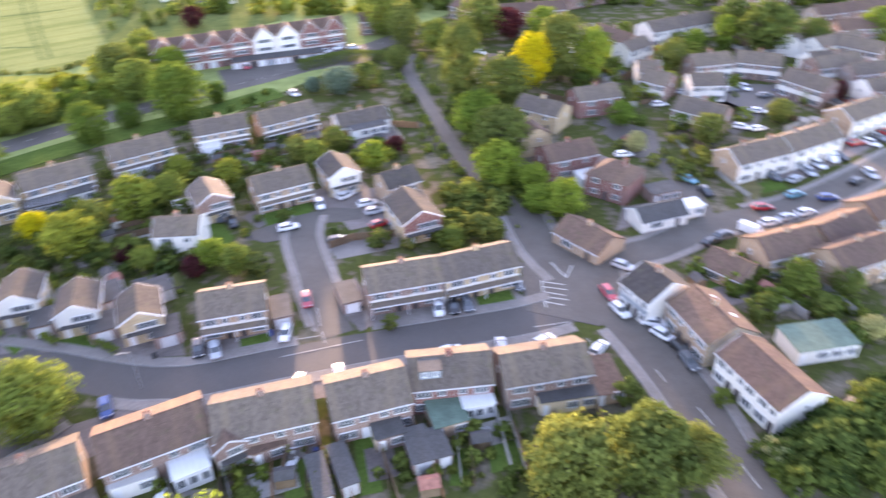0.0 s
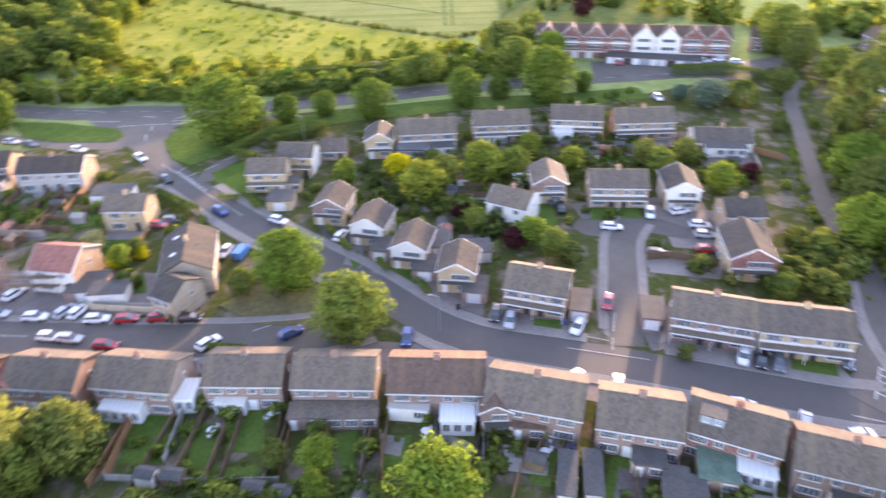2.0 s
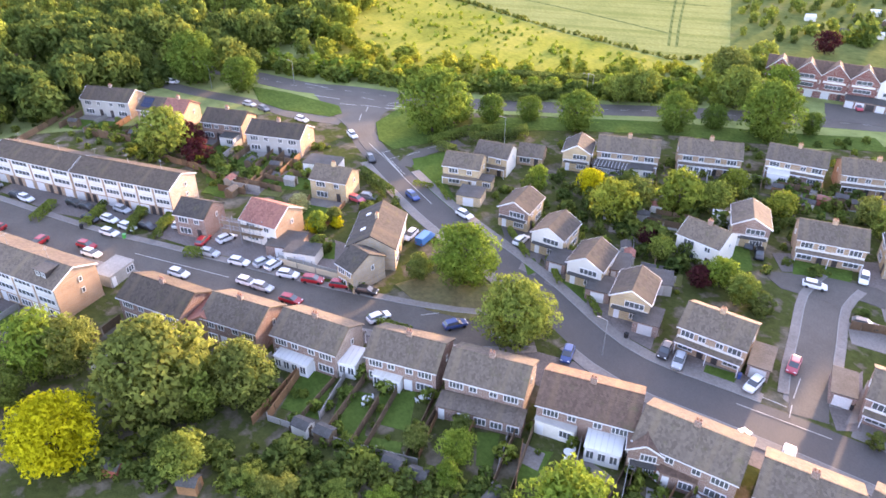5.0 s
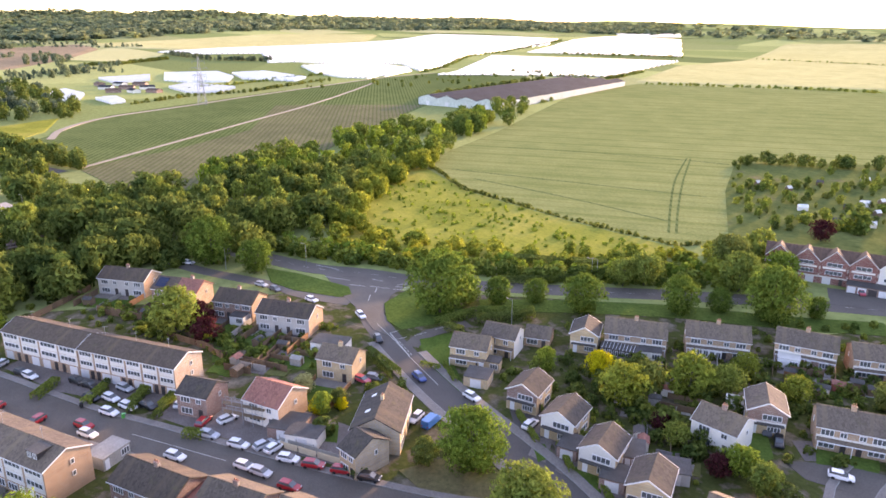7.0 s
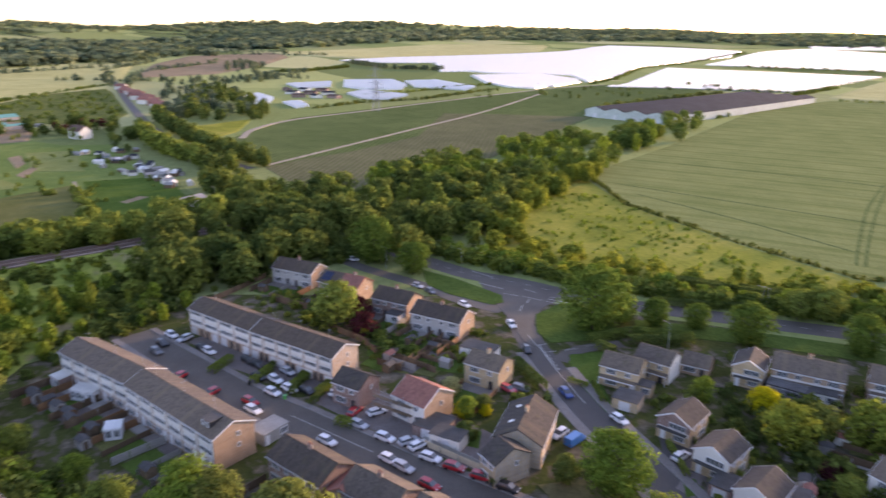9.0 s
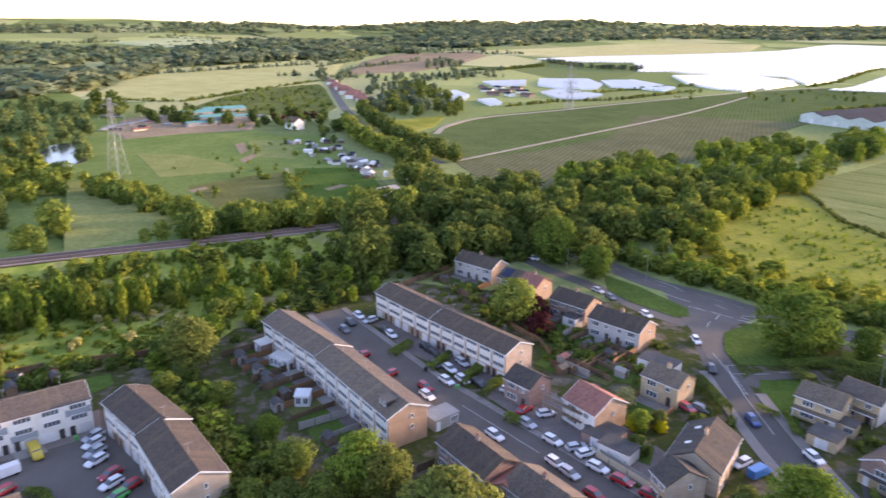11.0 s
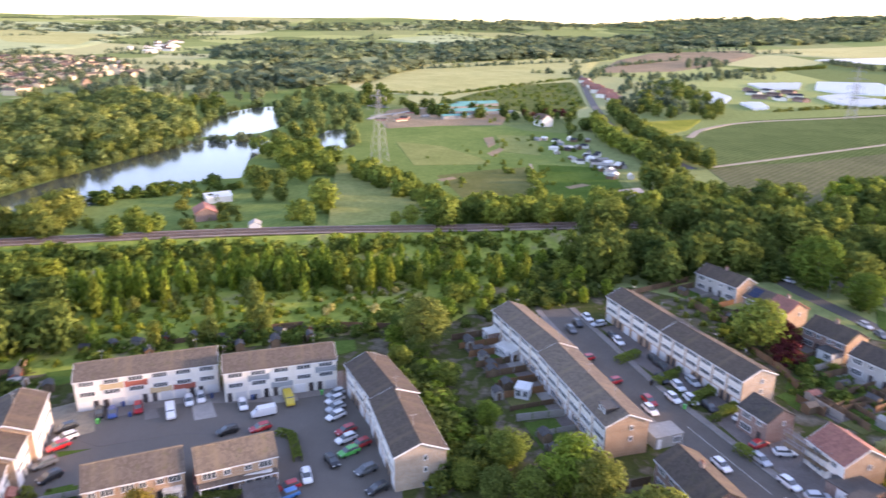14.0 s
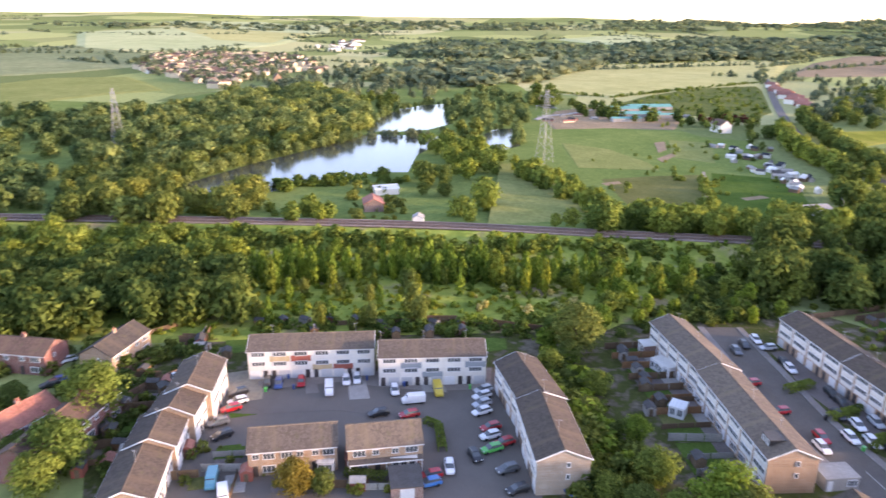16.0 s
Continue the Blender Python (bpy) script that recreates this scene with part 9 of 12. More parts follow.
# ---- woods and scrub ----
thicket('wood', spots([(-105.8, -162.6), (-135.8, -202.7), (-152.3, -177.7), (-160.0, -145.1), (-158.5, -125.3), (-136.9, -107.4), (-126.4, -131.0), (-113.2, -145.1)], 75, 153), 7, 12, 560, 'leaf_dark', 'dark and mid-green trees of the overgrown embankment')
thicket('wood', spots([(-108.2, -165.8), (-135.8, -202.7), (-149.6, -174.7), (-157.0, -142.4), (-155.3, -122.8), (-137.6, -109.7)], 45, 154), 7, 12, 600, 'leaf_dark', 'dark and mid-green trees of the overgrown embankment')
thicket('wood', spots([(-159.7, -130.1), (-173.4, -99.6), (-181.6, -73.6), (-153.8, -62.4), (-143.7, -83.1), (-135.3, -106.2)], 14, 155), 5, 9, 650, 'leaf_olive', 'dark and mid-green trees of the overgrown embankment', wide=0.6)
thicket('wood', spots([(-162.4, -136.3), (-186.7, -87.1), (-202.6, -37.2), (-219.7, 11.5), (-201.8, 9.8), (-181.5, -49.1), (-151.7, -124.1)], 18, 156), 7, 11, 620, 'leaf_lime', 'slim yellow-green trees of the overgrown embankment', kind='column', wide=0.85)
thicket('wood', spots([(-191.8, -147.6), (-226.1, -42.1), (-213.6, -13.0), (-180.5, -23.3), (-152.2, -71.2), (-136.1, -105.1)], 18, 157), 4, 8, 520, 'leaf_bright', 'slim young trees of the overgrown embankment', kind='column', wide=0.95)
thicket('wood', spots([(-134.5, -205.9), (-163.0, -244.7), (-188.4, -176.3), (-194.6, -147.3), (-165.9, -128.7)], 46, 158), 6, 11, 520, 'leaf_green', 'dark and mid-green trees of the overgrown embankment')
thicket('wood', spots([(-197.4, -43.0), (-223.7, 11.6), (-218.7, 24.1), (-192.0, -3.4), (-176.6, -22.7), (-185.0, -33.5)], 12, 159), 4, 7, 620, 'leaf_green', 'dark and mid-green trees of the overgrown embankment')
thicket('wood', spots([(-168, -130), (-192, -100), (-204, -62), (-214, -20), (-204, -12), (-192, -50), (-176, -92), (-158, -122)], 95, 341), 6.0, 11.0, 420, 'leaf_bright', 'upright ivy-clad trees on the railway bank', kind='column', wide=0.8)
thicket('wood', spots([(-176, -120), (-196, -86), (-206, -40), (-196, -34), (-180, -76), (-164, -110)], 26, 342), 4, 7, 420, 'leaf_green', 'slim trees on the railway bank', kind='tall', wide=0.75)
thicket('bushes', spots([(-108, -166), (-168, -250), (-202, -162), (-225, -82), (-250, 10), (-227, 20), (-196, -10), (-173, -22), (-151, -70), (-131, -108)], 700, 351), 0.6, 1.8, 56, 'leaf_bright', 'brambles and young growth all over the bank', kind='shrub', category='bushes')
thicket('bushes', spots([(-108, -166), (-168, -250), (-202, -162), (-225, -82), (-250, 10), (-227, 20), (-196, -10), (-173, -22), (-151, -70), (-131, -108)], 500, 352), 0.6, 1.9, 50, 'leaf_lime', 'sunlit nettles and brambles on the bank', kind='shrub', category='bushes')
thicket('bushes', spots([(-252, 30), (-250, 55), (-237, 72), (-232, 86), (-220, 84), (-214, 70), (-222, 58), (-214, 42), (-206, 30), (-216, 22)], 170, 361), 1.5, 4.5, 130, 'leaf_dark', 'dark undergrowth at the edge of the wood', kind='shrub', category='bushes')
thicket('wood', spots([(-240, 34), (-238, 60), (-226, 76), (-218, 68), (-222, 46), (-214, 32)], 26, 362), 6, 11, 520, 'leaf_dark', 'trees close behind the semis')
thicket('bushes', spots([(-236, 8), (-222, 24), (-206, 28), (-190, 14), (-182, 4), (-200, -6), (-222, -4)], 150, 363), 1.2, 3.6, 120, 'leaf_dark', 'undergrowth behind the townhouse court', kind='shrub', category='bushes')
thicket('bushes', spots([(-250, 62), (-236, 78), (-226, 84), (-232, 64), (-240, 56)], 60, 364), 1.5, 4.0, 130, 'leaf_dark', 'dark undergrowth beside the main road', kind='shrub', category='bushes')
thicket('bushes', spots([(-188.6, -145.2), (-224.2, -41.6), (-172.6, -22.0), (-148.5, -69.5), (-134.5, -104.0)], 330, 160), 0.6, 2.0, 80, 'leaf_lime', 'low sunlit bushes on the bank', kind='shrub', category='bushes')
thicket('bushes', spots([(-139.4, -107.5), (-179.2, -17.1), (-167.3, -15.6), (-132.9, -102.8)], 90, 161), 1.5, 3.2, 140, 'leaf_green', 'bushes behind the back fences', kind='shrub', category='bushes')
thicket('bushes', spots([(-183.4, -14.6), (-221.0, 21.0), (-218.3, 27.0), (-169.7, -10.3)], 60, 162), 1.2, 3, 140, 'leaf_dark', 'bushes at the foot of the bank', kind='shrub', category='bushes')
thicket('bushes', spots([(-138.2, -196.3), (-162.8, -227.8), (-191.5, -154.5), (-215.9, -79.2), (-239.9, 8.0), (-215.8, 8.3), (-189.7, -69.4), (-164.4, -133.8)], 110, 163), 1.5, 4, 200, 'leaf_green', 'scrub just below the railway', kind='shrub', category='bushes')
thicket('bushes', spots([(-138.2, -196.3), (-162.8, -227.8), (-191.5, -154.5), (-215.9, -79.2), (-239.9, 8.0), (-215.8, 8.3), (-189.7, -69.4), (-164.4, -133.8)], 60, 164), 1.5, 3.5, 200, 'leaf_bright', 'sunlit scrub just below the railway', kind='shrub', category='bushes')
thicket('bushes', spots([(-159.1, -223.1), (-170.5, -237.1), (-199.6, -160.3), (-221.6, -81.3), (-245.9, 7.7), (-239.9, 8.0), (-214.1, -78.5), (-188.3, -152.0)], 420, 165), 1.4, 4.2, 100, 'leaf_green', 'low growth along the railway', kind='shrub', category='bushes')
thicket('bushes', spots([(-178.9, -138.1), (-214.4, -39.6), (-174.2, -25.2), (-150.4, -70.4), (-136.1, -105.2)], 60, 166), 0.8, 2.2, 120, 'leaf_bright', 'bright scrub on the sunlit bank', kind='round', category='bushes')
thicket('bushes', spots([(-175.8, -82.1), (-202.6, -37.2), (-180.3, -24.8), (-161.5, -46.4)], 16, 167), 1.5, 3, 160, 'leaf_pale', 'cream flowering elder bushes on the bank', kind='round', category='bushes')
thicket('wood', spots([(-182.9, -217.2), (-246.0, -287.0), (-264.3, -267.4), (-257.8, -242.6), (-232.8, -198.6), (-275.7, -202.4), (-271.0, -191.8), (-215.3, -159.6), (-200.3, -172.0)], 85, 168), 7, 12, 520, 'leaf_olive', 'trees between the railway and the lake')
thicket('wood', spots([(-243.4, -171.9), (-253.4, -149.2), (-222.1, -131.2), (-212.6, -149.6)], 14, 169), 4, 8, 420, 'leaf_green', 'trees along the railway')
thicket('bushes', spots([(-275.7, -202.4), (-301.2, -182.2), (-326.9, -164.6), (-328.2, -143.1), (-312.3, -139.3), (-298.6, -162.6), (-283.0, -177.5), (-265.3, -189.4)], 60, 170), 2, 5, 200, 'leaf_green', 'bushes on the near lake shore', kind='shrub', category='bushes')
thicket('wood', spots([(-339.2, -147.8), (-357.2, -135.4), (-286.4, -107.7), (-277.6, -118.9)], 8, 171), 8, 12, 600, 'leaf_dark', 'tall dark trees round the farmhouse')
thicket('wood', spots([(-420.5, -176.5), (-432.1, -163.4), (-385.7, -113.2), (-318.8, -92.8), (-259.6, -81.0), (-237.2, -85.0), (-319.7, -109.7), (-356.1, -138.3)], 30, 172), 8, 13, 520, 'leaf_green', 'tall trees round the farmhouse')
thicket('bushes', spots([(-305.7, -166.3), (-313.2, -156.3), (-257.2, -120.4), (-250.9, -110.2), (-227.9, -125.2)], 14, 173), 2, 5, 240, 'leaf_olive', 'bushes round the farmhouse', kind='shrub', category='bushes')
thicket('wood', spots([(-242.1, -53.8), (-275.3, -38.5), (-297.8, -9.5), (-310.2, 33.9), (-300.0, 49.1), (-264.3, 29.9), (-244.6, -26.0)], 60, 174), 6, 11, 520, 'leaf_green', 'trees along the railway')
thicket('wood', spots([(-239.8, 9.5), (-252.7, 25.2), (-266.7, 53.6), (-265.5, 82.4), (-258.0, 113.9), (-230.3, 120.7), (-204.5, 109.5), (-206.8, 91.2), (-226.9, 78.2), (-231.5, 55.3), (-208.6, 47.6), (-204.7, 23.4), (-217.8, 9.2)], 60, 175), 8, 13, 640, 'leaf_dark', 'dark wood beside the estate')
thicket('wood', spots([(-239.8, 9.5), (-252.7, 25.2), (-266.7, 53.6), (-265.5, 82.4), (-258.0, 113.9), (-230.3, 120.7), (-204.5, 109.5), (-206.8, 91.2), (-226.9, 78.2), (-231.5, 55.3), (-208.6, 47.6), (-204.7, 23.4), (-217.8, 9.2)], 46, 176), 8, 13, 700, 'leaf_dark', 'mid-green trees beside the estate', kind='tall')
thicket('wood', spots([(-292.5, 29.9), (-319.9, 62.6), (-325.6, 90.6), (-306.1, 117.8), (-313.7, 164.0), (-311.3, 203.7), (-291.3, 211.6), (-233.9, 153.9), (-204.6, 125.5), (-230.3, 120.7), (-262.7, 91.0), (-256.1, 45.1)], 90, 177), 8, 13, 560, 'leaf_dark', 'broadleaf wood along the main road')
thicket('wood', spots([(-288.5, 29.4), (-314.1, 61.4), (-319.9, 88.9), (-300.5, 115.6), (-308.4, 161.3), (-304.5, 199.4), (-287.2, 207.0), (-233.9, 153.9), (-208.0, 127.6), (-230.3, 120.7), (-262.7, 91.0), (-256.1, 45.1)], 70, 178), 8, 13, 600, 'leaf_green', 'tall green trees along the main road', kind='tall')
thicket('wood', spots([(-319.2, 122.8), (-348.6, 161.0), (-377.7, 229.6), (-416.7, 320.9), (-403.7, 352.6), (-448.8, 453.5), (-463.7, 524.3), (-413.4, 475.4), (-361.3, 351.4), (-314.0, 275.9), (-287.5, 223.2), (-277.6, 182.1), (-290.6, 152.0)], 70, 179), 9, 14, 520, 'leaf_green', 'tree belt beside the wheat field')
thicket('wood', spots([(-311.7, 119.9), (-345.0, 159.4), (-374.3, 227.5), (-412.0, 317.3), (-399.1, 348.7), (-440.3, 445.0), (-367.1, 356.9), (-317.0, 278.5), (-289.1, 224.4), (-277.6, 182.1), (-288.9, 151.1)], 60, 180), 8, 14, 520, 'leaf_bright', 'sunlit tall trees of the belt', kind='tall')
thicket('wood', spots([(-214.4, -26.5), (-223.9, 5.0), (-200.5, 24.3), (-177.3, 15.3), (-186.0, -2.6), (-171.4, -14.7), (-164.4, -23.1)], 30, 181), 4, 7.5, 700, 'leaf_bright', 'mid-green trees of the embankment', kind='tall')
thicket('bushes', spots([(-182.5, 119.3), (-213.0, 134.7), (-219.9, 149.6), (-186.8, 153.8), (-164.7, 169.0), (-144.4, 181.5), (-124.9, 202.6), (-114.0, 220.2), (-104.6, 238.0), (-90.8, 213.5), (-105.5, 188.5), (-122.3, 182.8), (-150.7, 160.3), (-164.8, 133.3)], 130, 182), 2.5, 5, 220, 'leaf_lime', 'thick scrub along the main road', kind='shrub', category='bushes')
thicket('bushes', spots([(-201.8, 137.1), (-252.3, 166.0), (-272.7, 206.4), (-263.1, 227.7), (-168.7, 210.8), (-125.4, 213.9), (-134.2, 186.8), (-160.5, 164.8), (-178.8, 144.7)], 420, 183), 0.4, 1.3, 46, 'leaf_bright', 'low scrub dotted over the meadow', kind='shrub', category='bushes')
thicket('wood', spots([(-201.2, 127.1), (-231.0, 135.9), (-270.6, 178.3), (-299.7, 227.0), (-314.4, 263.2), (-284.3, 246.0), (-266.3, 201.6), (-231.8, 160.6), (-201.8, 137.1)], 60, 184), 5, 10, 480, 'leaf_lime', 'sunlit young trees at the meadow edge')
thicket('bushes', along([(-299.6, 249.6), (-240.8, 222.7), (-175.1, 218.5), (-127.0, 220.0), (-115.7, 235.1)], 1.6, 0.4, 5), 1.0, 1.9, 80, 'leaf_olive', 'hedge between meadow and wheat', kind='shrub', category='hedge')
thicket('wood', along([(-183.2, 373.5), (-187.0, 400.5), (-156.5, 411.2), (-128.4, 435.5)], 4.0, 2.0, 6), 4, 7.5, 300, 'leaf_dark', 'dark hedge trees beside the wheat field')
thicket('bushes', spots([(-172.6, 349.7), (-127.1, 431.7), (-88.9, 336.5), (-93.9, 289.1), (-105.5, 276.5), (-118.8, 249.1)], 70, 185), 2, 5, 240, 'leaf_green', 'green trees and bushes of the allotments', kind='round', category='bushes')
thicket('bushes', spots([(-162.0, 332.6), (-113.5, 389.8), (-87.5, 309.9), (-105.4, 276.6), (-114.3, 253.4)], 60, 186), 1, 3, 200, 'leaf_olive', 'trees and bushes of the allotments', kind='round', category='bushes')
thicket('wood', spots([(-101.5, 204.1), (-106.9, 232.6), (-109.0, 249.2), (-95.8, 230.9), (-92.3, 208.5)], 16, 187), 6, 9, 380, 'leaf_green', 'trees beside the red terrace')
thicket('bushes', along([tuple(_p) for _p in offset_line(_main, 9.0) if _p.x < -160 or -98 < _p.x < -78][6:], 2.0, 1.0, 41), 3.0, 5.0, 260, 'leaf_green', 'thick hedge along the main road', kind='shrub', category='hedge')
thicket('bushes', along([tuple(_p) for _p in offset_line(_main, 14.0) if _p.x < -82][6:], 3.0, 2.0, 42), 3.0, 6.0, 240, 'leaf_bright', 'sunlit scrub along the main road', kind='shrub', category='bushes')
thicket('bushes', along([tuple(_p) for _p in offset_line(_lane, 3.4)], 2.6, 0.4, 43), 0.8, 1.9, 160, 'leaf_green', 'hedges along the narrow lane', kind='shrub', category='hedge')
thicket('bushes', along([tuple(_p) for _p in offset_line(_lane, -3.4)], 2.6, 0.4, 44), 0.8, 1.9, 160, 'leaf_green', 'hedges along the narrow lane', kind='shrub', category='hedge')
thicket('wood', spots([(-246.0, -287.0), (-270.3, -313.6), (-284.3, -289.9), (-352.7, -351.6), (-340.7, -390.2), (-413.7, -469.8), (-472.9, -466.1), (-484.3, -421.5), (-630.2, -483.0), (-718.5, -438.9), (-620.9, -331.8), (-528.8, -270.6), (-463.5, -240.1), (-403.0, -249.5), (-346.2, -251.6), (-301.5, -253.7), (-269.4, -259.4), (-236.2, -258.3)], 360, 188), 8, 15, 400, 'leaf_soft', 'wood on the lake shore', wide=1.2)
thicket('wood', spots([(-163.0, -244.7), (-424.5, -603.7), (-445.9, -510.7), (-375.7, -390.7), (-288.5, -291.3), (-246.9, -264.8), (-222.8, -206.8), (-193.2, -182.8)], 120, 189), 7, 13, 420, 'leaf_soft', 'trees beside the lake', wide=1.15)
thicket('wood', spots([(-246.0, -287.0), (-270.3, -313.6), (-284.3, -289.9), (-352.7, -351.6), (-432.4, -427.4), (-464.4, -404.7), (-585.3, -449.5), (-680.8, -416.3), (-597.9, -319.7), (-470.6, -243.7), (-408.1, -252.6), (-349.5, -253.9), (-304.6, -256.1), (-272.4, -262.1), (-237.6, -259.7)], 90, 190), 6, 11, 420, 'leaf_olive', 'green trees on the lake shore')
thicket('bushes', along([(-270.9, -260.7), (-304.6, -256.1), (-349.5, -253.9), (-409.9, -253.6), (-463.5, -240.1)], 7.0, 2.0, 9), 3, 7, 240, 'leaf_olive', 'waterside bushes along the lake', kind='round', category='bushes')
thicket('wood', spots([(-778.3, -677.7), (-1058.0, -802.7), (-1069.1, -628.2), (-1112.9, -426.9), (-670.2, -252.1), (-623.6, -286.0), (-642.2, -342.9), (-737.4, -450.3), (-654.2, -501.0)], 210, 191), 7, 13, 240, 'leaf_far_haze', 'wood between the village and the lake')
thicket('wood', spots([(-737.4, -450.3), (-642.2, -342.9), (-680.1, -311.5), (-610.8, -280.2), (-563.4, -290.7), (-577.8, -314.7)], 30, 192), 7, 12, 300, 'leaf_dark', 'dark trees beyond the lake')
thicket('wood', spots([(-752.6, -282.8), (-799.5, -251.2), (-720.5, -177.3), (-534.1, -131.3), (-527.2, -156.8), (-512.4, -170.4), (-604.5, -222.2)], 60, 193), 7, 12, 300, 'leaf_soft', 'wood beyond the upper lake')
thicket('bushes', spots([(-440.4, -228.2), (-482.8, -187.7), (-522.4, -184.3), (-502.3, -175.1), (-464.1, -180.6), (-431.3, -219.6)], 22, 194), 2, 5, 120, 'leaf_far_haze', 'bushes on the spit between two lakes', kind='shrub', category='bushes')
thicket('wood', spots([(-478.8, -175.6), (-526.1, -167.2), (-415.1, -139.7), (-400.5, -156.4)], 20, 195), 6, 10, 200, 'leaf_olive', 'trees between the lakes')
thicket('wood', along([(-400, 97), (-470, 78), (-560, 71), (-640, 68), (-700, 70)], 4.0, 1.6, 31), 8, 12, 240, 'leaf_dark', 'trees along the straight country road')
thicket('wood', along([(-405, 70), (-460, 52), (-520, 47), (-575, 44)], 4.5, 1.6, 32), 7, 12, 220, 'leaf_green', 'trees along the straight country road')
thicket('wood', along([(-1060, 52), (-1160, 54), (-1240, 58), (-1330, 70)], 16.0, 3.0, 33), 6, 10, 120, 'leaf_far_haze', 'trees at the far end of the road')
thicket('wood', spots([(-486.3, 74.8), (-409.8, 82.4), (-306.9, 75.3), (-281.4, 61.3), (-357.9, 54.5)], 30, 196), 7, 11, 240, 'leaf_dark', 'trees at the field corner')
thicket('wood', spots([(-680.2, 71.5), (-1025.1, 119.0), (-1136.6, 187.9), (-844.2, 183.7), (-679.6, 159.3), (-625.6, 102.9)], 60, 197), 7, 11, 180, 'leaf_far_haze', 'dark trees round the roadside houses')
thicket('bushes', spots([(-450.6, -82.0), (-525.4, 25.3), (-343.4, 42.3), (-288.0, 5.1), (-313.3, -40.9)], 50, 198), 1, 3, 100, 'leaf_green', 'bushes dotted over the pasture', kind='shrub', category='bushes')
thicket('wood', spots([(-383.7, -105.8), (-357.8, -77.1), (-293.8, -35.8), (-279.7, -13.1), (-293.8, 9.8), (-259.8, 8.9), (-252.4, -28.4), (-290.1, -47.6), (-340.1, -90.9)], 60, 199), 5, 10, 240, 'leaf_green', 'trees at the pasture edge')
thicket('wood', spots([(-702.2, -139.7), (-741.4, -99.2), (-643.6, -75.6), (-659.8, -15.1), (-649.1, 34.7), (-583.1, 31.8), (-593.2, -31.7), (-594.2, -108.3)], 50, 200), 6, 10, 160, 'leaf_dark', 'dark trees behind the yard')
thicket('wood', spots([(-815.2, -202.6), (-821.2, -176.9), (-652.2, -135.1), (-626.1, -150.6)], 14, 201), 10, 16, 200, 'leaf_dark', 'clump of tall trees')
thicket('wood', spots([(-759.0, 395.7), (-898.0, 642.2), (-775.9, 680.4), (-801.4, 871.6), (-651.3, 871.5), (-612.9, 810.4), (-707.6, 729.1), (-682.1, 590.3)], 44, 202), 3, 6, 120, 'leaf_dark', 'trees round the long barn')
# Far woods carry the haze in their leaf colour.
thicket('far_wood', spots([(-2251.1, 361.8), (-3259.0, 674.0), (-3893.1, 986.1), (-3641.6, 1315.6), (-2487.9, 906.8), (-2223.9, 570.8)], 800, 203), 10, 18, 34, 'leaf_far_haze', 'distant woods on the hills', wide=2.2)
thicket('far_wood', spots([(-2601.6, 493.5), (-3255.7, 1159.6), (-3761.2, 2419.2), (-3152.4, 3426.5), (-2020.1, 3331.4), (-1755.1, 2902.7), (-2244.7, 2446.2), (-2663.5, 1715.3), (-2463.7, 1094.8), (-2292.2, 737.8), (-2172.6, 475.3)], 1500, 204), 10, 18, 34, 'leaf_far_haze', 'distant woods on the hills', wide=2.2)
thicket('far_wood', spots([(-1867.2, -860.6), (-2063.1, -764.0), (-2007.7, -256.6), (-2735.8, 33.1), (-2947.9, 407.8), (-2062.3, 374.1), (-1687.8, 24.8), (-1450.4, -294.4), (-1358.5, -626.5)], 330, 205), 10, 18, 34, 'leaf_far_haze', 'distant woods on the hills', wide=2.2)
thicket('far_wood', spots([(-866.3, -458.1), (-1217.4, -467.2), (-1190.9, -315.4), (-1544.3, -221.0), (-1854.0, 87.0), (-1761.8, 147.4), (-1543.4, -41.5), (-1374.8, -218.4), (-929.7, -231.0), (-830.4, -291.1)], 240, 206), 10, 18, 34, 'leaf_far_haze', 'distant woods on the hills', wide=2.2)
thicket('far_wood', spots([(-2842.6, -174.7), (-3006.8, 83.4), (-2382.7, 348.3), (-1868.5, 365.8), (-1721.1, 154.4), (-1600.0, -10.4), (-1452.8, -96.3)], 260, 207), 10, 18, 34, 'leaf_far_haze', 'distant woods on the hills', wide=2.2)
thicket('far_wood', spots([(-3908.2, 586.4), (-3992.2, 985.5), (-4210.0, 1578.0), (-4382.0, 2073.8), (-4031.4, 2692.8), (-3663.6, 3175.1), (-2629.5, 2279.5), (-2903.8, 1753.2), (-2492.0, 986.2), (-2306.8, 770.3), (-2366.5, 348.1)], 420, 208), 10, 18, 34, 'leaf_far_haze', 'distant woods on the hills', wide=2.2)
thicket('far_wood', spots([(-3663.5, 3175.2), (-3367.3, 3487.7), (-2809.0, 3951.3), (-1857.4, 3587.7), (-1047.7, 3611.1), (-758.1, 2628.9), (-1290.5, 2502.9), (-1985.3, 2799.5), (-2496.4, 2164.3)], 330, 209), 10, 18, 34, 'leaf_far_haze', 'distant woods on the hills', wide=2.2)
thicket('far_wood', spots([(-4223.3, -870.1), (-4529.5, -591.6), (-4834.7, 358.8), (-3765.4, 283.0), (-3149.7, -407.7)], 160, 210), 10, 18, 34, 'leaf_far_haze', 'distant woods on the hills', wide=2.2)
thicket('far_wood', spots([(-2253.9, -2566.9), (-2706.9, -2385.4), (-3655.2, -1682.9), (-4004.0, -824.4), (-3134.5, -644.0), (-2600.6, -1446.9), (-2159.2, -2173.9)], 260, 211), 10, 18, 34, 'leaf_far_haze', 'distant woods on the hills', wide=2.2)
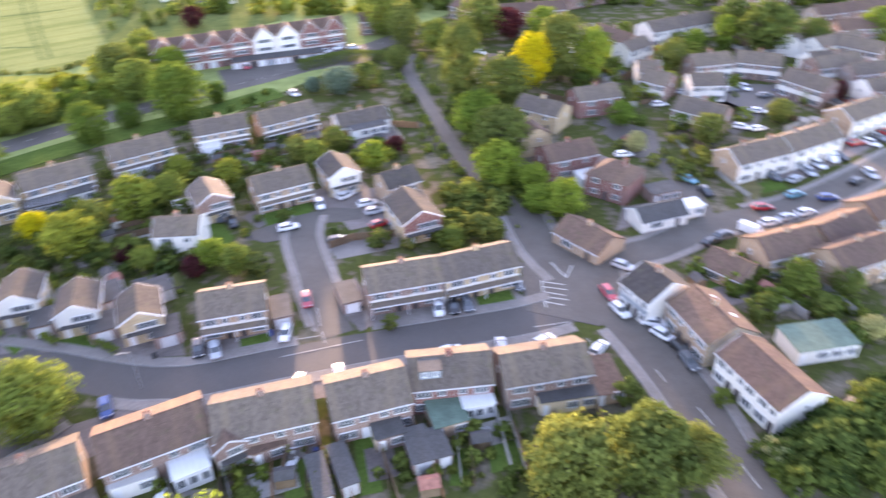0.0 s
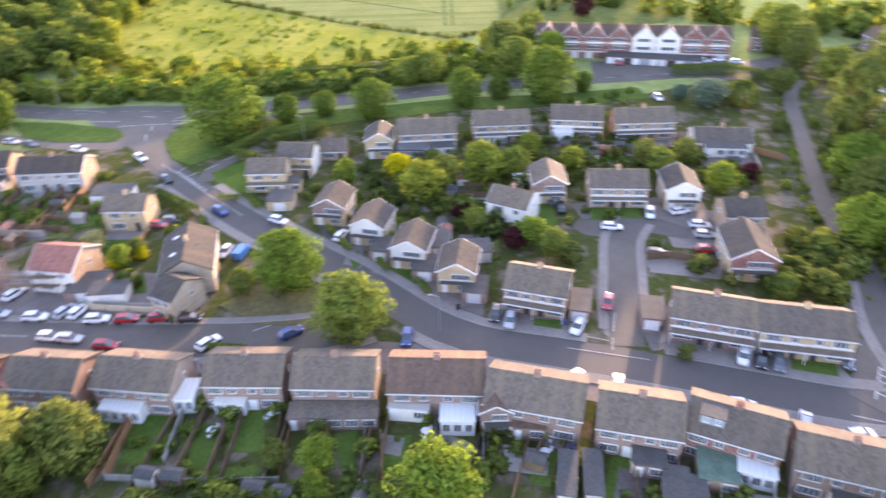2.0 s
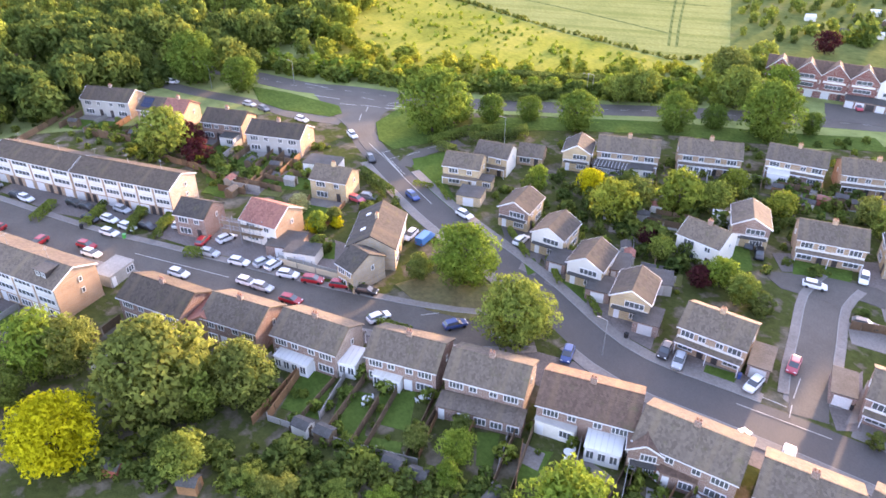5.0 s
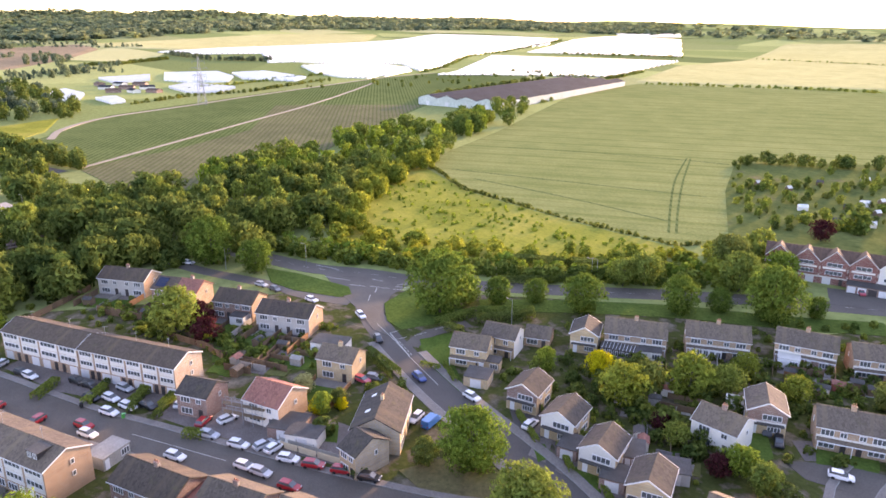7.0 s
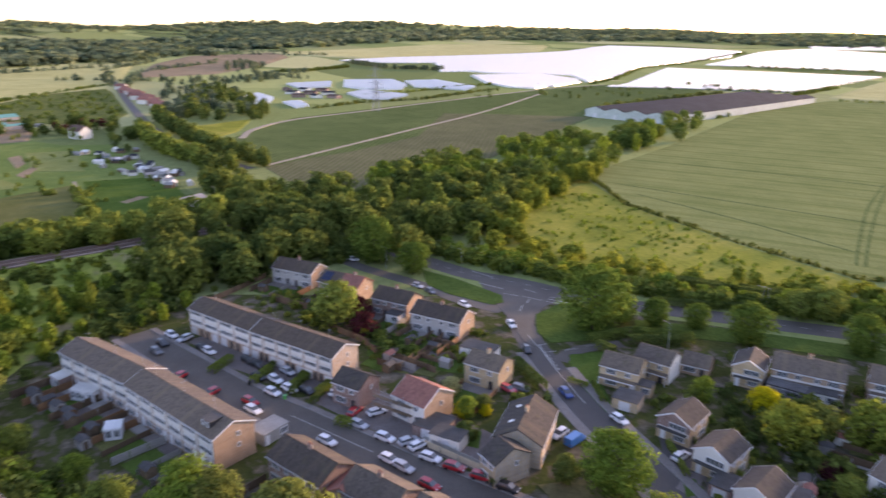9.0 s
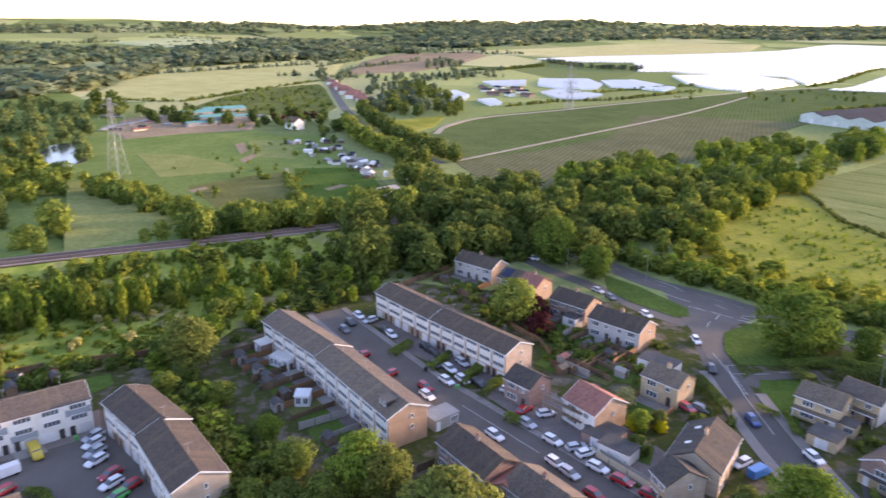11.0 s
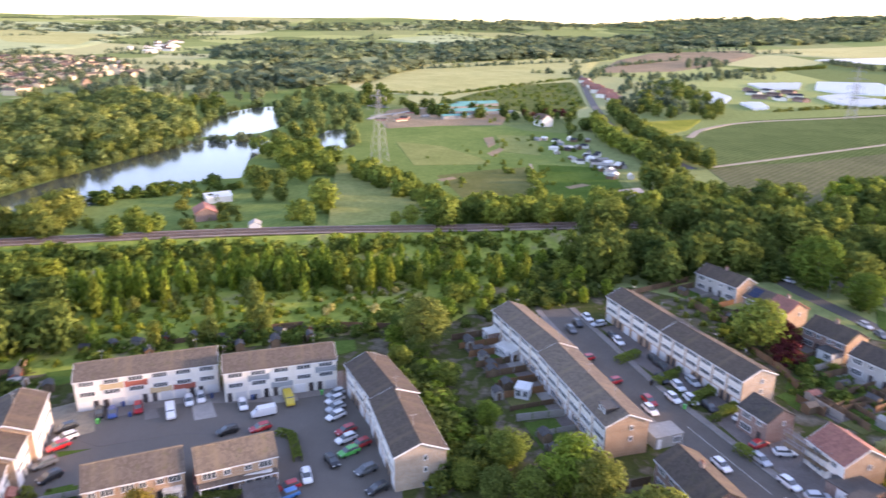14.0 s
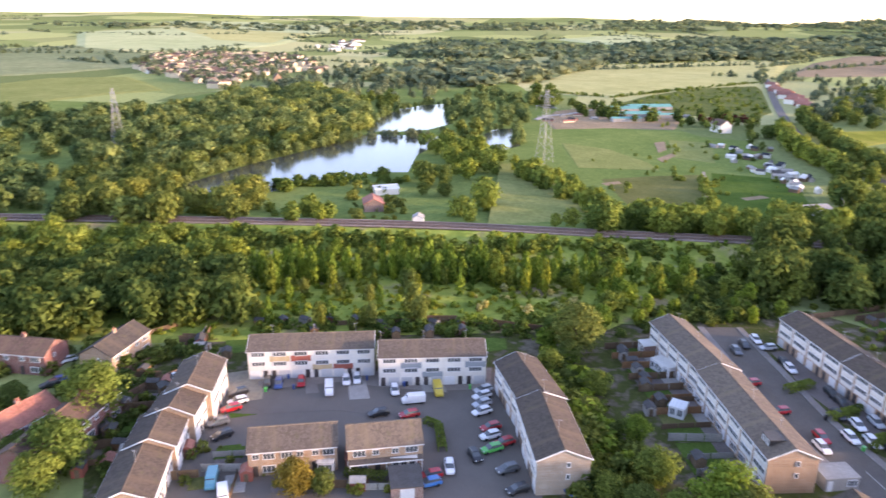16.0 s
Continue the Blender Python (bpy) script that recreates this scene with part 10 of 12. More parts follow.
thicket('far_wood', spots([(-3654, 1627), (-4385, 1952), (-4685, 1255), (-4803, 675), (-4843, -254), (-4294, -225), (-4078, 429), (-3590, 895)], 520, 311), 12, 20, 34, 'leaf_far_haze', 'distant wood along the skyline', wide=2.4)
sheet('gold_field', [(-2390.7, 400.1), (-2717.2, 527.7), (-2534.7, 613.9), (-2289.7, 571.8), (-2193.3, 413.9)], 'gold', 0.80, 'sunlit field on the wooded hill', cut=80)
thicket('bushes', spots([(-697.0, -98.8), (-849.4, -66.9), (-967.9, -16.8), (-1023.1, 43.6), (-722.6, 44.5), (-669.3, 30.6), (-664.6, -67.5)], 220, 212), 1.5, 3.5, 40, 'leaf_green', 'rough bushes over the scrubland', kind='shrub', category='bushes')
_g = np.random.default_rng(8)
for _i in range(110):
    _r, _t = _g.uniform(1100, 4300), radians(_g.uniform(70, 150))
    _a, _l = _g.uniform(0, 3.14), _g.uniform(150, 420)
    _c = np.array((-_r * math.sin(_t), _r * math.cos(_t)))
    _d = np.array((math.cos(_a), math.sin(_a))) * _l / 2
    if _i == 0:
        _pl = []
    _pl.append(along([_c - _d, _c + _d], 9.0, 1.5, _i))
thicket('far_hedges', np.concatenate(_pl), 4, 9, 26, 'leaf_far_haze', 'dark hedgerows between distant fields', category='hedges')
thicket('bushes', along([(-390.0, -4.1), (-291.9, 6.2)], 4.0, 1.0, 60), 1.5, 4.0, 90, 'leaf_green', 'hedge between two fields', kind='shrub', category='hedge')
thicket('bushes', along([(-373.4, -80.5), (-340.4, -61.8), (-295.8, -36.0)], 4.0, 1.0, 61), 1.5, 4.0, 90, 'leaf_green', 'hedge between two fields', kind='shrub', category='hedge')
thicket('bushes', along([(-472.1, 541.0), (-607.1, 824.6), (-664.0, 999.5)], 4.0, 1.0, 62), 1.5, 4.0, 90, 'leaf_green', 'hedge between two fields', kind='shrub', category='hedge')
thicket('bushes', along([(-546.0, 816.2), (-391.8, 917.9), (-297.2, 952.7)], 4.0, 1.0, 63), 1.5, 4.0, 90, 'leaf_green', 'hedge between two fields', kind='shrub', category='hedge')
thicket('bushes', along([(-757.5, 1553.1), (-612.3, 1547.2), (-486.9, 1532.5)], 4.0, 1.0, 64), 1.5, 4.0, 90, 'leaf_green', 'hedge between two fields', kind='shrub', category='hedge')
thicket('bushes', along([(-730.3, 795.6), (-645.7, 875.7)], 4.0, 1.0, 65), 1.5, 4.0, 90, 'leaf_green', 'hedge between two fields', kind='shrub', category='hedge')
thicket('bushes', along([(-835.2, -213.2), (-802.8, -107.6), (-967.7, -24.2), (-1110.4, 59.2)], 4.0, 1.0, 66), 1.5, 4.0, 90, 'leaf_green', 'hedge between two fields', kind='shrub', category='hedge')
thicket('bushes', along([(-1359.0, -215.9), (-1493.5, -85.6), (-1627.6, 119.1)], 4.0, 1.0, 67), 1.5, 4.0, 90, 'leaf_green', 'hedge between two fields', kind='shrub', category='hedge')
thicket('bushes', along([(-812.8, 315.7), (-872.5, 437.4), (-927.0, 569.6)], 4.0, 1.0, 68), 1.5, 4.0, 90, 'leaf_green', 'hedge between two fields', kind='shrub', category='hedge')
thicket('bushes', along([(-464.5, -238.1), (-513.8, -260.3), (-596.2, -273.7), (-645.0, -266.7), (-661.2, -247.5), (-529.2, -195.1)], 6.0, 2.0, 90), 3, 8, 160, 'leaf_soft', 'waterside trees round the upper lakes', kind='round', category='bushes')
thicket('bushes', along([(-484.1, -154.0), (-513.3, -154.3), (-523.2, -141.5), (-447.0, -116.8)], 6.0, 2.0, 91), 3, 8, 160, 'leaf_soft', 'waterside trees round the upper lakes', kind='round', category='bushes')

thicket('wood', along([(-248.5, -243.6), (-267.4, -237.9), (-291.9, -244.6), (-318.2, -240.0), (-354.2, -238.9), (-384.5, -234.2), (-429.6, -228.2)], 4.5, 1.2, 331), 4, 9, 260, 'leaf_soft', 'trees close along the lake shore')
thicket('wood', along([(-253.5, -252.6), (-272.4, -246.9), (-296.9, -253.6), (-323.2, -249.0), (-359.2, -247.9), (-389.5, -243.2), (-434.6, -237.2)], 5.0, 2.5, 332), 7, 12, 260, 'leaf_olive', 'trees along the lake shore')

# ---- lake ----
sheet('lake', [(-222.7, -232.5), (-247.1, -239.3), (-280.1, -238.7), (-322.9, -239.4), (-369.4, -235.3), (-447.6, -231.8), (-455.7, -210.5), (-462.2, -179.9), (-425.7, -169.0), (-386.2, -165.0), (-338.4, -149.6), (-334.1, -159.0), (-319.9, -173.7), (-298.4, -182.9), (-269.4, -190.6), (-255.2, -199.6), (-235.3, -207.9), (-217.4, -212.5)], 'water', 0.09, 'still grey-blue lake reflecting the sky', kind='structure', category='water')
sheet('lake', [(-464.5, -238.1), (-513.8, -260.3), (-596.2, -273.7), (-645.0, -266.7), (-661.2, -247.5), (-529.2, -195.1), (-491.0, -199.6), (-470.3, -217.1)], 'water', 0.09, 'upper lake reflecting the sky', category='water')
sheet('lake', [(-484.1, -154.0), (-513.3, -154.3), (-523.2, -141.5), (-447.0, -116.8), (-422.3, -123.6), (-443.0, -138.1)], 'water', 0.09, 'small pond reflecting the sky', category='water')
sheet('lake', [(-242.3, -69.4), (-244.4, -61.3), (-239.8, -54.8), (-235.6, -63.3)], 'water', 0.10, 'narrow pale pool beside the railway', category='water')

# ---- railway ----
railway()

# ---- country buildings ----
tunnels('polytunnels', [(-1587.7, 563.4), (-1679.8, 745.9), (-1790.9, 1155.0), (-1853.5, 1405.8), (-2070.9, 1759.4), (-1608.8, 1907.2), (-1414.6, 1635.0), (-1277.9, 1306.2), (-1176.2, 1088.7), (-945.9, 815.1), (-903.8, 733.3), (-1038.9, 803.6), (-1145.8, 691.0), (-1196.9, 684.0), (-1198.7, 624.3), (-1466.7, 749.2), (-1486.7, 632.7)], 120, 7.2, 3.3, 'sheeting', 'white plastic polytunnels in long rows')
tunnels('polytunnels', [(-1091.9, 629.9), (-1086.9, 763.6), (-949.1, 746.3), (-900.1, 713.7), (-832.9, 586.4), (-862.6, 563.2), (-946.7, 571.4)], 120, 7.2, 3.3, 'sheeting', 'white plastic polytunnels in long rows')
tunnels('polytunnels', [(-843.9, 761.5), (-1121.2, 1115.7), (-980.1, 1185.3), (-789.1, 1312.1), (-698.7, 1050.4), (-659.9, 942.7), (-648.9, 879.9), (-683.4, 843.0), (-752.3, 774.3), (-816.1, 699.3)], 120, 7.2, 3.3, 'sheeting', 'white plastic polytunnels in long rows')
tunnels('polytunnels', [(-1183.5, 1297.9), (-1554.4, 1919.1), (-1780.5, 2472.9), (-1408.3, 2341.8), (-904.2, 1515.3), (-1006.4, 1445.3), (-1080.7, 1358.9)], 120, 7.2, 3.3, 'sheeting', 'white plastic polytunnels in long rows')
tunnels('polytunnels', [(-2014.1, 2793.8), (-1747.7, 2897.8), (-1576.2, 2617.3), (-1780.7, 2505.6)], 120, 7.2, 3.3, 'sheeting', 'white plastic polytunnels in long rows')
thicket('bushes', along([(-1559.9, 1875.0), (-1224.5, 1252.2), (-1142.6, 1065.6), (-924.4, 802.8), (-868.6, 705.1)], 6.0, 2.0, 301), 2, 5, 60, 'leaf_dark', 'dark hedge between blocks of tunnels', kind='shrub', category='hedge')
thicket('bushes', along([(-1130.0, 1327.6), (-1005.8, 1352.8), (-936.2, 1436.4), (-865.3, 1451.3)], 9.0, 2.0, 302), 3, 6, 60, 'leaf_dark', 'dark hedge between blocks of tunnels', kind='shrub', category='hedge')
thicket('bushes', along([(-544.7, 444.8), (-601.6, 521.5), (-631.9, 616.0), (-669.5, 750.9), (-644.9, 807.3), (-605.2, 821.9), (-662.4, 984.0)], 5.0, 2.0, 303), 2.5, 6, 90, 'leaf_olive', 'hedge trees beside the long barn', kind='shrub', category='hedge')
tunnels('polytunnels', [(-1027.9, 283.6), (-1045.2, 357.6), (-966.9, 329.5), (-944.3, 279.2)], 80, 7, 3.2, 'glasshouse', 'pale glasshouses and tunnels of a nursery')
tunnels('polytunnels', [(-1063.6, 385.2), (-1047.8, 459.4), (-957.3, 442.0), (-890.5, 403.6), (-906.9, 356.9), (-955.7, 344.6)], 80, 7, 3.2, 'sheeting', 'pale glasshouses and tunnels of a nursery')
tunnels('polytunnels', [(-852.7, 311.9), (-888.4, 349.1), (-809.1, 375.6), (-767.2, 336.5), (-777.0, 304.7)], 80, 7, 3.2, 'glasshouse', 'pale glasshouses and tunnels of a nursery')
tunnels('polytunnels', [(-1017.6, 468.1), (-1019.7, 522.9), (-890.4, 518.5), (-851.2, 481.1), (-919.0, 437.4)], 80, 7, 3.2, 'sheeting', 'pale glasshouses and tunnels of a nursery')
tunnels('polytunnels', [(-868.8, 184.7), (-891.0, 210.2), (-824.6, 212.0), (-771.7, 193.0), (-776.9, 178.0)], 80, 7, 3.2, 'sheeting', 'pale glasshouses and tunnels of a nursery')
tunnels('polytunnels', [(-769.7, 206.7), (-776.7, 228.9), (-725.3, 222.4), (-713.6, 205.5)], 80, 7, 3.2, 'sheeting', 'pale glasshouses and tunnels of a nursery')
thicket('wood', spots([(-1562.9, 302.9), (-1596.5, 375.0), (-1255.2, 322.8), (-1032.1, 258.5), (-1098.3, 219.2)], 40, 213), 7, 12, 120, 'leaf_far_haze', 'trees beside the nursery')
thicket('wood', spots([(-947.0, 130.9), (-993.1, 172.7), (-900.0, 200.4), (-685.5, 168.8), (-618.8, 146.8), (-622.6, 119.5), (-634.5, 83.8)], 60, 214), 7, 12, 240, 'leaf_dark', 'dark trees beside the planted field')
thicket('bushes', along([(-1278.3, 329.0), (-1292.0, 398.3), (-1373.6, 506.4)], 3.0, 1.0, 77), 4, 6, 120, 'leaf_dark', 'thick dark hedge before the nursery', kind='shrub', category='hedge')
thicket('wood', along([(-1510.3, 551.9), (-1306.6, 566.1), (-1231.5, 649.0)], 5.0, 3.0, 78), 6, 10, 120, 'leaf_far_haze', 'row of trees before the tunnels')
thicket('bushes', along([(-701.2, 216.9), (-744.2, 288.2), (-753.1, 363.0), (-849.6, 527.4)], 4.0, 1.0, 79), 2, 4, 120, 'leaf_olive', 'hedge between nursery and field', kind='shrub', category='hedge')
big_barn(-541.1, 608.8, -75.0, 328.0, 4, 22, 7, 'very long low multi-span farm building with grey roof')
big_barn(-671.1, -80.0, 118, 34, 1, 14, 3.2, 'low teal-roofed shed of the works yard', roof='tarp_teal', wall='concrete')
big_barn(-698.9, -59.4, 118, 40, 1, 14, 3.2, 'low teal-roofed shed of the works yard', roof='tarp_teal', wall='concrete')
big_barn(-636.1, -63.3, 118, 40, 1, 12, 3.2, 'low teal-roofed shed of the works yard', roof='tarp_teal', wall='concrete')
big_barn(-634.9, -43.8, 118, 22, 1, 8, 3.2, 'low teal-roofed shed of the works yard', roof='tarp_teal', wall='concrete')
big_barn(-597.4, -68.3, 118, 24, 1, 7, 3.2, 'low teal-roofed shed of the works yard', roof='tarp_teal', wall='concrete')
far_house(-609.4, -123.3, 20, 6.0, 4.0, 'concrete', 'concrete', 'low stack or hut in the works yard', 1.6)
far_house(-589.5, -110.5, 57, 8.5, 4.0, 'brick_red', 'tile_tan', 'low stack or hut in the works yard', 1.6)
far_house(-618.9, -109.2, 94, 11.0, 4.0, 'render_cream', 'tile_red', 'low stack or hut in the works yard', 1.6)
far_house(-603.2, -95.2, 131, 6.0, 4.0, 'concrete', 'concrete', 'low stack or hut in the works yard', 1.6)
far_house(-627.3, -86.7, 168, 8.5, 4.0, 'brick_red', 'tile_tan', 'low stack or hut in the works yard', 1.6)
far_house(-656.1, -33.1, 25, 11.0, 4.0, 'render_cream', 'tile_red', 'low stack or hut in the works yard', 1.6)
far_house(-651.1, -23.2, 62, 6.0, 4.0, 'concrete', 'concrete', 'low stack or hut in the works yard', 1.6)
far_house(-575.2, -128.1, 99, 8.5, 4.0, 'brick_red', 'tile_tan', 'low stack or hut in the works yard', 1.6)
far_house(-573.8, -111.2, 136, 11.0, 4.0, 'render_cream', 'tile_red', 'low stack or hut in the works yard', 1.6)
thicket('wood', along([(-620.0, -28.6), (-619.8, -8.0), (-634.4, 9.9), (-626.5, 30.8)], 5.0, 2.0, 321), 4, 7, 160, 'leaf_red', 'dark purple-brown hedge of trees behind the yard')
thicket('wood', along([(-578.6, -39.3), (-584.1, -24.4), (-590.3, -7.3), (-560.9, 3.6)], 7.0, 3.0, 322), 4, 8, 200, 'leaf_green', 'trees round the smallholding')
thicket('wood', spots([(-540.9, 15.5), (-599.5, 45.7), (-495.7, 49.7), (-488.2, 28.7)], 9, 323), 6, 9, 240, 'leaf_dark', 'dark trees by the smallholding')
far_house(-454.8, 11.7, 39, 3.3, 2.2, 'wood_fence', 'barn_roof', 'pale shed, caravan or trailer in a smallholding yard', 1.9)
far_house(-395.9, 38.6, 70, 5.7, 3.0, 'concrete', 'concrete', 'pale shed, caravan or trailer in a smallholding yard', 2.0)
far_house(-490.9, 5.8, 69, 3.7, 2.5, 'concrete', 'sheeting', 'pale shed, caravan or trailer in a smallholding yard', 1.9)
far_house(-450.8, 20.7, 63, 4.7, 2.3, 'wood_fence', 'barn_roof', 'pale shed, caravan or trailer in a smallholding yard', 1.4)
far_house(-454.6, 21.9, 130, 3.7, 2.6, 'concrete', 'render_white', 'pale shed, caravan or trailer in a smallholding yard', 1.7)
far_house(-437.8, 13.2, 20, 3.2, 2.8, 'concrete', 'render_white', 'pale shed, caravan or trailer in a smallholding yard', 1.8)
far_house(-484.9, 13.5, 51, 5.2, 2.6, 'render_white', 'barn_roof', 'pale shed, caravan or trailer in a smallholding yard', 1.7)
far_house(-426.8, 36.1, 82, 3.4, 2.3, 'render_white', 'barn_roof', 'pale shed, caravan or trailer in a smallholding yard', 1.9)
far_house(-417.4, 32.6, 45, 4.0, 2.2, 'concrete', 'sheeting', 'pale shed, caravan or trailer in a smallholding yard', 1.9)
far_house(-368.8, 49.8, 4, 4.1, 2.5, 'render_white', 'render_white', 'pale shed, caravan or trailer in a smallholding yard', 1.9)
far_house(-404.6, 48.9, 158, 3.7, 2.6, 'render_white', 'barn_roof', 'pale shed, caravan or trailer in a smallholding yard', 1.6)
far_house(-397.6, 49.2, 11, 4.6, 2.6, 'concrete', 'barn_roof', 'pale shed, caravan or trailer in a smallholding yard', 1.7)
far_house(-411.8, 23.0, 29, 3.2, 2.3, 'render_white', 'concrete', 'pale shed, caravan or trailer in a smallholding yard', 1.8)
far_house(-425.9, 33.2, 9, 3.4, 2.7, 'cladding_grey', 'concrete', 'pale shed, caravan or trailer in a smallholding yard', 1.7)
far_house(-472.6, 15.9, 107, 4.6, 2.8, 'cladding_grey', 'concrete', 'pale shed, caravan or trailer in a smallholding yard', 1.7)
far_house(-489.2, 1.2, 53, 5.7, 2.6, 'concrete', 'concrete', 'pale shed, caravan or trailer in a smallholding yard', 1.6)
far_house(-400.0, 45.9, 145, 4.4, 3.1, 'render_white', 'render_white', 'pale shed, caravan or trailer in a smallholding yard', 1.6)
far_house(-429.1, 31.0, 42, 4.2, 2.9, 'concrete', 'render_white', 'pale shed, caravan or trailer in a smallholding yard', 1.7)
far_house(-417.7, 39.4, 100, 6.3, 2.3, 'concrete', 'concrete', 'pale shed, caravan or trailer in a smallholding yard', 1.4)
far_house(-370.7, 41.9, 170, 6.0, 3.1, 'cladding_grey', 'render_white', 'pale shed, caravan or trailer in a smallholding yard', 1.8)
far_house(-400.5, 46.8, 40, 3.0, 3.1, 'render_white', 'render_white', 'pale shed, caravan or trailer in a smallholding yard', 1.9)
far_house(-396.2, 45.9, 51, 3.6, 2.8, 'wood_fence', 'render_white', 'pale shed, caravan or trailer in a smallholding yard', 1.9)
far_house(-419.7, 21.9, 28, 4.7, 3.1, 'wood_fence', 'concrete', 'pale shed, caravan or trailer in a smallholding yard', 1.4)
far_house(-453.0, 11.8, 76, 5.9, 3.0, 'render_white', 'render_white', 'pale shed, caravan or trailer in a smallholding yard', 1.6)
far_house(-405.0, 41.2, 124, 6.0, 2.6, 'render_white', 'sheeting', 'pale shed, caravan or trailer in a smallholding yard', 1.9)
far_house(-378.3, 40.2, 106, 6.0, 3.0, 'render_white', 'concrete', 'pale shed, caravan or trailer in a smallholding yard', 1.8)
big_barn(-321.4, 40.1, 122.8, 18.7, 1, 9, 3, 'low white roadside building with pale roof', roof='concrete', wall='render_white')
big_barn(-289.9, -139.9, 128.7, 11.0, 1, 9, 2.6, 'white-roofed farm building by the lake', roof='sheeting', wall='render_white')
far_house(-931.0, 257.6, 0, 16.0, 9.0, 'brick_brown', 'tile_brown', 'low farm building among the glasshouses', 3)
far_house(-881.0, 250.7, 37, 16.0, 9.0, 'render_white', 'barn_roof', 'low farm building among the glasshouses', 3)
far_house(-836.9, 244.8, 74, 16.0, 9.0, 'brick_brown', 'tile_brown', 'low farm building among the glasshouses', 3)
far_house(-917.1, 277.1, 21, 16.0, 9.0, 'render_white', 'barn_roof', 'low farm building among the glasshouses', 3)
far_house(-869.1, 269.7, 58, 16.0, 9.0, 'brick_brown', 'tile_brown', 'low farm building among the glasshouses', 3)
far_house(-823.2, 262.2, 5, 16.0, 9.0, 'render_white', 'barn_roof', 'low farm building among the glasshouses', 3)
far_house(-904.5, 297.0, 42, 16.0, 9.0, 'brick_brown', 'tile_brown', 'low farm building among the glasshouses', 3)
far_house(-856.7, 288.6, 79, 16.0, 9.0, 'render_white', 'barn_roof', 'low farm building among the glasshouses', 3)
far_house(-811.0, 280.2, 26, 16.0, 9.0, 'brick_brown', 'tile_brown', 'low farm building among the glasshouses', 3)
far_house(-106.3, 323.0, 0, 3.0, 2.2, 'wood_fence', 'felt', 'small allotment shed or greenhouse', 1.8)
far_house(-104.2, 336.2, 31, 4.0, 2.2, 'render_white', 'sheeting', 'small allotment shed or greenhouse', 1.8)
far_house(-94.6, 322.4, 62, 2.5, 2.2, 'shed_wall', 'glasshouse', 'small allotment shed or greenhouse', 1.8)
far_house(-96.5, 305.1, 3, 3.0, 2.2, 'wood_fence', 'felt', 'small allotment shed or greenhouse', 1.8)
far_house(-89.9, 300.9, 34, 4.0, 2.2, 'render_white', 'sheeting', 'small allotment shed or greenhouse', 1.8)
far_house(-100.5, 345.7, 65, 2.5, 2.2, 'shed_wall', 'glasshouse', 'small allotment shed or greenhouse', 1.8)
far_house(-100.3, 295.4, 6, 3.0, 2.2, 'wood_fence', 'felt', 'small allotment shed or greenhouse', 1.8)
far_house(-118.8, 307.9, 37, 4.0, 2.2, 'render_white', 'sheeting', 'small allotment shed or greenhouse', 1.8)
far_house(-139.3, 340.6, 68, 2.5, 2.2, 'shed_wall', 'glasshouse', 'small allotment shed or greenhouse', 1.8)
far_house(-135.1, 365.8, 9, 3.0, 2.2, 'wood_fence', 'felt', 'small allotment shed or greenhouse', 1.8)
far_house(-123.2, 391.0, 40, 4.0, 2.2, 'render_white', 'sheeting', 'small allotment shed or greenhouse', 1.8)
far_house(-154.5, 340.6, 71, 2.5, 2.2, 'shed_wall', 'glasshouse', 'small allotment shed or greenhouse', 1.8)
far_house(-258.9, -130.7, 30, 11.0, 8.0, 'brick_brown', 'tile_red', 'red-roofed farmhouse among trees', 4)
thicket('bushes', spots([(-260.8, -144.2), (-246.6, -128.3), (-234.2, -108.3), (-265.2, -117.3), (-280.1, -132.8)], 18, 215), 2, 4.5, 240, 'leaf_olive', 'bushes close round the farmhouse', kind='round', category='bushes')
far_house(-235.6, -100.1, 20, 5.0, 4.0, 'render_white', 'concrete', 'small white hut by the railway', 2)
far_house(-568.0, 5.1, 30, 14.0, 9.0, 'render_white', 'tile_brown', 'white roadside house with brown roof', 6)
far_house(-1014.0, 63.7, 46, 13.0, 9.0, 'render_white', 'tile_red', 'red-roofed house on the straight road', 5)
far_house(-983.8, 66.0, 7, 13.0, 9.0, 'brick_red', 'tile_red', 'red-roofed house on the straight road', 5)
far_house(-957.9, 63.8, 34, 13.0, 9.0, 'brick_red', 'tile_red', 'red-roofed house on the straight road', 5)
far_house(-935.5, 68.1, 16, 13.0, 9.0, 'render_white', 'tile_red', 'red-roofed house on the straight road', 5)
far_house(-913.3, 70.7, 49, 13.0, 9.0, 'brick_red', 'tile_red', 'red-roofed house on the straight road', 5)
far_house(-893.0, 72.9, 43, 13.0, 9.0, 'brick_red', 'tile_red', 'red-roofed house on the straight road', 5)
far_house(-871.2, 69.7, 71, 13.0, 9.0, 'render_white', 'tile_red', 'red-roofed house on the straight road', 5)
far_house(-852.5, 77.0, 33, 13.0, 9.0, 'brick_red', 'tile_red', 'red-roofed house on the straight road', 5)
far_house(-834.3, 78.4, 84, 13.0, 9.0, 'brick_red', 'tile_red', 'red-roofed house on the straight road', 5)
far_house(-814.8, 72.2, 55, 13.0, 9.0, 'render_white', 'tile_red', 'red-roofed house on the straight road', 5)
far_house(-798.1, 78.7, 85, 13.0, 9.0, 'brick_red', 'tile_red', 'red-roofed house on the straight road', 5)
far_house(-781.9, 79.8, 12, 13.0, 9.0, 'brick_red', 'tile_red', 'red-roofed house on the straight road', 5)
far_house(-765.9, 79.6, 44, 13.0, 9.0, 'render_white', 'tile_red', 'red-roofed house on the straight road', 5)
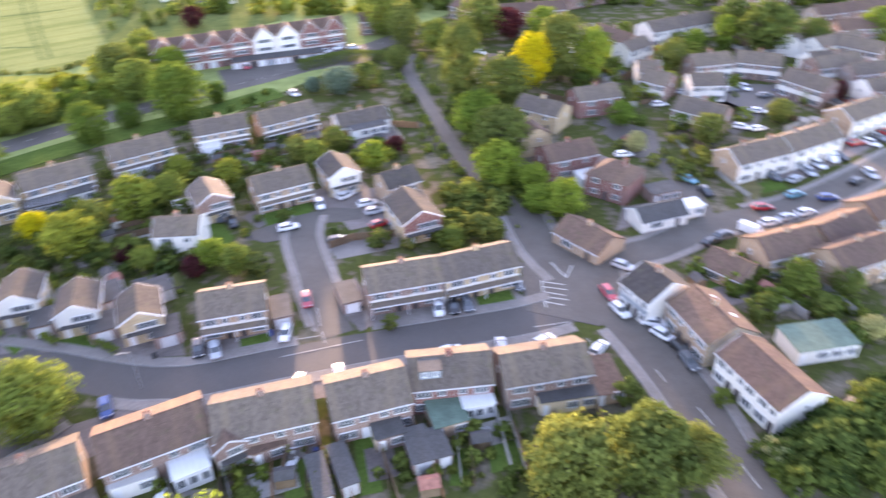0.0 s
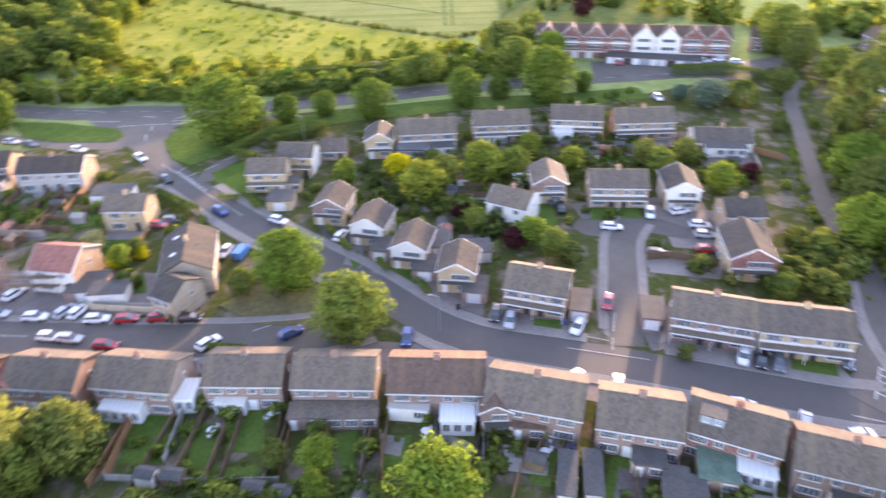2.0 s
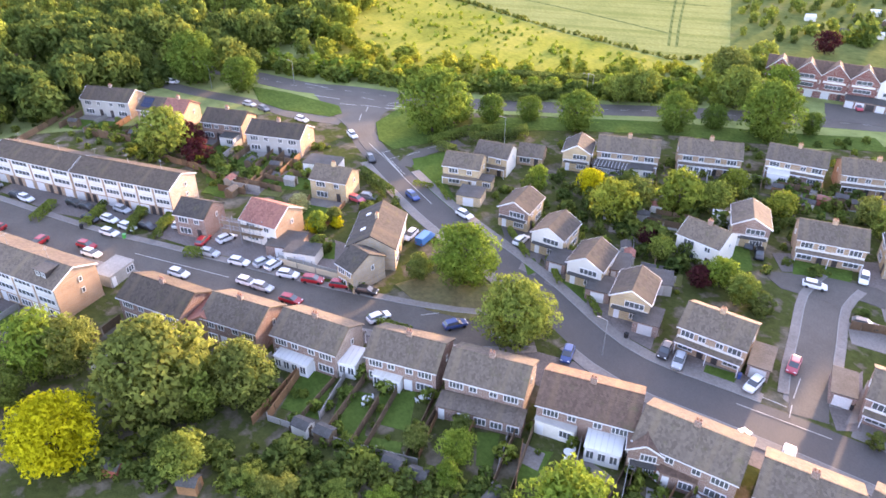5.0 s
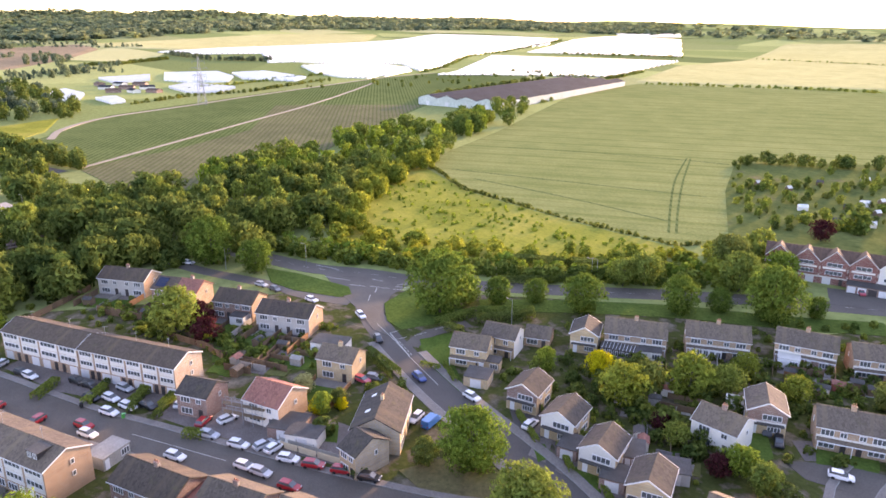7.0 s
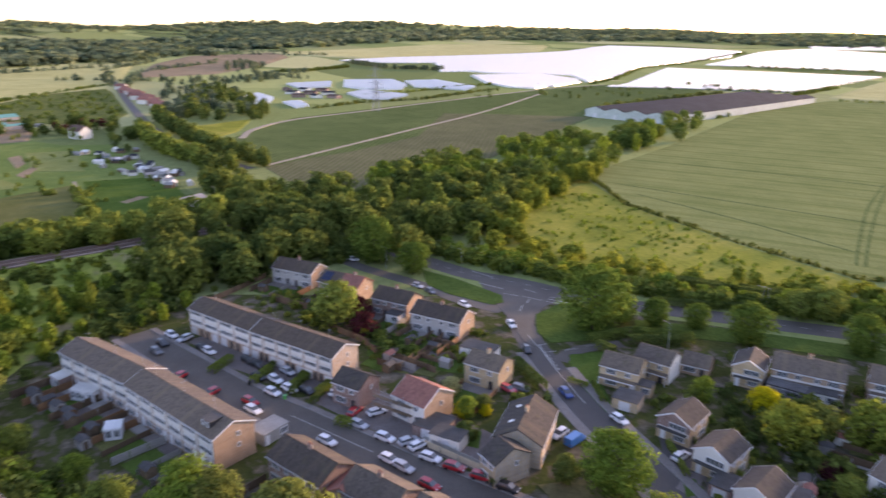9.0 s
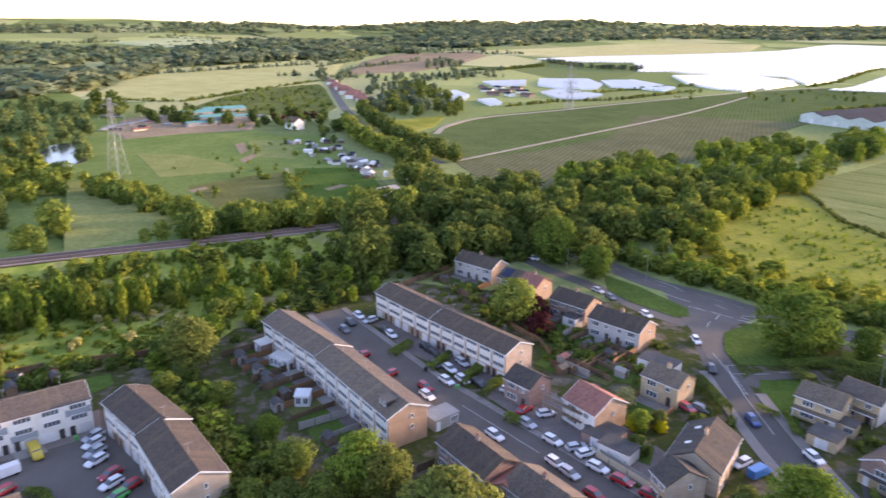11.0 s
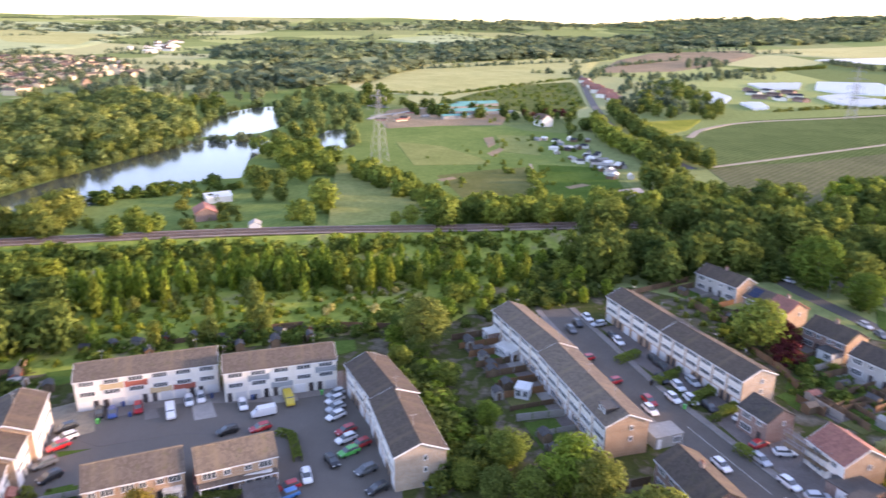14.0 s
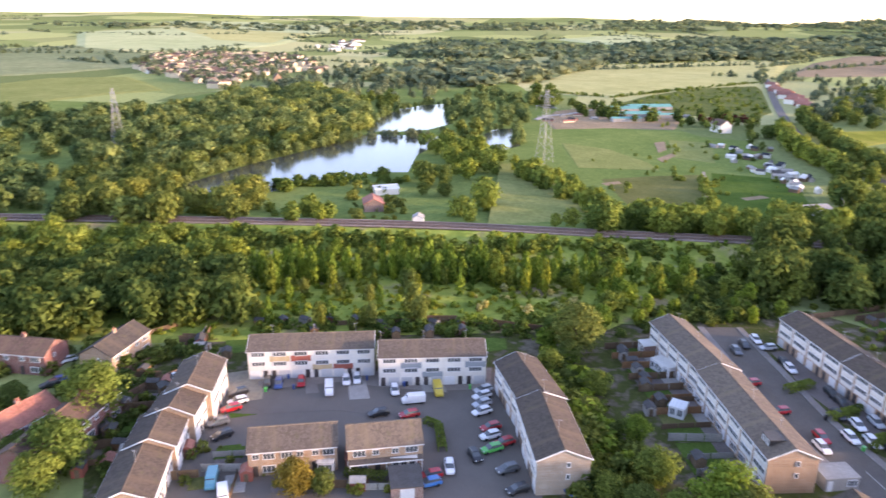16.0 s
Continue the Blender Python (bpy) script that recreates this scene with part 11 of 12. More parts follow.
far_house(-749.7, 80.8, 86, 13.0, 9.0, 'brick_red', 'tile_red', 'red-roofed house on the straight road', 5)
far_house(-455.6, 19.7, 115, 5.3, 2.4, 'render_white', 'concrete', 'shed or caravan in a smallholding yard', 1.9)
far_house(-406.6, 33.7, 89, 4.5, 2.4, 'concrete', 'felt', 'shed or caravan in a smallholding yard', 1.9)
far_house(-424.9, 30.6, 83, 3.6, 2.4, 'wood_fence', 'barn_roof', 'shed or caravan in a smallholding yard', 1.9)
far_house(-495.5, 22.9, 159, 3.6, 2.4, 'render_white', 'sheeting', 'shed or caravan in a smallholding yard', 1.9)
far_house(-396.6, 33.7, 97, 5.0, 2.4, 'concrete', 'concrete', 'shed or caravan in a smallholding yard', 1.9)
far_house(-457.1, 28.3, 175, 3.8, 2.4, 'wood_fence', 'felt', 'shed or caravan in a smallholding yard', 1.9)
far_house(-434.3, 38.1, 71, 3.4, 2.4, 'render_white', 'barn_roof', 'shed or caravan in a smallholding yard', 1.9)
far_house(-383.9, 40.7, 158, 5.3, 2.4, 'concrete', 'sheeting', 'shed or caravan in a smallholding yard', 1.9)
far_house(-488.8, 34.9, 112, 3.2, 2.4, 'wood_fence', 'concrete', 'shed or caravan in a smallholding yard', 1.9)
far_house(-407.2, 26.0, 95, 4.6, 2.4, 'render_white', 'felt', 'shed or caravan in a smallholding yard', 1.9)
far_house(-533.4, 24.8, 90, 3.5, 2.4, 'concrete', 'barn_roof', 'shed or caravan in a smallholding yard', 1.9)
far_house(-386.3, 36.0, 11, 3.2, 2.4, 'wood_fence', 'sheeting', 'shed or caravan in a smallholding yard', 1.9)
far_house(-533.4, 24.8, 20, 4.5, 2.4, 'render_white', 'concrete', 'shed or caravan in a smallholding yard', 1.9)
far_house(-438.8, 32.6, 168, 4.3, 2.4, 'concrete', 'felt', 'shed or caravan in a smallholding yard', 1.9)
far_house(-487.3, 25.5, 58, 4.8, 2.4, 'wood_fence', 'barn_roof', 'shed or caravan in a smallholding yard', 1.9)
far_house(-414.8, 31.2, 33, 3.4, 2.4, 'render_white', 'sheeting', 'shed or caravan in a smallholding yard', 1.9)
far_house(-457.3, 26.0, 146, 5.0, 2.4, 'concrete', 'concrete', 'shed or caravan in a smallholding yard', 1.9)
far_house(-402.5, 34.6, 90, 5.2, 2.4, 'wood_fence', 'felt', 'shed or caravan in a smallholding yard', 1.9)
far_house(-462.9, 31.4, 61, 4.7, 2.4, 'render_white', 'barn_roof', 'shed or caravan in a smallholding yard', 1.9)
far_house(-414.7, 33.0, 87, 2.8, 2.4, 'concrete', 'sheeting', 'shed or caravan in a smallholding yard', 1.9)
far_house(-365.9, 39.3, 64, 4.4, 2.4, 'wood_fence', 'concrete', 'shed or caravan in a smallholding yard', 1.9)
far_house(-387.8, 40.9, 15, 5.3, 2.4, 'render_white', 'felt', 'shed or caravan in a smallholding yard', 1.9)
VILLAGE = [(-905.8, -881.6), (-1156.6, -1070.6), (-1278.8, -1089.5), (-1320.8, -845.1), (-1094.0, -633.2), (-960.5, -576.1), (-944.0, -646.2), (-762.1, -573.8), (-701.2, -560.9), (-819.1, -752.1)]
_r = random.Random(12)
for _q in spots(VILLAGE, 110, 21):
    far_house(_q[0], _q[1], _r.uniform(0, 180), _r.uniform(10, 20), _r.uniform(8, 11), _r.choice(('render_white', 'render_cream', 'brick_yellow', 'render_cream')), _r.choice(('tile_brown', 'tile_tan', 'tile_brown', 'tile_grey')))
rooftops(VILLAGE, 240, 31)
VILLAGE_TOP = [(-1709.9, -1021.9), (-2026.9, -1128.8), (-2124.2, -1099.7), (-1939.8, -986.0), (-1474.2, -822.2)]
for _q in spots(VILLAGE_TOP, 22, 22):
    far_house(_q[0], _q[1], _r.uniform(0, 180), _r.uniform(14, 28), _r.uniform(9, 14), 'render_white', _r.choice(('tile_brown', 'sheeting')))
far_house(-773.2, -520.4, 40, 16.0, 9.0, 'brick_tan', 'tile_brown', 'old stone church among trees', 10)
thicket('wood', spots(VILLAGE, 260, 23), 6, 11, 50, 'leaf_far_haze', 'trees among the village houses')
pylon(-396.0, -89.4, 40.9, 60)
pylon(-338.9, -348.3, 36.9, 60)
pylon(-669.3, 276.1, 27.8, 60)
pylon(-653.0, 268.4, 44.9, 60)
lamp_post(-191.5, 108.3, 200)
lamp_post(-122.9, 167.8, 200)
lamp_post(-115.5, 124.8, 200)
lamp_post(-121.6, 168.7, 200)
lamp_post(-204.4, 86.7, 200)
lamp_post(-47.1, 76.7, 200)
lamp_post(-323.6, 53.7, 200)

# ---- garages, extensions, sheds, fences ----
lean(-28.9, 92.9, 17.9, 3.3, 6.0, 2.5, name='garage', door=1, wall='brick_brown', label='flat-roofed garage with white door')
lean(-17.9, 96.5, 21.2, 3.3, 6.0, 2.5, name='garage', door=1, wall='brick_brown', label='flat-roofed garage with white door')
lean(-68.5, 91.3, 20.4, 3.7, 5.0, 2.5, name='garage', door=1, wall='brick_brown', label='flat-roofed garage with white door')
lean(-57.8, 89.8, 24.8, 4.3, 5.0, 2.5, name='garage', door=1, wall='brick_brown', label='flat-roofed garage with white door')
lean(-46.7, 88.4, 22.3, 4.2, 5.0, 2.5, name='garage', door=1, wall='brick_brown', label='flat-roofed garage with white door')
lean(-42.2, 60.6, 23.3, 5.6, 7.0, 2.7, wall='render_white', roof='render_grey', label='grey flat-roofed rear extension round a small yard')
lean(-34.7, 60.7, 28.2, 4.7, 5.0, 2.9, wall='upvc', roof='sheeting', glass=True, label='white conservatory behind a brown-roofed house', name='conservatory')
lean(-25.2, 63.8, 23.7, 4.5, 3.0, 2.6, wall='brick_brown', roof='tile_brown', label='brick rear extension with pitched tile roof')
lean(-9.2, 66.1, 19.7, 4.1, 4.0, 2.6, label='flat-roofed rear extension with patio doors')
lean(-1.1, 68.5, 17.7, 4.9, 5.0, 2.6, wall='brick_tan', roof='felt_green', label='rear extension with green felt roof')
lean(3.1, 71.1, 12.8, 4.5, 4.0, 2.8, wall='upvc', roof='sheeting', glass=True, label='white glazed conservatory behind a house', name='conservatory')
lean(15.8, 72.2, 9.7, 8.3, 4.0, 2.7, wall='render_cream', roof='felt', label='long black-roofed rear extension with rooflights')
lean(-17.4, 58.3, 20.0, 2.3, 7.0, 2.3, label='narrow grey-roofed garage in a back garden', door=1, name='garage')
lean(-14.6, 60.0, 23.2, 2.3, 7.0, 2.3, label='narrow grey-roofed garage in a back garden', door=1, name='garage')
lean(-4.9, 63.0, 16.7, 3.1, 6.0, 2.3, label='grey-roofed garage in a back garden', door=1, name='garage')
lean(-2.1, 63.3, 18.4, 1.9, 5.0, 2.3, label='small garage beside a back garden', door=1, name='garage')
lean(56.2, 82.4, 9.7, 10.0, 6.0, 2.8, wall='render_white', roof='felt_green', label='white outbuilding with green-grey flat roof')
lean(-77.2, 38.5, 24.4, 6.0, 3.0, 2.6, wall='upvc', roof='sheeting', glass=True, label='white glazed conservatory behind a house', name='conservatory')
lean(-70.9, 44.7, 30.3, 2.8, 4.0, 3, wall='upvc', roof='sheeting', glass=True, label='white conservatory between two houses', name='conservatory')
lean(-50.0, 52.2, 29.9, 12.5, 3.0, 2.5, wall='brick_brown', roof='tile_grey', label='long lean-to along the backs of two houses')
lean(-25.9, 63.8, 17.2, 4.4, 3.0, 2.6, wall='brick_red', roof='tile_brown', label='small brick extension behind a house')
lean(-108.1, 55.6, 34.2, 6.4, 6.0, 2.4, name='garage', door=1, wall='brick_brown', label='flat-roofed double garage by the street')
lean(-133.5, 81.0, 32.6, 8.5, 5.0, 2.6, wall='render_white', label='white flat-roofed extension behind a house')
lean(-120.8, 26.4, 116.6, 6.0, 4.0, 2.6, wall='concrete', roof='concrete', label='pale flat-roofed garage block beside the gable')
lean(-134.2, -0.2, 78.3, 3.0, 3.0, 2.6, wall='upvc', roof='sheeting', glass=True, label='white conservatory behind the townhouses', name='conservatory')
lean(-152.7, -4.3, 47.2, 5.6, 3.0, 2.6, wall='upvc', roof='glasshouse', glass=True, label='glazed lean-to behind the townhouses', name='conservatory')
lean(-97.5, -48.6, 115.8, 12.9, 4.0, 2.6, wall='brick_red', roof='tile_red', label='pink-tiled extension of a low terrace')
lean(-92.5, -41.8, 119.5, 5.3, 6.0, 2.4, label='grey flat-roofed garage in a yard', door=1, name='garage')
lean(-34.8, 61.0, 28, 5.0, 2.4, 2.7, wall='brick_brown', roof='felt', label='dark flat-roofed extension behind a conservatory')
lean(-9.4, 66.5, 17, 4.2, 4.2, 2.6, wall='render_cream', roof='felt', label='dark flat-roofed kitchen extension')
lean(21.7, 75.0, 12, 4.6, 7.0, 3.0, wall='brick_tan', roof='tile_brown', label='brown-tiled side extension of the end house', fall=0.9)
lean(-64.6, 47.3, 26, 4.4, 3.2, 2.5, wall='upvc', roof='glasshouse', glass=True, label='glazed garden room behind a house', name='conservatory')
garage_block(-54.9, 225.4, 17.0, 11)
shed(-65.0, 32.0, 20, wall='render_white')
shed(-61.8, 33.6, 20)
shed(-51.3, 37.3, 20, wall='concrete')
shed(-47.6, 38.5, 25)
shed(-38.6, 43.4, 100, wall='render_white')
shed(-75.3, 9.6, 30, wall='cladding_red')
shed(-66.2, 15.8, 40, wall='wood_orange')
shed(-22.0, 59.0, 10)
shed(-3.4, 57.3, 10, roof='tile_red')
shed(3.4, 64.5, 10)
shed(-124.9, -110.9, 30, wall='cladding_red')
shed(-122.2, -101.1, 30)
shed(-141.0, -88.6, 30, wall='wood_orange')
shed(-147.8, -71.9, 30)
shed(-155.0, -53.8, 30)
shed(-150.7, -61.2, 30)
shed(-142.9, -7.5, 20)
shed(-132.9, -5.6, 20, wall='concrete')
shed(-75.2, -96.2, 30, wall='cladding_red')
shed(-126.1, -111.9, 30)
shed(-147.1, -68.8, 30)
shed(-151.8, -61.5, 30)
shed(55.6, 69.2, 40, roof='felt')
shed(-156.5, -14.0, 20, wall='concrete')
shed(-108.2, -112.7, 20, wall='wood_orange')
shed(-103.2, -102.7, 55, wall='shed_wall')
shed(-95.7, -106.5, 90, wall='concrete')
shed(-92.5, -95.9, 35, wall='cladding_red')
shed(-108.0, -102.4, 70, wall='shed_wall')
shed(-83.7, -95.1, 105, wall='wood_orange')
shed(-87.1, -102.1, 50, wall='shed_wall')
shed(-123.1, -108.3, 85, wall='concrete')
shed(-118.9, -123.9, 30, wall='cladding_red')
shed(-106.4, -119.6, 65, wall='shed_wall')
shed(-140.3, -104.4, 100, wall='wood_orange')
shed(-143.1, -99.0, 45, wall='shed_wall')
shed(-145.5, -94.0, 80, wall='concrete')
shed(-148.2, -88.3, 25, wall='cladding_red')
shed(-150.7, -81.6, 60, wall='shed_wall')
shed(-150.8, -74.6, 95, wall='wood_orange')
shed(-153.4, -68.7, 40, wall='shed_wall')
shed(-156.3, -62.1, 75, wall='concrete')
shed(-158.9, -55.3, 20, wall='cladding_red')
fence([(-70.1, 29.4), (-75.1, 37.7)], material='wood_orange', label='orange timber garden fence')
fence([(-65.3, 34.9), (-71.2, 44.5)], material='concrete', label='pale concrete-panel garden wall', h=1.4)
fence([(-58.1, 35.3), (-62.4, 43.4)])
fence([(-70.1, 29.3), (-64.5, 32.1), (-58.2, 35.2), (-49.8, 40.3)], material='concrete', label='low garden boundary of concrete panels', h=1.2)
fence([(-51.7, 41.0), (-55.5, 49.0)])
fence([(-37.9, 46.5), (-42.6, 53.0)], material='wood_orange')
fence([(-40.2, 44.6), (-45.4, 53.3)], material='concrete', h=1.0)
fence([(-22.5, 57.8), (-22.7, 64.1)])
fence([(-18.9, 56.9), (-20.1, 65.0)])
fence([(-13.5, 58.5), (-15.3, 68.3)])
fence([(-8.5, 57.4), (-10.5, 67.2)])
fence([(2.3, 58.0), (1.9, 66.0)])
fence([(9.4, 59.3), (7.9, 67.5)])
fence([(-28.3, 57.4), (-31.6, 64.7)])
fence([(-23.5, 113.6), (-19.3, 116.4), (-11.0, 117.5)])
fence([(-37.2, 159.7), (-15.4, 171.3), (-7.9, 169.8)], material='wood_orange', label='long orange-brown timber fence')
fence([(-105.8, 52.2), (-90.3, 59.2)], material='concrete', label='long low pale garden wall along the street', h=1.3)
fence([(-142.9, -92.1), (-149.1, -81.7)])
fence([(-147.6, -80.2), (-137.2, -74.3)])
fence([(-150.5, -74.8), (-152.3, -71.0)])
fence([(-155.9, -72.6), (-162.0, -57.8), (-150.6, -53.9)])
fence([(-159.6, -52.4), (-164.2, -35.4), (-156.4, -33.7)])
fence([(-190.5, 46.1), (-180.5, 52.5)])
fence([(-177.0, 57.0), (-196.1, 75.0)])
fence([(-164.2, 57.5), (-144.6, 58.7)])
fence([(-192.7, 22.3), (-212.5, 48.7)])
fence([(-150.7, 64.7), (-156.6, 75.9)])
fence([(-138.8, 66.8), (-146.6, 77.9)])
fence([(-165.6, 53.5), (-150.8, 59.1)])
fence([(-149.1, 58.1), (-129.7, 67.1)])
fence([(-194.8, 45.4), (-180.5, 52.6)])
fence([(-114.5, -131.0), (-121.8, -127.0), (-135.9, -121.1)])
fence([(-103.2, -117.0), (-117.9, -114.0)])
fence([(-91.8, -108.3), (-104.9, -107.2), (-114.0, -103.6)])
fence([(-81.6, -93.4), (-103.2, -97.6)])
lean(-92.2, -56.9, 109.8, 2.7, 3.0, 2.4, wall='upvc', roof='glasshouse', glass=True, label='white glazed lean-to behind the low terrace', name='conservatory')
lean(-98.3, -44.7, 114.2, 4.4, 3.0, 2.7, wall='upvc', roof='sheeting', glass=True, label='white conservatory behind the low terrace', name='conservatory')
hedge([(-112.7, -46.7), (-111.9, -43.4), (-104.7, -39.8)], h=1.2, w=1.5, leaf='leaf_green', label='curved green hedge beside the courtyard road')
hedge([(-91.7, -53.2), (-93.4, -45.7)], h=1.3, w=1.6, leaf='leaf_olive', label='clipped olive green garden hedge')
fence([(-118.8, -16.9), (-113.2, -13.3)], material='wood_orange', label='orange timber garden fence')
fence([(-121.1, -15.0), (-117.4, -12.3)], material='wood_orange', label='orange timber garden fence')
fence([(-163.1, -48.1), (-164.0, -36.6)], material='wood_orange', label='orange timber garden fence')
fence([(-147.4, -84.8), (-152.4, -75.4)], material='wood_orange', label='orange timber garden fence')
fence([(-153.9, -72.1), (-161.0, -54.5)], label='weathered brown timber garden fence')

def clutter(poly, n, seed, yaw):
    """Sheds, fences, slabs and small lawns of crowded back gardens."""
    g = random.Random(seed)
    for k, (px, py) in enumerate(spots(poly, n, seed)):
        a = yaw + g.choice((0, 90)) + g.uniform(-6, 6)
        c, d = math.cos(radians(a)), math.sin(radians(a))
        u, v = g.uniform(1.6, 3.2), g.uniform(1.2, 2.6)
        q = [(px + c * i * u - d * j * v, py + d * i * u + c * j * v) for i, j in ((-1, -1), (1, -1), (1, 1), (-1, 1))]
        kind = k % 5
        if kind == 0:
            shed(px, py, a, wall=g.choice(("shed_wall", "concrete", "wood_fence", "render_white", "cladding_red")), roof=g.choice(("felt", "felt", "tile_red", "concrete")))
        elif kind in (1, 3):
            fence([(px - c * 3.6, py - d * 3.6), (px + c * 3.6, py + d * 3.6)], g.choice((1.3, 1.6, 1.8)), g.choice(("wood_fence", "wood_fence", "concrete")), posts=False)
        elif kind == 2:
            sheet("garden_lawn", q, g.choice(("lawn", "lawn_dry")), 0.11 + 0.004 * k, "small back-garden lawn", category="lawn")
        else:
            sheet("patio", q, g.choice(("paving", "concrete", "drive")), 0.11 + 0.004 * k, "slabbed corner of a back garden", category="paving")


# ---- garden growth ----
thicket('bushes', spots([(-76.9, 33.7), (-73.3, 44.9), (-19.4, 67.2), (-17.4, 63.7), (-59.8, 22.9)], 50, 216), 0.8, 2.2, 160, 'leaf_green', 'low garden shrubs behind the terrace', kind='shrub', category='bushes')
thicket('bushes', spots([(-30.6, 60.7), (-20.6, 64.8), (7.5, 67.6), (15.8, 70.2), (11.0, 57.0), (-29.3, 56.9)], 40, 217), 0.8, 2.2, 160, 'leaf_dark', 'low garden shrubs behind the terrace', kind='shrub', category='bushes')
thicket('bushes', spots([(-21.9, 113.9), (-10.9, 115.5), (9.1, 115.6), (13.5, 135.3), (-0.7, 138.0), (-4.2, 113.9)], 60, 218), 1.2, 3.2, 180, 'leaf_olive', 'overgrown garden shrubs behind the terrace', kind='shrub', category='bushes')
thicket('bushes', spots([(-21.9, 113.9), (-10.9, 115.5), (9.1, 115.6), (13.5, 135.3), (-0.7, 138.0), (-4.2, 113.9)], 40, 219), 1.2, 3.2, 180, 'leaf_dark', 'dark garden shrubs behind the terrace', kind='shrub', category='bushes')
thicket('bushes', spots([(-91.1, 119.1), (-69.8, 139.5), (-58.4, 140.3), (-50.4, 108.9), (-74.2, 111.6), (-87.5, 111.8)], 24, 220), 2.0, 4.5, 260, 'leaf_dark', 'dark overgrown garden bushes', kind='shrub', category='bushes')
thicket('bushes', spots([(-63.7, 153.3), (-33.7, 164.6), (-4.9, 165.9), (-4.8, 153.9), (-20.7, 148.6), (-32.0, 152.7), (-49.5, 145.8)], 50, 221), 1, 2.6, 160, 'leaf_green', 'garden shrubs of the back row', kind='shrub', category='bushes')
thicket('bushes', spots([(1.0, 190.0), (8.0, 186.0), (20.0, 129.0), (17.5, 125.5), (8.5, 147.0)], 22, 222), 1.5, 4, 260, 'leaf_green', 'leafy trees along the lane', kind='shrub', category='bushes')
thicket('bushes', spots([(42.7, 105.7), (54.8, 104.5), (69.2, 90.6), (66.0, 80.4), (56.9, 91.8), (47.3, 97.1)], 60, 223), 1, 3, 180, 'leaf_green', 'back-garden shrubs past the junction', kind='shrub', category='bushes')
thicket('bushes', spots([(39.3, 62.7), (45.8, 65.6), (64.5, 76.4), (54.1, 56.2), (41.6, 56.3)], 90, 224), 1.5, 3.8, 240, 'leaf_dark', 'dense dark hedges and shrubs by the road', kind='shrub', category='bushes')
thicket('bushes', spots([(32.1, 249.9), (164.6, 267.4), (118.8, 180.4), (57.5, 162.1), (42.2, 156.4), (34.1, 195.0)], 110, 225), 1.5, 4.5, 160, 'leaf_green', 'garden greenery of the far estate', kind='shrub', category='bushes')
thicket('bushes', spots([(40.4, 161.0), (64.4, 161.6), (65.8, 134.8), (60.7, 130.6), (42.6, 145.9)], 30, 226), 1, 3, 160, 'leaf_olive', 'scrubby bank above the close', kind='shrub', category='bushes')
thicket('bushes', spots([(-134.9, 290.2), (-34.1, 292.0), (53.0, 323.7), (189.1, 318.0), (166.9, 275.4), (46.9, 282.1), (-37.4, 279.5)], 170, 227), 4, 9, 120, 'leaf_green', 'trees beyond the red terrace', kind='shrub', category='bushes')
thicket('bushes', spots([(-158.4, -34.1), (-147.9, -25.0), (-134.9, -17.0), (-117.7, -8.5), (-104.0, -1.4), (-99.0, -14.1), (-116.1, -21.3)], 80, 228), 1.5, 4.5, 260, 'leaf_dark', 'undergrowth between the terraces', kind='shrub', category='bushes')
thicket('bushes', spots([(-158.4, -34.1), (-147.9, -25.0), (-134.9, -17.0), (-117.7, -8.5), (-104.0, -1.4), (-99.0, -14.1), (-116.1, -21.3)], 36, 229), 1.5, 5, 260, 'leaf_bright', 'sunlit undergrowth between the terraces', kind='shrub', category='bushes')
thicket('bushes', spots([(-104.2, -156.5), (-123.5, -128.2), (-121.6, -97.8), (-114.7, -111.6), (-100.0, -109.1), (-85.4, -113.5), (-72.4, -115.1)], 60, 230), 1.2, 3.4, 200, 'leaf_dark', 'garden shrubs beside the stepped terrace', kind='shrub', category='bushes')
thicket('bushes', spots([(-205.2, 44.9), (-138.3, 80.5), (-124.0, 77.0), (-141.8, 60.0), (-189.9, 39.7)], 70, 231), 0.8, 2.2, 160, 'leaf_green', 'garden shrubs behind the semis', kind='shrub', category='bushes')
thicket('bushes', spots([(-120, 84), (-109, 83.5), (-100, 80), (-94, 76), (-103.7, 67.9)], 22, 232), 0.8, 2, 160, 'leaf_dark', 'garden shrubs by the street', kind='shrub', category='bushes')
thicket('bushes', spots([(-88.0, 2.6), (-66.6, 27.2), (-48.3, 38.9), (-34.9, 46.3), (-82.0, 0.8)], 150, 233), 1.2, 3, 240, 'leaf_dark', 'dark undergrowth below the gardens', kind='shrub', category='bushes')
thicket('bushes', spots([(-88.7, 110.9), (-77.3, 116.7), (-62.6, 116.2), (-50.4, 115.5), (-45.5, 104.5), (-61.1, 105.6), (-80.7, 107.0)], 50, 234), 1, 2.8, 180, 'leaf_dark', 'shrubs between two rows of houses', kind='shrub', category='bushes')
thicket('bushes', spots([(-113.3, 121.3), (-109.5, 130.0), (-51.5, 199.5), (-45.9, 182.3), (-69.1, 153.1), (-101.6, 121.0)], 60, 235), 0.7, 1.9, 150, 'leaf_green', 'hedges and shrubs of the back gardens', kind='shrub', category='bushes')
thicket('bushes', spots([(-97.6, 116.5), (-86.5, 132.2), (-68.2, 151.4), (-41.6, 169.0), (-37.3, 155.6), (-67.1, 134.1), (-88.4, 113.7)], 70, 236), 0.8, 2.4, 160, 'leaf_olive', 'mixed shrubs between two rows of houses', kind='shrub', category='bushes')
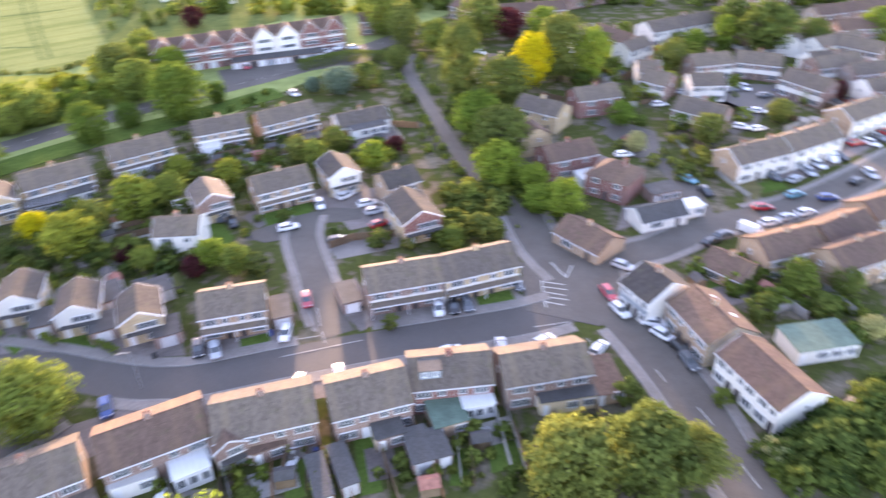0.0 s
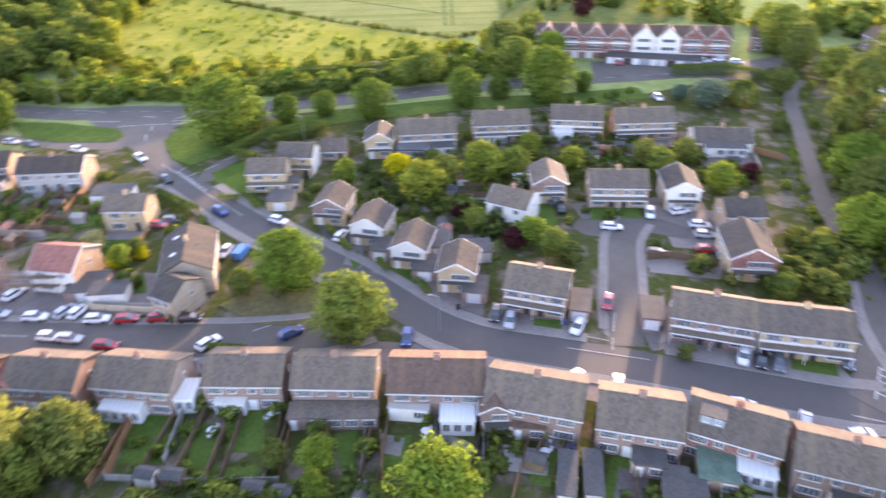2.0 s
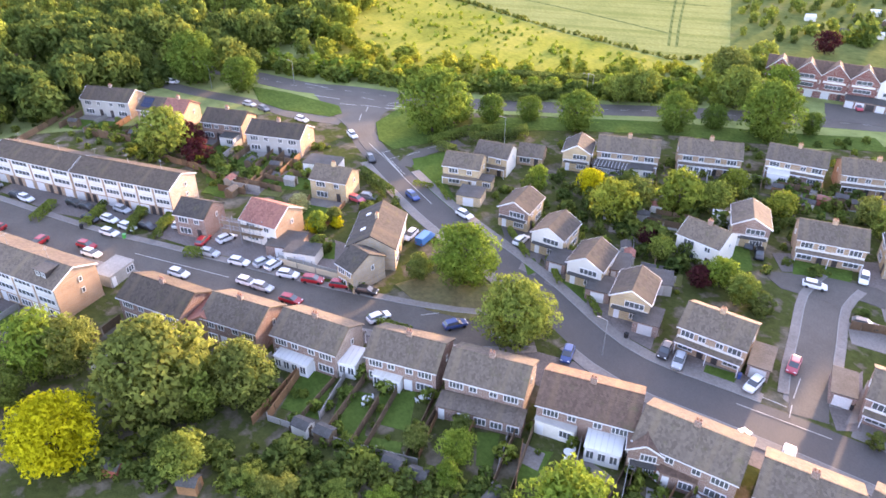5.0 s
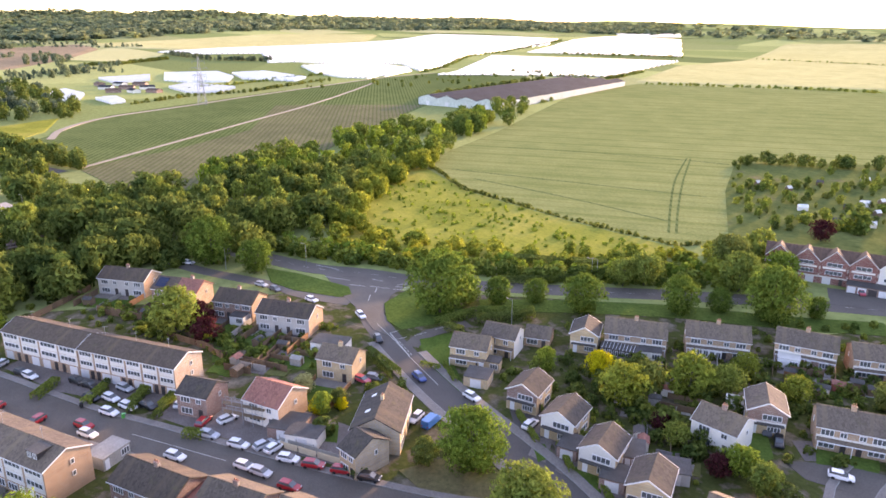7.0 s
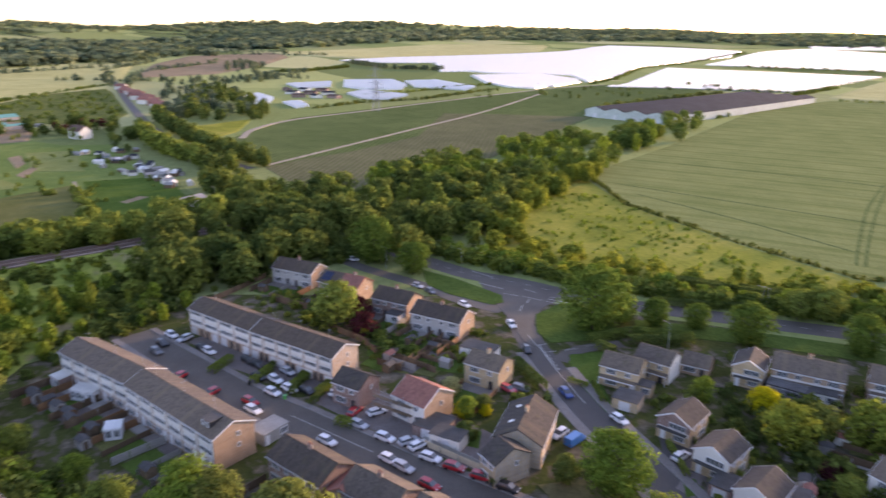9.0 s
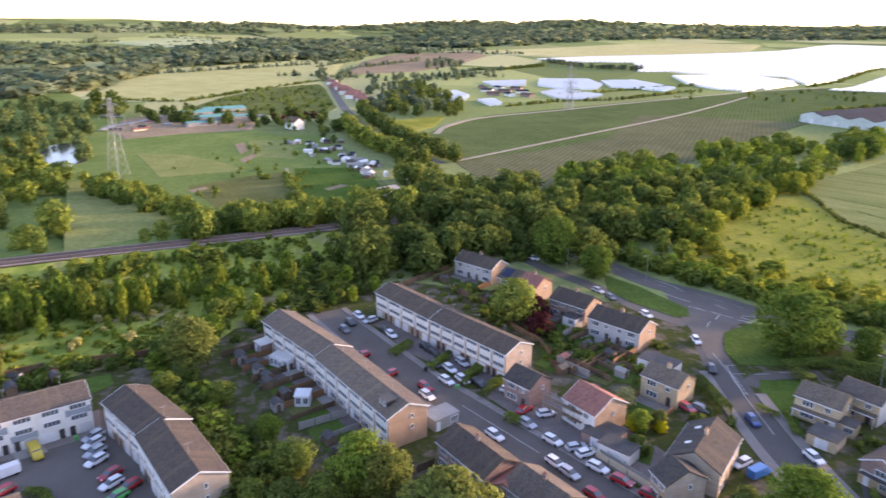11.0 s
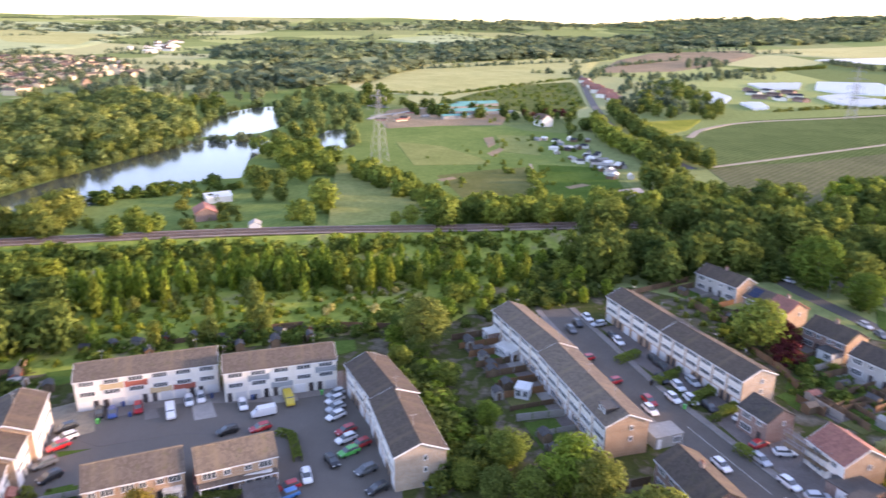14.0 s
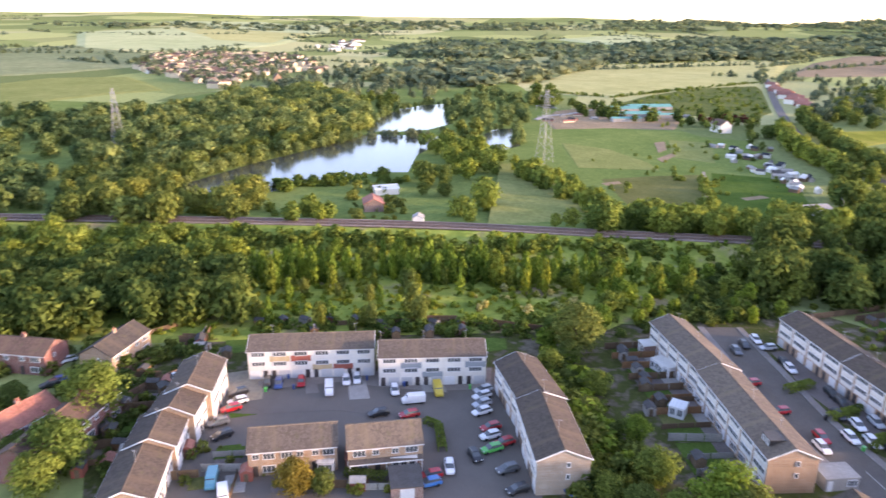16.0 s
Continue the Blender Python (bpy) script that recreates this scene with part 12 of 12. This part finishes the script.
thicket('bushes', spots([(-114.1, 106.4), (-89.7, 107.5), (-66.2, 107.2), (-47.4, 101.5), (-55.1, 92.9), (-77.4, 96.9), (-100.3, 100.6)], 60, 237), 0.6, 1.7, 150, 'leaf_green', 'shrubs and low hedges round the gabled houses', kind='shrub', category='bushes')
thicket('bushes', spots([(-178.2, 71.4), (-165.6, 88.9), (-144.2, 90.1), (-124.9, 71.6), (-127.7, 62.1), (-152.6, 60.1)], 60, 238), 0.6, 1.8, 150, 'leaf_green', 'garden shrubs between terrace and street', kind='shrub', category='bushes')
thicket('bushes', spots([(-63.6, 142.4), (-39.1, 161.3), (-29.1, 130.8), (-40.0, 117.4), (-52.3, 129.9)], 50, 239), 0.6, 2, 150, 'leaf_dark', 'garden shrubs round the cul-de-sac', kind='shrub', category='bushes')
thicket('bushes', spots([(-198.7, 46.2), (-193.0, 59.8), (-165.6, 65.2), (-149.7, 66.9), (-138.8, 56.8), (-164.2, 57.5), (-182.6, 44.6)], 60, 240), 0.8, 2.4, 160, 'leaf_green', 'garden shrubs by the townhouses', kind='shrub', category='bushes')
scaffold(-119.0, 55.0, 30, 9.0, 5.4)
hedge([(-122.0, 118.0), (-118.5, 125.1), (-115.0, 132.8)], h=2.4, w=2.6, leaf='leaf_dark', label='tall clipped dark green hedge beside the service road')
hedge([(-124.5, 109.9), (-119.6, 110.9)], h=2.0, w=2.2, leaf='leaf_dark', label='clipped dark green hedge at the street corner')
hedge([(-140.1, 144.1), (-133.5, 152.1), (-127.6, 160.8), (-119.3, 172.3)], h=2.2, w=2.0, leaf='leaf_dark', label='long clipped hedge along the main road')
fence([(-104.8, 51.6), (-97.3, 55.0), (-92.2, 57.4)], 1.3, 'render_cream', label='pale rendered garden wall along the street', posts=False)
lean(-98.7, 96.8, 30, 5.4, 5.0, 2.5, wall='brick_yellow', roof='felt', label='flat-roofed garage before a cream brick house', glass=False, name='garage', door=1)
lean(-101.8, 103.3, 30, 5.0, 3.0, 2.6, wall='brick_yellow', roof='felt', label='flat-roofed porch of a cream brick house', glass=False, name='extension', door=0)
lean(-56.6, 128.9, 26, 3.2, 3.0, 2.5, wall='upvc', roof='glasshouse', label='white glazed conservatory behind a house', glass=True, name='conservatory', door=0)
lean(-86.2, 131.0, 26, 8.6, 3.2, 2.6, wall='door_dark', roof='felt', label='dark glazed extension behind a house', glass=True, name='extension', door=0)
lean(-73.1, 147.1, 26, 7.0, 2.6, 2.5, wall='upvc', roof='glasshouse', label='white conservatory along the back of a house', glass=True, name='conservatory', door=0)
lean(-53.5, 161.6, 20, 5.0, 3.0, 2.4, wall='brick_brown', roof='felt', label='brown brick extension behind a house', glass=False, name='extension', door=0)
lean(-44.5, 166.7, 20, 4.6, 2.6, 2.4, wall='upvc', roof='sheeting', label='white awning-roofed extension behind a house', glass=False, name='extension', door=0)
lean(-52.3, 99.3, 32, 5.4, 4.6, 2.5, wall='render_grey', roof='felt', label='flat-roofed garage beside a gabled house', glass=False, name='garage', door=1)
lean(-59.7, 98.3, 32, 3.6, 6.0, 2.5, wall='brick_brown', roof='felt', label='flat-roofed side extension of a gabled house', glass=False, name='extension', door=0)
lean(-103.0, 56.1, 34, 6.4, 4.0, 2.6, wall='render_white', roof='felt', label='white flat-roofed garage by the house under repair', glass=False, name='garage', door=1)
tree(-83.0, 118.7, 6.5, 6.0, 'neat', 'leaf_yellow', 151, 2400, 'in a garden')
tree(-110.4, 63.3, 3.6, 3.8, 'neat', 'leaf_yellow', 152, 2400, 'in a garden')
tree(-108.7, 67.7, 2.6, 2.8, 'neat', 'leaf_yellow', 153, 2400, 'in a garden')
tree(-119.4, 65.6, 4.2, 4.6, 'neat', 'leaf_pale', 154, 2400, 'in a garden')
tree(-61.8, 144.0, 6.0, 6.2, 'neat', 'leaf_lime', 179, 2400, 'in a garden')
clutter([(-80.2, 118.1), (-73.2, 130.4), (-62.9, 138.6), (-62.7, 124.1), (-63.9, 109.5), (-73.2, 111.5)], 22, 421, 30)
clutter([(-65.7, 154.5), (-52.0, 155.7), (-42.1, 167.5), (-39.3, 159.0), (-47.7, 145.4), (-61.0, 145.0)], 24, 422, 24)
clutter([(-145.4, 57.0), (-148.1, 72.8), (-133.7, 80.2), (-125.6, 72.1), (-130.4, 62.1), (-136.0, 55.5)], 20, 423, 30)
clutter([(-67.7, 102.0), (-61.7, 106.2), (-50.7, 105.3), (-49.7, 101.7), (-59.9, 99.8)], 14, 424, 30)
clutter([(44.0, 176.0), (56.0, 178.0), (62.0, 195.0), (50.0, 212.0), (36.0, 215.0), (40.0, 190.0)], 26, 411, 20)
clutter([(56.0, 205.0), (70.0, 214.0), (104.0, 214.0), (120.0, 226.0), (90.0, 234.0), (56.0, 226.0)], 34, 412, 15)
clutter([(84.0, 163.0), (96.0, 172.0), (112.0, 182.0), (124.0, 186.0), (112.0, 176.0), (92.0, 163.0)], 22, 413, 28)
clutter([(40.0, 96.0), (52.0, 92.0), (66.0, 92.0), (66.0, 98.0), (54.0, 100.0), (46.0, 106.0)], 16, 414, 22)
clutter([(14.0, 166.0), (20.0, 176.0), (34.0, 184.0), (36.0, 190.0), (20.0, 190.0)], 10, 415, -36)
clutter([(-115.6, -122.5), (-131.3, -114.5), (-122.3, -102.6), (-102.3, -98.3), (-87.1, -93.0), (-74.5, -89.6), (-75.1, -97.4), (-90.8, -105.9), (-102.6, -111.7)], 34, 401, 26)
clutter([(-87.2, -84.3), (-93.0, -75.3), (-90.5, -56.3), (-93.6, -47.1), (-91.2, -39.8), (-78.1, -79.0)], 18, 402, 28)
thicket('bushes', spots([(-115.6, -122.5), (-131.3, -114.5), (-122.3, -102.6), (-102.3, -98.3), (-87.1, -93.0), (-74.5, -89.6), (-75.1, -97.4), (-90.8, -105.9), (-102.6, -111.7)], 70, 403), 0.8, 2.6, 150, 'leaf_dark', 'shrubs of the crowded back gardens', kind='shrub', category='bushes')
thicket('bushes', spots([(-87.2, -84.3), (-93.0, -75.3), (-90.5, -56.3), (-93.6, -47.1), (-91.2, -39.8), (-78.1, -79.0)], 26, 404), 0.7, 1.9, 150, 'leaf_olive', 'shrubs of the front gardens', kind='shrub', category='bushes')


# ---- garden things ----
trampoline(-101.4, -14.7)
trampoline(57.7, 69.4)
patio_set(-21.9, 64.5, 63)
patio_set(3.5, 66.4, 24)
patio_set(-37.5, 56.6, 82)
patio_set(-58.6, 48.6, 50)
patio_set(-21.7, 61.3, 61)
patio_set(-63.8, 42.1, 86)
wheelie_bin(-29.8, 88.2, 120, 'paint_blue')
wheelie_bin(-18.7, 63.5, 4, 'paint_blue')
wheelie_bin(-8.2, 66.2, 84, 'paint_green')
wheelie_bin(10.5, 100.0, 113, 'rubber')
wheelie_bin(-15.5, 94.4, 176, 'rubber')
wheelie_bin(-72.2, 44.2, 50, 'paint_green')
wheelie_bin(-61.3, 51.0, 102, 'paint_green')
wheelie_bin(-47.7, 59.0, 23, 'rubber')
wheelie_bin(-47.2, 83.2, 0, 'rubber')
wheelie_bin(-57.0, 92.1, 26, 'paint_blue')
wheelie_bin(-65.0, 92.4, 34, 'paint_green')
wheelie_bin(-143.2, 27.7, 135, 'rubber')
wheelie_bin(-133.6, 32.9, 50, 'paint_green')
wheelie_bin(-118.2, -81.6, 47, 'paint_blue')
wheelie_bin(-124.1, -65.2, 31, 'paint_blue')
wheelie_bin(-124.6, -56.4, 143, 'paint_blue')
wheelie_bin(-128.7, -42.7, 20, 'paint_green')
wheelie_bin(-111.4, -82.9, 113, 'paint_green')
wheelie_bin(-114.7, -78.0, 119, 'paint_blue')
wheelie_bin(-124.9, -55.9, 119, 'rubber')
